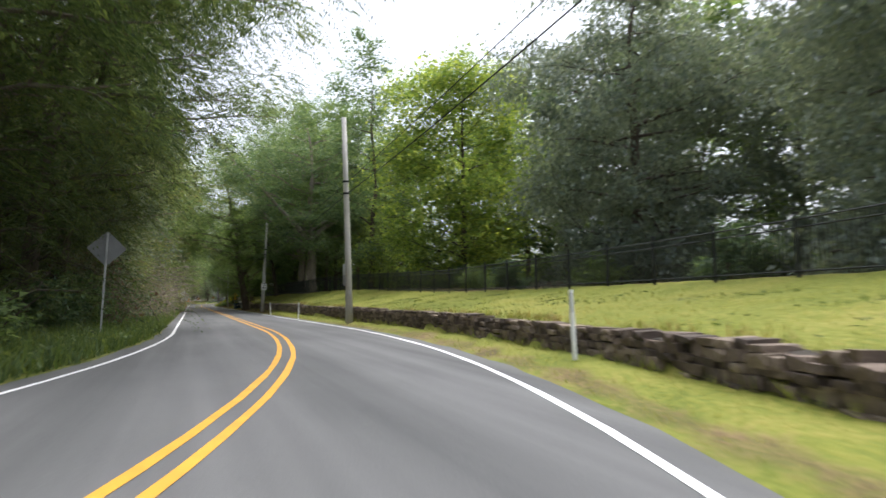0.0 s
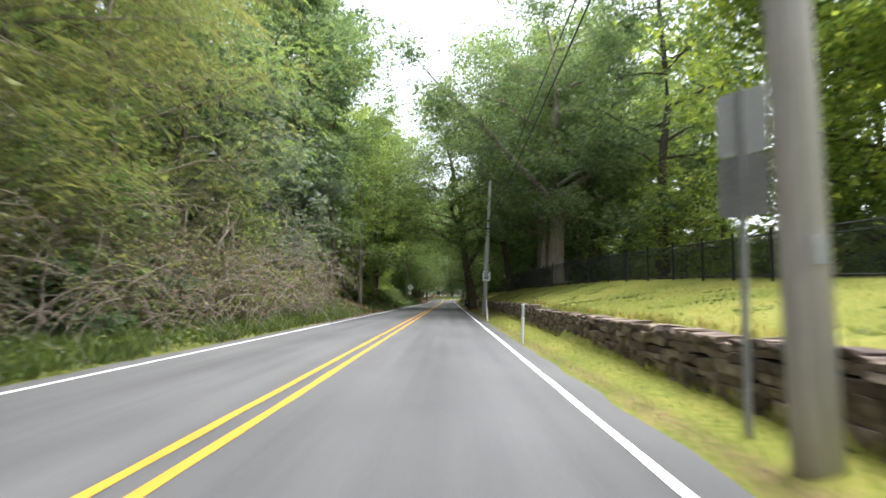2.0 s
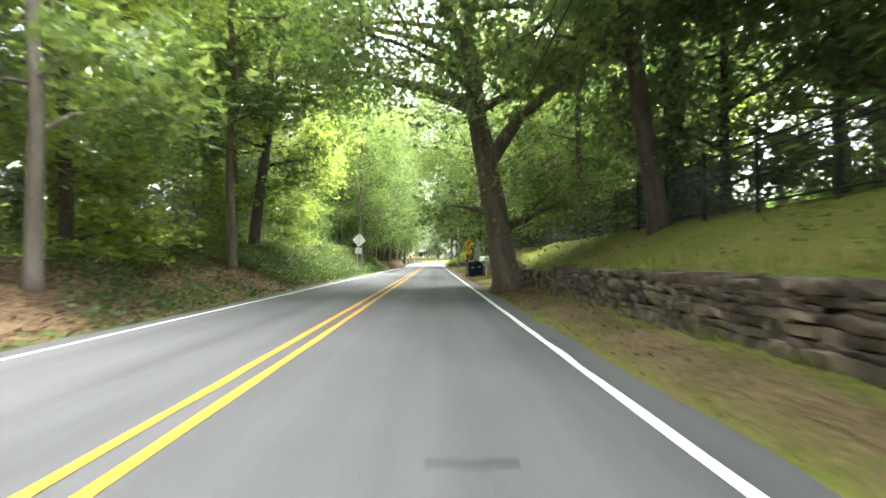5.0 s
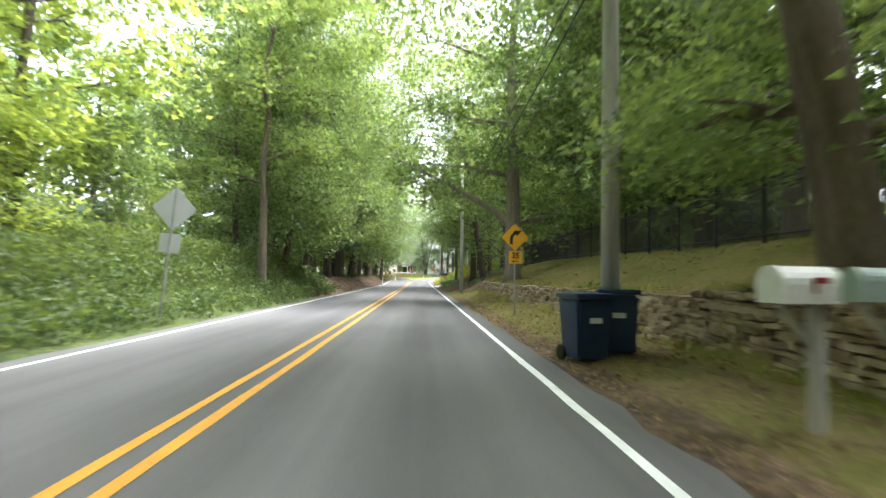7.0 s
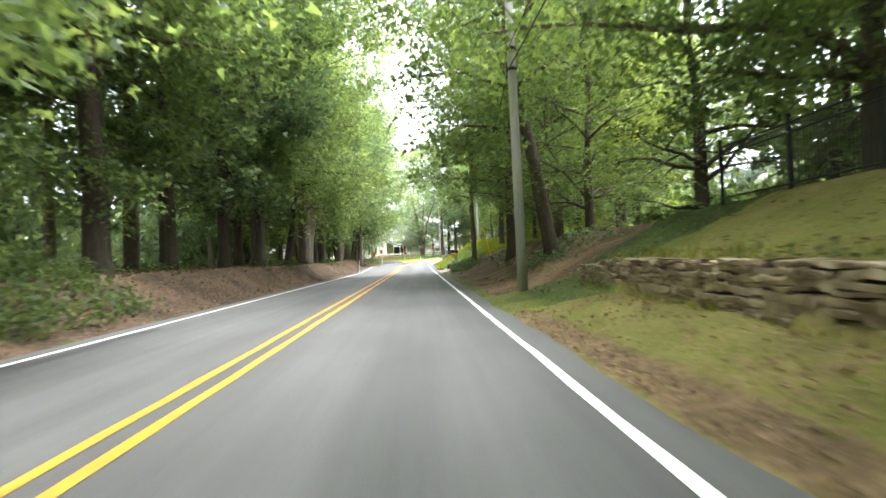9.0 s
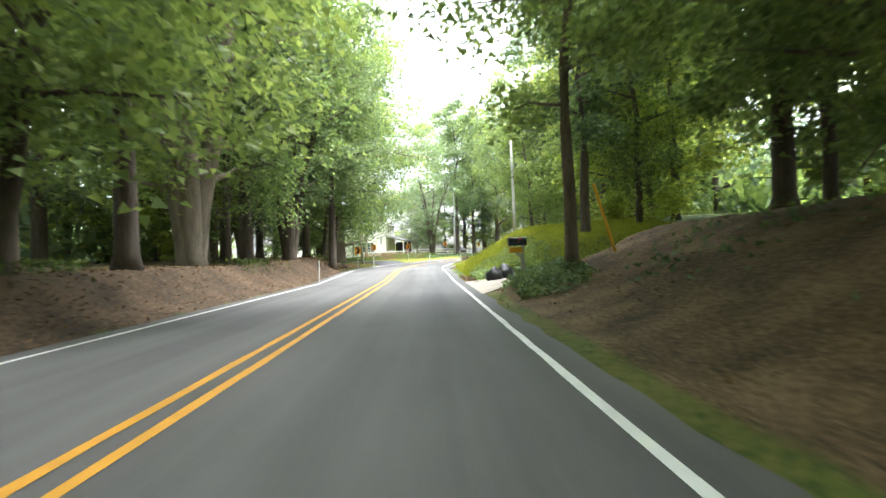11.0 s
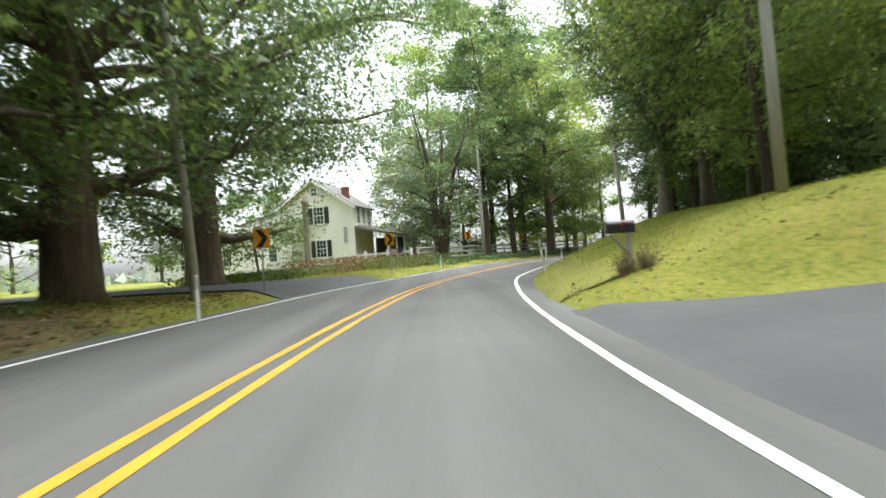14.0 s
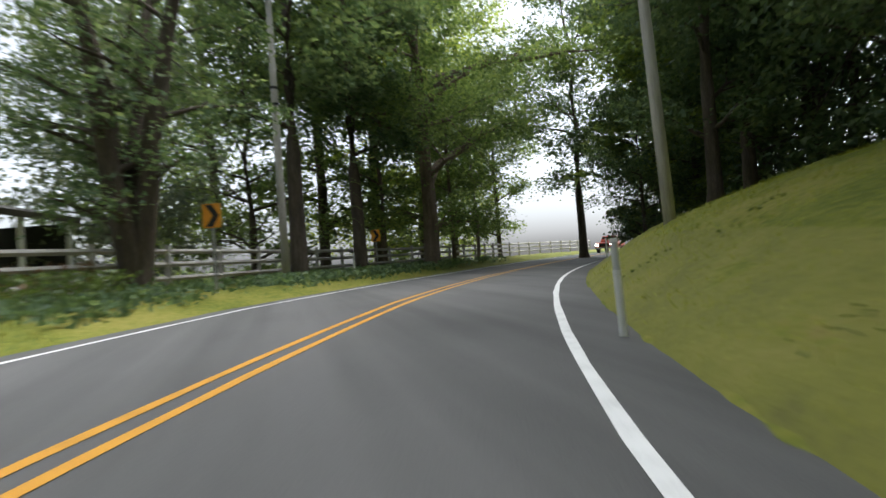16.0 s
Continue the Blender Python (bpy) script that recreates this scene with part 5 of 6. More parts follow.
slab("roof", [(-4.6, 2.2, 6.75), (-4.6, 4.7, 6.75), (-12.2, 4.7, 4.98), (-12.2, 2.2, 4.98)], 0.12, "shingle", "grey shingle rear roof")
for a, b in (((-W / 2, APEX), (0.36, EAVE - 0.35 * dz)), ((-W / 2, APEX), (-W - 0.1, EAVE - 0.07)), ((-5.9, 5.26), (-13.12, 2.5))):
    slab("bargeboard", [(a[0], -0.4, a[1] + 0.06), (b[0], -0.4, b[1] + 0.06), (b[0], -0.4, b[1] - 0.16), (a[0], -0.4, a[1] - 0.16)], 0.05, "white_paint", "white painted bargeboard")
bm = bmesh.new()
box(bm, -0.29, 0.29, -0.24, 0.24, 0, 1.3, 0.015)
box(bm, -0.34, 0.34, -0.29, 0.29, 1.12, 1.22)
ch = part("chimney", bm, M["brick"], house, "short red brick chimney")
ch.location = (-1.15, 1.5, 6.15)


def window(x, z, w, h, y, shutters, cols=3, rows=4, side=False):
    win = new("window")
    win.parent = house
    win.empty_display_size = 0.2
    win.matrix_basis = Matrix.Translation((x, y, z)) if not side else Matrix.Translation((0.03, x, z)) @ Matrix.Rotation(radians(90), 4, "Z")
    bm = bmesh.new()
    box(bm, -w / 2, w / 2, -0.01, 0.01, 0, h)
    part("pane", bm, M["glass"], win)
    bm = bmesh.new()
    t = 0.07
    for b in ((-w / 2 - t, -w / 2, 0 - t, h + t), (w / 2, w / 2 + t, 0 - t, h + t), (-w / 2, w / 2, -t, 0), (-w / 2, w / 2, h, h + t), (-w / 2, w / 2, h / 2 - 0.025, h / 2 + 0.025)):
        box(bm, b[0], b[1], -0.05, 0.02, b[2], b[3])
    for k in range(1, cols):
        box(bm, -w / 2 + w * k / cols - 0.011, -w / 2 + w * k / cols + 0.011, -0.03, 0.0, 0, h)
    for k in range(1, rows):
        box(bm, -w / 2, w / 2, -0.031, 0.0, h * k / rows - 0.011, h * k / rows + 0.011)
    part("frame", bm, M["white_paint"], win, "white window frame with glazing bars")
    bm = bmesh.new()
    box(bm, -w / 2 - 0.1, w / 2 + 0.1, -0.11, 0.0, -t - 0.05, -t)
    part("sill", bm, M["white_paint"], win)
    if shutters:
        for sx in (-1, 1):
            bm = bmesh.new()
            x0 = sx * (w / 2 + t + 0.22)
            box(bm, x0 - 0.19, x0 + 0.19, -0.05, -0.01, -0.02, h + 0.02, 0.01)
            for k in range(12):
                zz = 0.06 + (h - 0.12) * k / 12
                box(bm, x0 - 0.15, x0 + 0.15, -0.062, -0.05, zz, zz + 0.05)
            part("shutter", bm, M["shutter"], win, "black louvred shutter")
    return win


window(-W / 2 + 0.35, 4.35, 0.86, 1.35, -0.02, True)
window(-W / 2 + 0.45, 1.55, 0.86, 1.35, -0.02, True)
window(-W / 2 + 0.05, 6.75, 0.5, 0.62, -0.02, False, 2, 2)
window(-7.5, 1.45, 0.7, 1.4, 0.0, False)
window(-11.9, 1.35, 0.75, 1.45, 0.0, False)
window(1.0, 4.2, 0.6, 1.3, 0, False, side=True)
window(2.3, 4.2, 0.6, 1.3, 0, False, side=True)
window(3.6, 4.2, 0.6, 1.3, 0, False, side=True)
# side porch
slab("porch_roof", [(-0.1, 0.05, 3.95), (3.0, 0.05, 3.2), (3.0, 5.5, 3.2), (-0.1, 5.5, 3.95)], 0.2, "shingle", "grey shingle porch roof")
for x, y in ((2.75, 0.25), (2.75, 2.7), (2.75, 5.1)):
    bm = bmesh.new()
    box(bm, x - 0.07, x + 0.07, y - 0.07, y + 0.07, 0, 3.12, 0.01)
    part("porch_post", bm, M["white_paint"], house, "white porch post")
bm = bmesh.new()
box(bm, 0.03, 2.9, 0.1, 5.3, -0.5, 0.3)
part("porch_floor", bm, M["white_paint"], house)
bm = bmesh.new()
box(bm, 0.03, 2.6, 5.15, 5.28, 0.3, 3.0)
part("porch_wall", bm, M["shutter"], house, "dark porch screen")
# carport on the other side
slab("carport_roof", [(-12.6, 0.5, 2.75), (-12.6, 5, 2.75), (-16.4, 5, 2.3), (-16.4, 0.5, 2.3)], 0.16, "white_paint", "pale carport roof")
for x in (-14.3, -16.2):
    bm = bmesh.new()
    box(bm, x - 0.07, x + 0.07, 0.6, 0.74, -0.5, 2.4)
    part("carport_post", bm, M["white_paint"], house)
bm = bmesh.new()
box(bm, -0.9, -0.7, -0.16, -0.02, 2.6, 3.9, 0.01)
part("riser", bm, M["steel"], house, "grey electric cable riser")
bm = bmesh.new()
box(bm, -0.95, -0.55, -0.2, -0.02, 0.7, 1.5, 0.02)
part("meter_box", bm, M["steel"], house, "grey electric meter box")
tagged(house, "cream clapboard farmhouse with black shutters and grey roof", "house")

# low white outbuilding beyond the house
shed = empty("outbuilding", Matrix.Translation(at_xy(-25.0, 250.0)) @ Matrix.Rotation(radians(-12.0), 4, "Z"))
part("wall", prism([(-3.6, -0.5), (-3.6, 3.0), (3.6, 3.0), (3.6, -0.5)], 0, 5), M["white_paint"], shed, "white painted walls")
slab("roof", [(-3.9, -0.3, 2.95), (3.9, -0.3, 2.95), (3.9, 2.5, 4.1), (-3.9, 2.5, 4.1)], 0.12, "shingle", "grey shingle roof slope", shed)
slab("roof", [(-3.9, 2.5, 4.1), (3.9, 2.5, 4.1), (3.9, 5.3, 2.95), (-3.9, 5.3, 2.95)], 0.12, "shingle", "grey shingle roof slope", shed)
for x in (-2.2, 0.9):
    bm = bmesh.new()
    box(bm, x - 0.42, x + 0.42, -0.03, -0.005, 1.0, 2.1)
    pane = part("window", bm, M["glass"], shed, "dark window")
    bm = bmesh.new()
    for x0, x1, z0, z1 in ((x - 0.5, x - 0.42, 0.92, 2.18), (x + 0.42, x + 0.5, 0.92, 2.18), (x - 0.42, x + 0.42, 0.92, 1.0), (x - 0.42, x + 0.42, 2.1, 2.18), (x - 0.42, x + 0.42, 1.53, 1.57), (x - 0.02, x + 0.02, 1.0, 2.1)):
        box(bm, x0, x1, -0.06, 0.0, z0, z1)
    part("frame", bm, M["white_paint"], pane)
tagged(shed, "low white outbuilding with two windows behind the house", "outbuilding")

# white board fence and step rail by the porch
wf = empty("board_fence", Matrix.Translation(at_xy(-4.9, 232.6)) @ Matrix.Rotation(radians(-29.0), 4, "Z"))
for z in (0.55, 0.95):
    bm = bmesh.new()
    box(bm, 0, 6.2, -0.02, 0.02, z, z + 0.16)
    part("rail", bm, M["white_paint"], wf)
for x in (0.05, 2.1, 4.1, 6.15):
    bm = bmesh.new()
    box(bm, x - 0.08, x + 0.08, 0.021, 0.18, -0.4, 1.3, 0.01)
    part("post", bm, M["white_paint"], wf)
tagged(wf, "white painted board fence beside the porch", "fence")
flag = empty("flag", wf.matrix_basis @ Matrix.Translation((4.6, -0.06, 0.78)))
for k in range(7):
    bm = bmesh.new()
    z0 = 0.5 - 0.07 * k
    c = [[bm.verts.new((x, -0.03 - 0.03 * math.sin(5 * x + 0.4), zz - 0.05 * math.sin(2.2 * x))) for x in np.linspace(0, 0.95, 9)] for zz in (z0, z0 + 0.07)]
    for i in range(8):
        bm.faces.new((c[0][i], c[0][i + 1], c[1][i + 1], c[1][i]))
    bmesh.ops.solidify(bm, geom=list(bm.faces), thickness=0.008)
    part("stripe", bm, M["red_paint" if k % 2 == 0 else "sign_white"], flag)
bm = bmesh.new()
box(bm, 0.55, 0.96, -0.075, -0.066, 0.2, 0.57)
part("corner_panel", bm, M["bin_blue"], flag, "dark blue corner panel")
tagged(flag, "red and white striped flag draped on the board fence", "flag")
sf = empty("garden_fence", HM @ Matrix.Translation((-9.5, -2.0, 0)))
bm = bmesh.new()
for z in (0.2, 0.75):
    box(bm, 0, 8.2, -0.015, 0.015, z, z + 0.05)
part("rail", bm, M["steel"], sf)
for k in range(42):
    bm = bmesh.new()
    box(bm, 0.2 * k - 0.03, 0.2 * k + 0.03, -0.03, -0.016, -0.3, 0.9)
    part("slat", bm, M["steel"], sf)
tagged(sf, "low grey picket garden fence before the house", "fence")
# tall dead trunk before the wall
bm = bmesh.new()
tube(bm, [(0, 0, -0.4), (0, 0, 0.5), (0, 0.02, 2.4), (0.02, 0, 4.3), (0.03, 0, 4.75), (0.03, 0, 5.0), (0.03, 0, 5.12), (0.02, 0.01, 5.4)], [0.34, 0.25, 0.215, 0.2, 0.24, 0.29, 0.17, 0.13], 14)
tk = part("tree_stump", bm, M["bark_pale"], shade=True)
tk.matrix_basis = Matrix.Translation(at_xy(-6.45, 226.8))
tagged(tk, "tall grey limbless dead trunk before the house", "tree trunk")


# ---------------------------------------------------------------- oncoming pickup, at rest on the far bend
def pickup(m):
    ob = empty("pickup_truck", m)
    bm = bmesh.new()
    box(bm, -0.92, 0.92, -2.6, 2.6, 0.45, 1.05, 0.1)
    part("body", bm, M["red_paint"], ob)
    bm = bmesh.new()
    box(bm, -0.8, 0.8, -0.9, 0.9, 1.05, 1.72, 0.14)
    for v in bm.verts:
        if v.co.z > 1.4:
            v.co.x *= 0.86
            v.co.y *= 0.75
    part("cab", bm, M["red_paint"], ob)
    bm = bmesh.new()
    c = [bm.verts.new(p) for p in ((-0.68, -0.86, 1.12), (0.68, -0.86, 1.12), (0.6, -0.72, 1.6), (-0.6, -0.72, 1.6))]
    bm.faces.new(c)
    part("windscreen", bm, M["glass"], ob, "dark windscreen")
    bm = bmesh.new()
    box(bm, -0.5, 0.5, -2.64, -2.59, 0.65, 0.92)
    part("grille", bm, M["sign_black"], ob)
    bm = bmesh.new()
    box(bm, -0.95, 0.95, -2.72, -2.6, 0.42, 0.58, 0.03)
    part("bumper", bm, M["steel"], ob, "chrome bumper")
    for sx in (-1, 1):
        bm = bmesh.new()
        box(bm, sx * 0.7 - 0.14, sx * 0.7 + 0.14, -2.645, -2.6, 0.7, 0.9, 0.02)
        part("headlight", bm, M["headlight"], ob, "lit headlight")
        for y in (-1.7, 1.6):
            bm = bmesh.new()
            tube(bm, [(sx * 0.7, y, 0.36), (sx * 0.95, y, 0.36)], [0.36, 0.36], 18)
            wheel = part("wheel", bm, M["rubber"], ob)
            bm = bmesh.new()
            tube(bm, [(sx * 0.94, y, 0.36), (sx * 0.965, y, 0.36)], [0.2, 0.18], 14)
            part("rim", bm, M["steel"], wheel)
    return tagged(ob, "red pickup truck with lit headlights on the road", "pickup truck")


lamp, ln, ll, lb = material("lit_headlight", 0.3)
lb.inputs["Base Color"].default_value = (0.9, 0.88, 0.8, 1)
lb.inputs["Emission Color"].default_value = (1.0, 0.9, 0.7, 1)
lb.inputs["Emission Strength"].default_value = 6.0
M["headlight"] = lamp
_x, _y, _hd = line_at(284)
pickup(Matrix.Translation(spot(284, -1.1, float(road_z(np.array(284.0), np.array(-1.1))) + 0.02)) @ Matrix.Rotation(-_hd, 4, "Z"))


# ---------------------------------------------------------------- scattered cover
def xy_of(s, u):
    h = np.interp(s, LINE_S, _h)
    return np.interp(s, LINE_S, LINE_X) + u * np.cos(h), np.interp(s, LINE_S, LINE_Y) - u * np.sin(h)


def scatter(name, s0, s1, u0, u1, count, size, mat, label, lift=(0.0, 0.05), flat=0.5, seed=1, clump=0.0, keep=None, category="ground cover", upright=False):
    """Leaves or blades strewn over a stretch of ground, as one mass."""
    rng = np.random.RandomState(seed)
    s, u = rng.uniform(s0, s1, count), rng.uniform(min(u0, u1), max(u0, u1), count)
    if clump:
        cs, cu = rng.uniform(s0, s1, int(count / 45) + 1), rng.uniform(min(u0, u1), max(u0, u1), int(count / 45) + 1)
        k = rng.randint(0, len(cs), count)
        s, u = cs[k] + rng.randn(count) * clump, cu[k] + rng.randn(count) * clump
        ok = (u > min(u0, u1)) & (u < max(u0, u1))
        s, u = s[ok], u[ok]
    if keep is not None:
        ok = keep(s, u, rng)
        s, u = s[ok], u[ok]
    n = len(s)
    x, y = xy_of(s, u)
    z = height(s, u) + 0.015
    c = np.stack([x, y, z + rng.uniform(lift[0], lift[1], n)], 1)
    length = size * (0.6 + 0.8 * rng.rand(n, 1))
    if upright:
        d = rng.randn(n, 3) * 0.35
        d[:, 2] = 1
        d /= np.linalg.norm(d, axis=1, keepdims=True)
        w = np.cross(d, rng.randn(n, 3))
        w /= np.linalg.norm(w, axis=1, keepdims=True)
        wide = length * 0.07
        bend = rng.randn(n, 3) * length * 0.18
        corners = np.stack([c - w * wide, c + w * wide, c + d * length + bend], 1).reshape(-1, 3)
    else:
        d = rng.randn(n, 3)
        d[:, 2] *= flat
        d /= np.linalg.norm(d, axis=1, keepdims=True)
        nrm = rng.randn(n, 3) * flat
        nrm[:, 2] = 1
        w = np.cross(d, nrm)
        w /= np.linalg.norm(w, axis=1, keepdims=True)
        wide = length * 0.38
        corners = np.stack([c - d * length * 0.5 - w * wide * 0.6, c - d * length * 0.2 + w * wide * 1.2, c + d * length * 0.55], 1).reshape(-1, 3)
    ob = link(name, quad_mesh(name, corners, 3), M[mat])
    return tagged(ob, label, category, kind="stuff")


def rolling(amount, scale, seed):
    """Keeps what lies in uneven patches."""
    def f(s, u, rng):
        a = np.sin(s * scale + seed) + np.sin(u * scale * 2.3 + seed * 2.1 + s * 0.3) + np.sin((s + u) * scale * 2.7 + seed)
        return a + rng.randn(len(s)) * 0.5 > amount
    return f


scatter("lawn_grass", -16, 62, 4.0, 11.0, 42000, 0.07, "grass_blade", "short yellow-green mown lawn grass", (0, 0.01), seed=2, upright=True,
        keep=lambda s, u, r: (abs(u - np.interp(s, *zip(*WALL_U)) - 0.2) > 0.35) & ((s < 42) | rolling(0.3, 0.9, 4)(s, u, r)))
scatter("wall_tufts", -16, 62, 4.0, 9.0, 60000, 0.17, "straw_blade", "dry straw tufts hanging over the wall's top", (0, 0.03), seed=42, upright=True,
        keep=lambda s, u, r: (abs(u - np.interp(s, *zip(*WALL_U)) - 0.62) < 0.14) & rolling(0.5, 1.3, 2)(s, u, r))
scatter("dry_grass", 36, 76, 4.0, 11.0, 9000, 0.08, "straw_blade", "straw-coloured dry patches in the mown lawn", (0, 0.01), seed=43, upright=True,
        keep=lambda s, u, r: (abs(u - np.interp(s, *zip(*WALL_U)) - 0.2) > 0.45) & rolling(0.4, 1.1, 7)(s, u, r))
scatter("lawn_grass", 84, 128, 4.0, 10, 24000, 0.06, "grass_blade", "short dry mown lawn grass", (0, 0.01), seed=3, upright=True,
        keep=lambda s, u, r: abs(u - np.interp(s, *zip(*WALL_U)) - 0.2) > 0.35)
scatter("hill_grass", 195, 236, 3.9, 17, 42000, 0.075, "lush_grass", "short bright green mown hill grass", (0, 0.01), seed=4, upright=True)
scatter("verge_grass", 196, 226, -12, -3.9, 18000, 0.11, "grass_blade", "rough green verge grass", (0, 0.01), seed=5, upright=True,
        keep=lambda s, u, r: ~((s > 202.8) & (s < 215)))
scatter("roadside_weeds", -22, 46, -6.4, -3.95, 26000, 0.34, "ivy", "rank green roadside weeds", (0, 0.12), seed=6, upright=True, keep=rolling(-0.7, 0.5, 1))
scatter("roadside_weeds", -22, 46, -6.8, -4.0, 26000, 0.13, "ivy", "leafy green roadside weeds", (0, 0.4), 1.0, seed=7, clump=0.45)
scatter("fallen_leaves", 34, 86, -10, -4.0, 22000, 0.11, "brown_leaf", "fallen brown leaves under the trees", (0, 0.06), 0.5, seed=8)
scatter("bank_weeds", 34, 86, -8.5, -4.0, 11000, 0.14, "ivy", "green weeds on the leaf litter bank", (0, 0.4), 1.0, seed=9, clump=0.4, keep=rolling(-0.2, 0.35, 2))
scatter("bank_ivy", 78, 128, -7.8, -4.1, 60000, 0.125, "ivy", "thick green ivy on the roadside bank", (0, 0.5), 0.9, seed=10, clump=0.5)
scatter("bank_ivy", 100, 126, -10.5, -6.2, 26000, 0.135, "ivy", "tall lush green shrubs on the bank", (0.5, 1.35), 0.9, seed=39, clump=0.55)
scatter("bank_ivy", 78, 126, -10.5, -5.4, 56000, 0.135, "ivy", "tall green ground cover on the bank", (0.25, 0.85), 0.9, seed=11, clump=0.6)
scatter("fallen_leaves", 118, 198, -9, -4.0, 16000, 0.09, "brown_leaf", "fallen brown leaves on the earth bank", (0, 0.04), 0.45, seed=12)
scatter("bank_weeds", 124, 200, -9, -5.2, 6000, 0.13, "ivy", "sparse green weeds on the earth bank", (0, 0.3), 1.0, seed=13, clump=0.4, keep=rolling(0.4, 0.4, 3))
scatter("fallen_leaves", 60, 164, 3.95, 12, 22000, 0.075, "brown_leaf", "fallen dry leaves on the verge", (0, 0.02), 0.3, seed=14, keep=rolling(-0.3, 0.3, 4))
scatter("mound_grass", 173.8, 187.5, 4.3, 15, 60000, 0.19, "lush_grass", "long bright green grass over the mound", (0, 0.12), seed=35, upright=True)
scatter("mound_grass", 168.2, 174.4, 5.2, 15, 40000, 0.17, "lush_grass", "bright mown grass on the mound's crown", (0, 0.1), seed=40, upright=True)
scatter("mound_ivy", 168.0, 175.8, 4.5, 9.2, 28000, 0.13, "leaf", "thick green ivy over the steep mound", (0.02, 0.16), 0.55, seed=15, clump=0.3, keep=lambda s, u, r: u < 6.6 + 2.4 * np.sin(s * 1.7 + u) ** 2)
scatter("mound_ivy", 168.2, 176.3, 4.5, 8.0, 8000, 0.16, "leaf", "broad ivy leaves over the steep mound", (0.1, 0.22), 0.4, seed=36, clump=0.25)
scatter("fallen_leaves", 166.9, 168.0, 4.2, 14, 3600, 0.1, "brown_leaf", "dry straw and leaves along the driveway's edge", (0, 0.04), 0.5, seed=41)
scatter("mound_ivy", 156.0, 160.6, 4.5, 6.4, 3800, 0.15, "leaf_dark", "dark green creeper on the nose of the bank", (0.02, 0.3), 0.7, seed=37, clump=0.35)
scatter("fallen_leaves", 169.2, 175, 3.95, 5.2, 2500, 0.09, "brown_leaf", "dry leaves and twigs at the mound's foot", (0, 0.05), 0.5, seed=38)
scatter("mound_ivy", 131, 156, 6.4, 9.5, 2500, 0.15, "leaf_dark", "dark green creeper on the shaded bank", (0.0, 0.35), 0.9, seed=16, clump=0.5, keep=rolling(0.0, 0.3, 5))
scatter("fallen_leaves", 186, 198, 4.0, 9, 900, 0.08, "brown_leaf", "fallen brown leaves by the driveway", (0, 0.03), 0.4, seed=17, keep=lambda s, u, r: (s < 188.2) | (s > 194.8))
scatter("fallen_leaves", 182, 203, -9, -4.2, 6000, 0.11, "brown_leaf", "fallen brown leaves under the maples", (0, 0.03), 0.4, seed=18)
scatter("garden_plants", 212, 228, -14, -8.5, 7000, 0.17, "ivy", "low green garden plants before the house", (0, 0.45), 1.0, seed=19, clump=0.5)
scatter("garden_plants", 221, 230, -10, -5.0, 4500, 0.12, "ivy", "green garden shrubs by the board fence", (0, 0.75), 1.2, seed=27, clump=0.45)
scatter("garden_plants", 220, 229, -9.5, -5.2, 700, 0.15, "brown_leaf", "dry reddish garden shrubs by the fence", (0, 0.8), 1.2, seed=20, clump=0.5)
scatter("garden_plants", 215, 231, -12.5, -6.8, 3200, 0.14, "brown_leaf", "tall dry reddish garden grasses before the fence", (0, 0.95), 1.3, seed=45, clump=0.5)
scatter("brush", 226, 262, -8.5, -4.4, 9000, 0.17, "leaf_dark", "dark green brush along the road bend", (0, 0.35), 1.0, seed=21, clump=0.5)

scatter("fallen_leaves", 86, 126, 3.95, 7, 9000, 0.065, "brown_leaf", "fallen dry leaves on the verge grass", (0, 0.02), 0.3, seed=25)
scatter("fallen_leaves", 50, 86, 3.95, 6, 4000, 0.065, "brown_leaf", "fallen dry leaves at the wall's foot", (0, 0.02), 0.3, seed=26)
scatter("fallen_leaves", 185.6, 188.2, 3.95, 10, 2600, 0.1, "brown_leaf", "fallen brown leaves between mound and driveway", (0, 0.05), 0.5, seed=28)
scatter("hill_weeds", 196, 236, 4.2, 16, 1800, 0.07, "ivy", "small dark weeds in the mown hill grass", (0, 0.05), 0.8, seed=29, clump=0.3)
scatter("lawn_weeds", -16, 60, 5.6, 10.5, 5000, 0.07, "ivy", "small dark weeds in the mown lawn", (0, 0.04), 0.8, seed=30, clump=0.3)
at_wall = lambda s, u, r: (abs(u - np.interp(s, *zip(*WALL_U)) + 0.05) < 0.16) | (abs(u - np.interp(s, *zip(*WALL_U)) - 0.5) < 0.2)  # noqa: E731
scatter("wall_grass", -14, 76, 3.9, 9, 34000, 0.16, "grass_blade", "tufts of grass along the wall's foot and top", (0, 0.02), seed=22, upright=True, clump=0.35, keep=at_wall)
scatter("wall_grass", 80, 130, 3.9, 9, 22000, 0.16, "grass_blade", "tufts of dry grass along the wall's foot and top", (0, 0.02), seed=23, upright=True, clump=0.35, keep=at_wall)
scatter("wall_creeper", 80, 130, 3.9, 9, 12000, 0.1, "ivy", "green creeper over the wall's top stones", (0, 0.1), 1.0, seed=24, clump=0.3, keep=lambda s, u, r: (abs(u - np.interp(s, *zip(*WALL_U)) - 0.45) < 0.25) & (np.sin(s * 0.9) > 0.3))

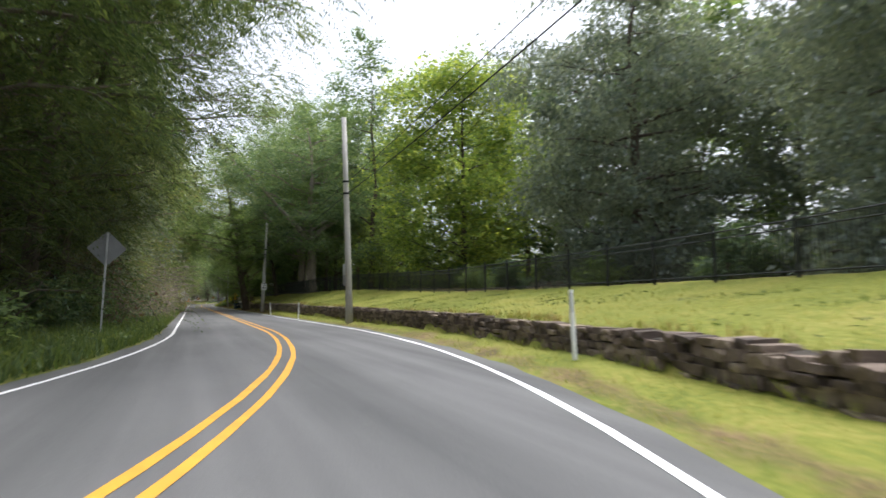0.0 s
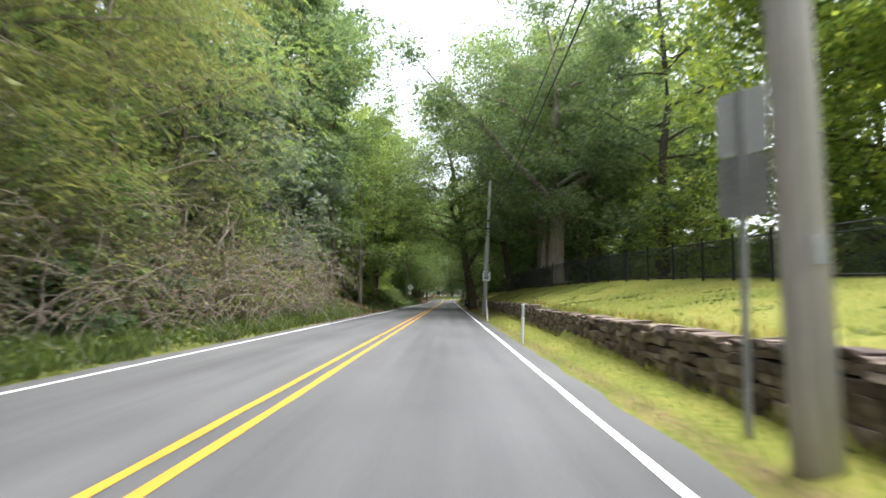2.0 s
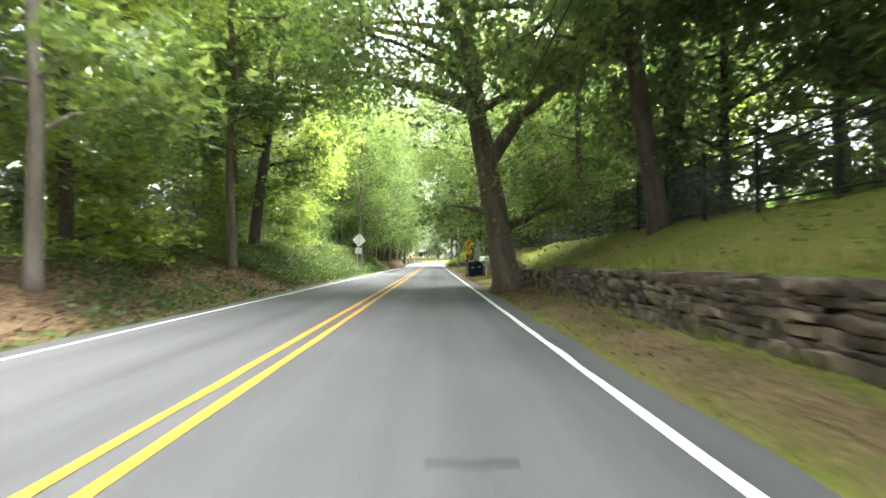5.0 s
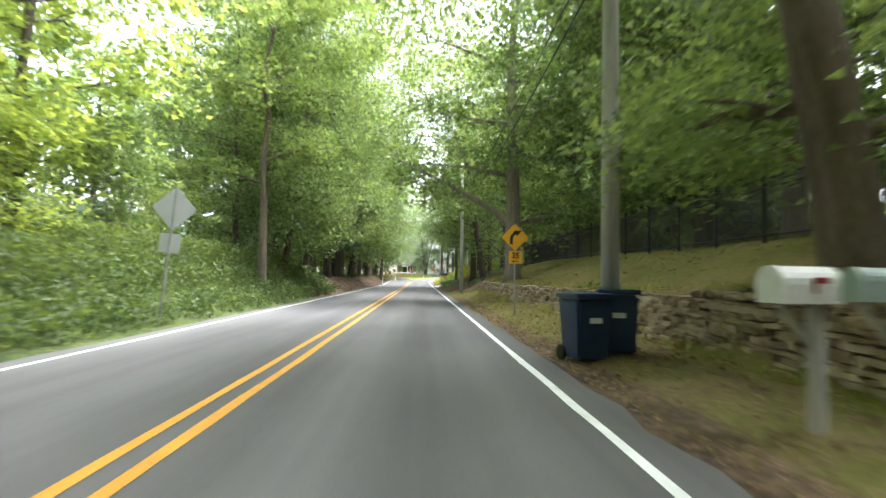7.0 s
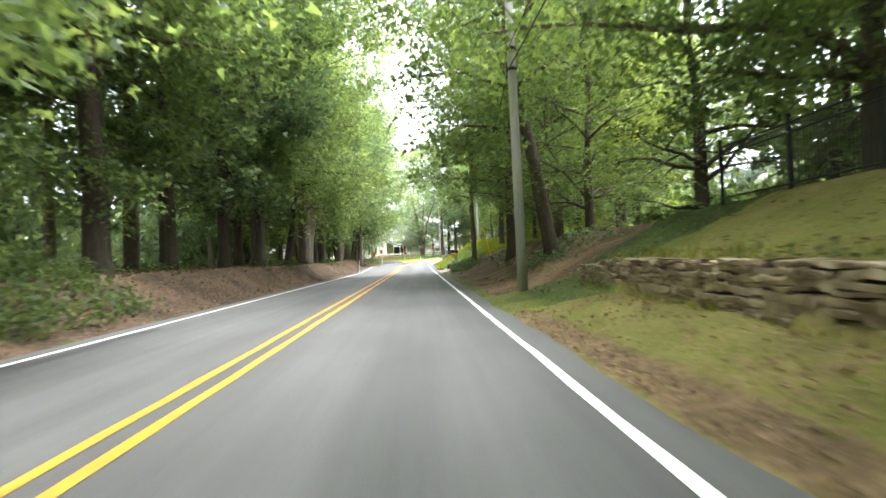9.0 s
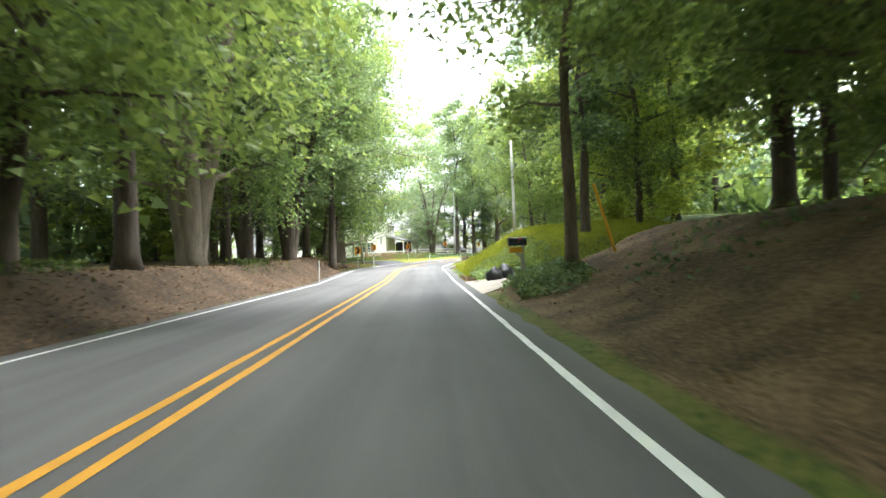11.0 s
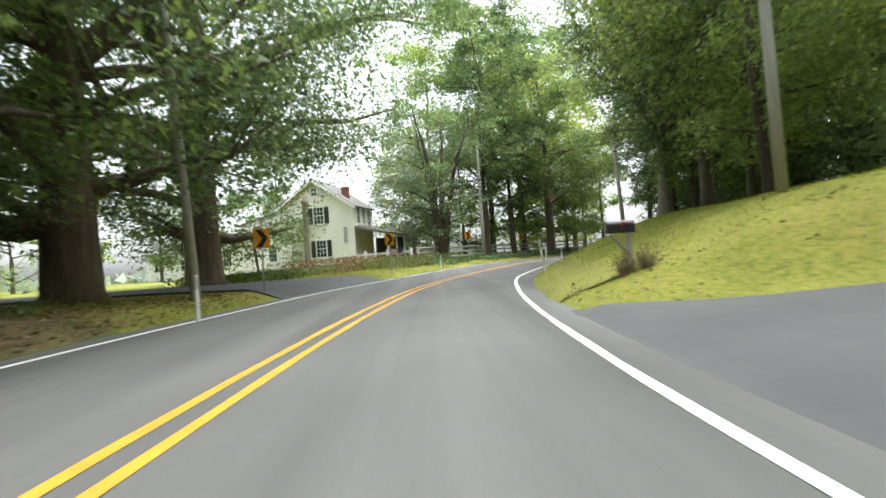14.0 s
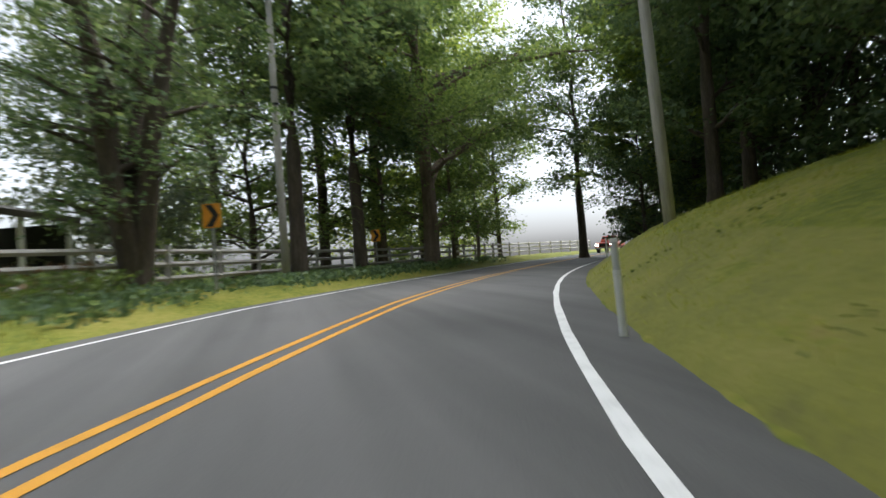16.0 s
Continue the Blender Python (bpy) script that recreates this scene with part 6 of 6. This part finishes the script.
for n, (s0, s1, u0, u1, cnt) in enumerate(((-40, 60, -32, -18, 9000), (40, 125, -36, -22, 12000), (120, 200, -36, -20, 13000), (50, 200, 24, 38, 14000), (196, 262, 20, 44, 13000), (-40, 60, 34, 48, 8000))):
    scatter("deep_undergrowth", s0, s1, u0, u1, cnt, 0.8, "leaf" if n % 2 else "leaf_dark", "dense green undergrowth deep in the wood", (0, 5.0 if n in (2, 4) else 3.0), 1.5, seed=40 + n, clump=1.6)

# far wood: no mist here, its haze is only the pale leaf colour
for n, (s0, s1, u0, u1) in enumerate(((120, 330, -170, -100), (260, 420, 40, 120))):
    scatter("distant_wood", s0, s1, u0, u1, 5000, 3.2, "leaf_hazed", "grey-green wood in the distance, haze in its leaf colour", (0, 9), 1.5, seed=60 + n, clump=5)

# ---------------------------------------------------------------- trees and bushes
random.seed(5)
ROADSIDE = "dense leafy tree overhanging the roadside thicket"
for k, s, u, sc in [("near_a", -13, -9.8, 1.35), ("near_b", -7, -9.4, 1.4), ("near_b", -1, -9.2, 1.6), ("near_a", 5, -8.8, 1.6), ("near_c", 11, -9.0, 1.6), ("near_c", 16, -9.2, 1.65),
                    ("near_c", 20.5, -9.2, 1.5), ("near_c", 26, -9.2, 1.3), ("edge_b", 31, -9.2, 1.3), ("edge_c", 36, -9.6, 1.3), ("edge_a", 41, -10.5, 1.3),
                    ("edge_b", 26, -13, 1.6), ("edge_a", 34, -14, 1.6), ("edge_c", 14, -7.4, 0.8), ("sapling", 21, -6.9, 0.9), ("sapling", 33, -7.2, 1.0), ("forest_b", 48, -10.5, 1.1), ("forest_b", 40, -13, 1.15), ("hemlock", 47, -16, 1.0)]:
    plant(k, s, u, ROADSIDE if sc > 1 else "slender young tree in the roadside thicket", sc)
for s in np.arange(10, 50, 3.1):
    plant("thicket", s, -7.2 + random.uniform(-0.8, 0.9), "tangle of dry brown vines and twigs", random.uniform(0.9, 1.5), name="thicket", category="thicket")
for s in np.arange(-14, 48, 4.2):
    plant(random.choice(["bush_a", "bush_b", "bush_c"]), s, -6.6 + random.uniform(-0.6, 0.5), "leafy green bush in the roadside weeds", random.uniform(0.7, 1.15), category="bush")
for s, u, sc in ((15, -6.5, 0.8), (18, -6.9, 1.0), (21, -6.3, 0.85), (24, -6.7, 1.15), (27, -6.3, 1.0), (30, -6.4, 1.2), (33, -6.6, 1.05), (36, -6.2, 1.1), (39, -6.7, 0.9)):
    plant("vines", s, u, "tall tangle of bare grey vines and twigs", sc, name="thicket", category="thicket")
# left wood
for k, s, u, sc in [("tall_a", 47.5, -8.2, 1.05), ("tall_b", 55, -7.6, 1.0), ("forest_c", 64.1, -6.6, 1.15), ("forest_d", 70, -9.5, 1.15), ("tall_b", 77.4, -6.9, 1.0),
                    ("forest_d", 84, -9, 1.2), ("forest_a", 60, -11, 1.2), ("forest_d", 75, -13, 1.3), ("forest_c", 90, -11, 1.1), ("forest_d", 97, -10, 1.2),
                    ("forest_d", 104, -11.5, 1.2), ("tall_b", 112.5, -5.6, 0.95), ("edge_c", 86, -11, 1.2), ("wood_bright", 118, -8.6, 1.2),
                    ("wood_bright", 123, -7.6, 1.1), ("wood_bright", 127, -8.4, 1.2), ("wood_bright", 132, -7.2, 1.15), ("wood_fine", 137, -8.8, 1.2), ("tall_b", 126, -10.5, 0.9), ("tall_b", 130, -9.8, 0.85), ("tall_b", 135, -10.6, 0.9), ("forest_c", 140, -10, 1.0), ("forest_b", 143, -7.2, 1.1),
                    ("tall_a", 148, -7.0, 1.0), ("forest_a", 153, -8.2, 1.15), ("giant", 166, -7.6, 1.1), ("tall_a", 169, -8.2, 0.95), ("tall_b", 158, -9.5, 1.0),
                    ("tall_a", 172.2, -7.2, 1.15), ("giant", 191.5, -13.4, 1.0), ("tall_a", 186.6, -7.0, 1.0), ("tall_a", 184.5, -4.7, 0.95), ("wood_fine", 183, -9.5, 1.25), ("tall_b", 177, -10.5, 1.0), ("wood_bright", 196, -10.5, 1.1), ("wood_fine", 198, -16, 1.2), ("wood_bright", 184, -17, 1.2), ("wood_fine", 203, -15, 1.1), ("tall_b", 193.5, -8.8, 0.8)]:
    plant(k, s, u, "tall woodland tree on the roadside bank" if k != "giant" else "huge old many-stemmed tree on the earth bank", sc)
plant("spread", 0, 0, "broad old maple beside the driveway", 1.35, xy=(-8.45, 203.0))
plant("spread", 0, 0, "broad dark maple spreading over the house drive", 1.38, xy=(-8.35, 212.9))
for k in range(24):
    s = 40 + 150 * (k + random.random()) / 24
    plant(random.choice(["far_a", "far_b", "far_a", "tall_b"]), s, -16 - random.uniform(0, 18), "tall tree deep in the wood", random.uniform(0.95, 1.25))
for k in range(22):
    plant(random.choice(["sapling", "sapling_b", "bush_a", "edge_c"]), 46 + 74 * (k + random.random()) / 22, -8.5 - random.uniform(0, 5), "young green tree in the understory", random.uniform(0.7, 1.1))
for k in range(10):
    plant(random.choice(["far_a", "far_b"]), -30 + 75 * (k + random.random()) / 10, -17 - random.uniform(0, 10), "tall tree deep in the wood", random.uniform(1.0, 1.3))
# right side: garden trees behind the fence
for k, x, y, sc, text in [("hemlock", 20, 8, 1.0, "broad dark hemlock behind the black fence"), ("hemlock", 28, -2, 1.05, "broad dark hemlock behind the black fence"),
                          ("hemlock", 17.5, -9, 0.8, "dark drooping evergreen behind the fence"), ("maple", 18.8, 28.5, 1.9, "bright yellow-green maple behind the fence"),
                          ("hemlock", 29, 20, 0.9, "broad dark hemlock behind the black fence"), ("conifer", 38, 62, 1.3, "tall dark spruce above the other trees"),
                          ("maple", 26, 40, 1.4, "bright green maple behind the fence"), ("forest_b", 14.5, 42, 1.2, "tall grey-green tree behind the fence"),
                          ("oak", 9.3, 48.3, 0.95, "huge old oak with a ridged grey trunk"), ("oak", 9.2, 53.6, 0.82, "huge old oak beside the black fence"),
                          ("edge_b", 10.8, 62, 1.2, "dense leafy tree behind the fence"), ("edge_a", 11, 70, 1.2, "dense leafy tree behind the fence"), ("edge_b", 14, 57, 1.3, "dense leafy tree behind the fence"), ("edge_b", 18, 42, 1.2, "dense leafy tree behind the fence"), ("tall_b", 19, 65, 1.3, "tall pale-trunked tree behind the fence"), ("tall_b", 13, 58, 1.05, "tall pale-trunked tree behind the fence"), ("forest_b", 12.5, 63, 1.1, "tall tree behind the fence"),
                          ("sapling_b", 15, 40, 1.2, "young yellow-green tree behind the fence"), ("oak_b", 4.6, 73.8, 1.25, "leaning roadside oak above the wall"),
                          ("oak_b", 6.9, 90.6, 0.9, "leaning roadside tree behind the mailboxes"), ("hang", 11.5, 99, 1.05, "broad tree with low hanging branches"),
                          ("hang", 13, 107, 1.1, "broad tree with low hanging branches"), ("limb", 6.45, 113.6, 1.05, "big grey roadside tree with a long low limb"),
                          ("oak_b", 14, 122, 1.1, "broad tree with low hanging branches"), ("edge_b", 11, 132, 1.3, "leafy tree with branches to the ground"),
                          ("edge_b", 9.5, 139, 1.3, "leafy tree with branches to the ground"), ("edge_b", 8.8, 144, 1.25, "leafy tree with branches to the ground"),
                          ("hang", 11, 151, 1.0, "broad tree with low hanging branches"), ("tall_b", 6.3, 158.2, 0.9, "slim grey roadside tree on the bank"),
                          ("wood_bright", 14.5, 159, 1.4, "tall bright green woodland tree"), ("tall_a", 10.3, 171.5, 0.9, "tall tree on the ivy mound"),
                          ("forest_d", 16.5, 175, 1.2, "tall bright green woodland tree"), ("forest_d", 18, 183, 1.2, "tall bright green woodland tree"),
                          ("tall_a", 17, 190, 1.1, "tall tree behind the grass hill"), ("oak", 16.6, 222.0, 0.75, "tall old tree on the grass hill"), ("tall_a", 16.2, 215.6, 1.2, "tall dark tree on the grass hill"),
                          ("forest_d", 20, 204, 1.15, "tall bright green woodland tree"), ("wood_bright", 16.2, 211.5, 1.3, "leafy tree on the grass hill"), ("wood_bright", 18, 221, 1.3, "leafy tree on the grass hill")]:
    plant(k, 0, 0, text, sc, xy=(x, y), tilt=(0, -9) if "leaning" in text else (0, 0), turn=random.uniform(-40, 40) if "leaning" in text else 0 if k == "limb" else None)
for k in range(36):
    s = 52 + 148 * (k + random.random()) / 36
    u = float(np.interp(s, *zip(*LAWN_U))) if s < 126 else 10
    plant(random.choice(["forest_d", "far_a", "far_b", "far_a"]), s, u + 4 + random.uniform(0, 15), "tall tree deep in the wood", random.uniform(0.95, 1.2))
for k in range(14):
    plant(random.choice(["far_a", "far_b"]), -30 + 82 * (k + random.random()) / 14, 30 + random.uniform(0, 14), "tall tree beyond the garden", random.uniform(0.95, 1.2))
for k in range(9):
    plant(random.choice(["bush_a", "bush_b"]), -14 + 60 * k / 9, 14 + random.uniform(0, 4), "rounded green garden shrub behind the fence", random.uniform(0.9, 1.3), category="bush")
for k, x, y, sc, text in [("beech", 11.0, 62, 1.2, "tall pale smooth-barked tree behind the fence"), ("beech", 11.8, 60, 0.85, "slim pale smooth-barked tree behind the fence"), ("beech", 8.75, 49.9, 0.58, "slim pale tree between two old oaks"), ("arch", 11.5, 75, 1.2, "very tall tree behind the fence"), ("edge_a", 27, 230, 1.5, "dark dense tree on the hill"), ("edge_a", 31.5, 237, 1.7, "dark dense tree on the hill"), ("edge_a", 36, 247, 1.8, "dark dense tree beyond the hill"), ("edge_a", 24, 222, 1.5, "dark dense tree on the hill"), ("edge_a", 33, 244, 1.0, "dark dense tree beyond the hill"), ("edge_b", 37, 250, 1.1, "dark dense tree beyond the hill"), ("edge_a", 40, 240, 1.1, "dark dense tree beyond the hill"), ("edge_b", 31, 233, 0.9, "dark dense tree on the hill"), ("edge_a", 36, 229, 1.0, "dark dense tree on the hill"), ("edge_b", 29, 240, 0.8, "dark dense tree beyond the hill"), ("arch", -7.0, 131, 1.0, "tall tree with limbs reaching over the road"), ("arch", -6.3, 146, 1.0, "tall tree with limbs reaching over the road"),
                          ("arch", -6.3, 158, 1.0, "tall tree with limbs reaching over the road"), ("hang", 13.5, 128, 1.2, "broad tree with low hanging branches"), ("arch", 7.4, 147, 1.0, "tall tree with limbs reaching over the road"), ("arch", 12.5, 158, 1.0, "tall tree with limbs reaching over the road"), ("tall_a", -12.2, 61, 1.5, "stout dark woodland tree on the bank"),
                          ("arch", -8.2, 176, 0.95, "tall tree with limbs reaching over the road"), ("arch", 12.5, 106, 1.0, "tall tree with limbs reaching over the road"),
                          ("forest_b", -7.8, 138, 1.2, "tall tree reaching over the road"), ("wood_bright", 14, 174, 1.3, "tall bright tree on the ivy mound"), ("wood_bright", -7.4, 170, 1.3, "tall bright tree reaching over the road"), ("fork", -6.4, 178.5, 0.9, "huge old dark forked tree on the earth bank"), ("forest_a", -8.6, 150, 1.2, "tall tree reaching over the road"),
                          ("tall_b", -13, 186, 1.1, "tall tree behind the earth bank"), ("forest_a", -16, 192, 1.1, "leafy tree behind the earth bank"), ("forest_d", -20, 200, 1.0, "bright leafy tree behind the driveway"),
                          ("forest_d", -12, 176, 1.1, "bright leafy tree behind the earth bank"), ("forest_b", -15, 168, 1.2, "tall tree behind the earth bank"), ("forest_d", -22, 182, 1.1, "bright leafy tree behind the earth bank"),
                          ("bend", 9.5, 256, 1.05, "tall leafy tree at the bend"), ("bend_b", 14, 262, 1.1, "tall yellow-green tree at the bend"), ("bend", 19, 268, 1.1, "tall leafy tree at the bend"),
                          ("bend", 3, 256, 1.0, "tall leafy tree at the bend"), ("bend_b", 24, 275, 1.1, "tall yellow-green tree at the bend")]:
    plant(k, 0, 0, text, sc, xy=(x, y))
# limbs that meet over the road
for k, x, y, sc, lean, text in [("high", -8.2, 10, 1.6, 10, "dense leafy tree leaning over the road"), ("high", -8.0, -4.5, 1.5, 8, "dense leafy tree leaning over the road"), ("high", -7.9, 4.5, 1.5, 6, "dense leafy tree leaning over the road"),
                                ("arch", -7.4, 82, 0.9, 6, "tall tree leaning over the road"), ("wood_fine", 8.2, 68, 1.35, -8, "leafy tree leaning over the wall and road"),
                                ("wood_bright", -6.6, 121, 1.35, 8, "leafy tree leaning over the road"), ("wood_fine", 7.6, 138, 1.4, -9, "leafy tree leaning over the road"), ("wood_bright", -6.4, 153, 1.45, 9, "leafy tree leaning over the road"), ("wood_bright", -6.2, 189, 1.3, 8, "leafy tree leaning over the road"), ("wood_fine", -6.6, 196, 1.4, 9, "leafy tree leaning over the road"), ("wood_bright", 13.8, 206, 1.3, -3, "leafy tree on the grass hill")]:
    plant(k, 0, 0, text, sc, xy=(x, y), tilt=(0, lean), turn=random.uniform(-15, 15))
plant("tall_b", 0, 0, "slim pale tree behind the fence", 0.9, xy=(8.75, 79.4), turn=20)
notice = empty("notice_sign", Matrix.Translation((8.72, 79.1, 3.9)))
bm = bmesh.new()
box(bm, -0.28, 0.28, -0.012, 0.012, -0.19, 0.19, 0.008)
part("panel", bm, M["sign_white"], notice)
bm = bmesh.new()
box(bm, -0.03, 0.03, 0.012, 0.22, -0.05, 0.05)
part("bracket", bm, M["steel"], notice)
tagged(notice, "small white blank notice fixed to a tree", "sign")
# trees round the bend
for k, x, y, sc, text in [("fork", 3.0, 233.5, 0.78, "dark forked roadside tree before the fence"), ("tall_a", 7.4, 242, 1.2, "tall dark roadside tree before the fence"),
                          ("tall_a", 10.6, 247, 1.15, "tall dark roadside tree before the fence"), ("oak_b", 15.2, 250.5, 1.2, "tall forked tree beside the fence"),
                          ("tall_b", 12.7, 252, 0.8, "slim tree beside the fence"), ("tall_b", 18.5, 257, 0.8, "slim tree beside the fence"),
                          ("forest_c", 22, 262, 0.9, "slim tree beside the fence"), ("forest_a", 26.5, 269, 0.95, "leafy tree beside the fence"),
                          ("edge_b", 5.5, 246, 1.2, "leafy tree beyond the bend"), ("edge_c", 0.5, 243, 1.2, "leafy tree beside the house"),
                          ("forest_b", 22.8, 235.8, 1.05, "tall straight tree on the grass hill"), ("tall_a", 26.5, 238, 1.05, "tall straight tree on the grass hill"),
                          ("tall_a", 30.5, 238, 1.1, "tall straight tree on the grass hill"), ("forest_d", 24, 222, 1.1, "bright green tree on the grass hill"),
                          ("edge_a", 26.5, 246, 0.8, "dark dense bush beyond the hill"), ("edge_a", 32, 252, 0.9, "dark dense bush beyond the hill"),
                          ("forest_d", 39, 258, 1.1, "yellow-green tree beyond the bend"), ("forest_d", 31, 247, 1.15, "yellow-green tree beyond the bend"),
                          ("forest_b", 30, 228, 1.1, "tall tree on the grass hill"), ("forest_d", -1, 262, 1.0, "leafy tree behind the house"), ("far_a", -36, 250, 0.8, "leafy tree far behind the house"), ("far_b", -44, 240, 0.75, "leafy tree far behind the house"), ("far_a", -50, 226, 0.8, "leafy tree far behind the house"), ("far_b", -42, 214, 0.8, "leafy tree beyond the driveway"), ("far_a", -34, 208, 0.8, "leafy tree beyond the driveway"), ("far_b", -20, 262, 0.8, "leafy tree far behind the house"), ("edge_b", -24, 212, 0.8, "leafy tree beyond the driveway"), ("forest_a", -14, 250, 0.75, "leafy tree behind the house"),
                          ("forest_a", -24, 244, 0.7, "leafy tree behind the house"), ("edge_b", -26, 222, 0.9, "leafy tree beside the house"), ("edge_b", -30, 232, 1.0, "leafy tree beside the house")]:
    plant(k, 0, 0, text, sc, xy=(x, y))
for k in range(18):
    plant(random.choice(["far_a", "far_b", "forest_b", "tall_a"]), 0, 0, "tall tree in the wood above the hill", random.uniform(1.0, 1.2), xy=(28 + random.uniform(0, 24), 205 + 60 * (k + random.random()) / 18))
for k in range(5):
    plant("bush_a", 0, 0, "low rounded shrub before the house", random.uniform(0.3, 0.5), xy=tuple((HM @ Vector((-1 - 2.7 * k, -2.6 - random.random(), 0))).xy), category="shrub", name="shrub")
for k in range(2):
    plant("thicket", 0, 0, "small brown dried shrub at the mailbox post", 0.22, xy=(5.6 + 0.35 * k, 197.0 - 0.2 * k), category="shrub")
branch = bmesh.new()
bp0 = spot(189.6, -4.6)
tube(branch, [(0, 0, 0.05), (-0.5, 0.3, 0.2), (-1.1, 0.5, 0.28), (-1.8, 1.0, 0.22)], [0.09, 0.08, 0.06, 0.03], 8)
tube(branch, [(-0.5, 0.3, 0.2), (-0.3, 0.8, 0.3), (0.1, 1.3, 0.25)], [0.06, 0.045, 0.02], 6)
tube(branch, [(-1.1, 0.5, 0.28), (-1.5, 0.2, 0.2), (-2.0, 0.0, 0.12)], [0.045, 0.03, 0.012], 6)
tube(branch, [(0, 0, 0.05), (0.3, -0.5, 0.03), (0.2, -1.3, 0.02)], [0.05, 0.03, 0.012], 6)
fallen = part("fallen_branch", branch, M["bark"], shade=True)
fallen.matrix_basis = Matrix.Translation(bp0)
tagged(fallen, "dead forked branch lying on the leaf litter bank", "branch")
plant("sapling", 0, 0, "small open tree against the house wall", 0.75, xy=tuple((HM @ Vector((-5.0, -1.3, 0))).xy))
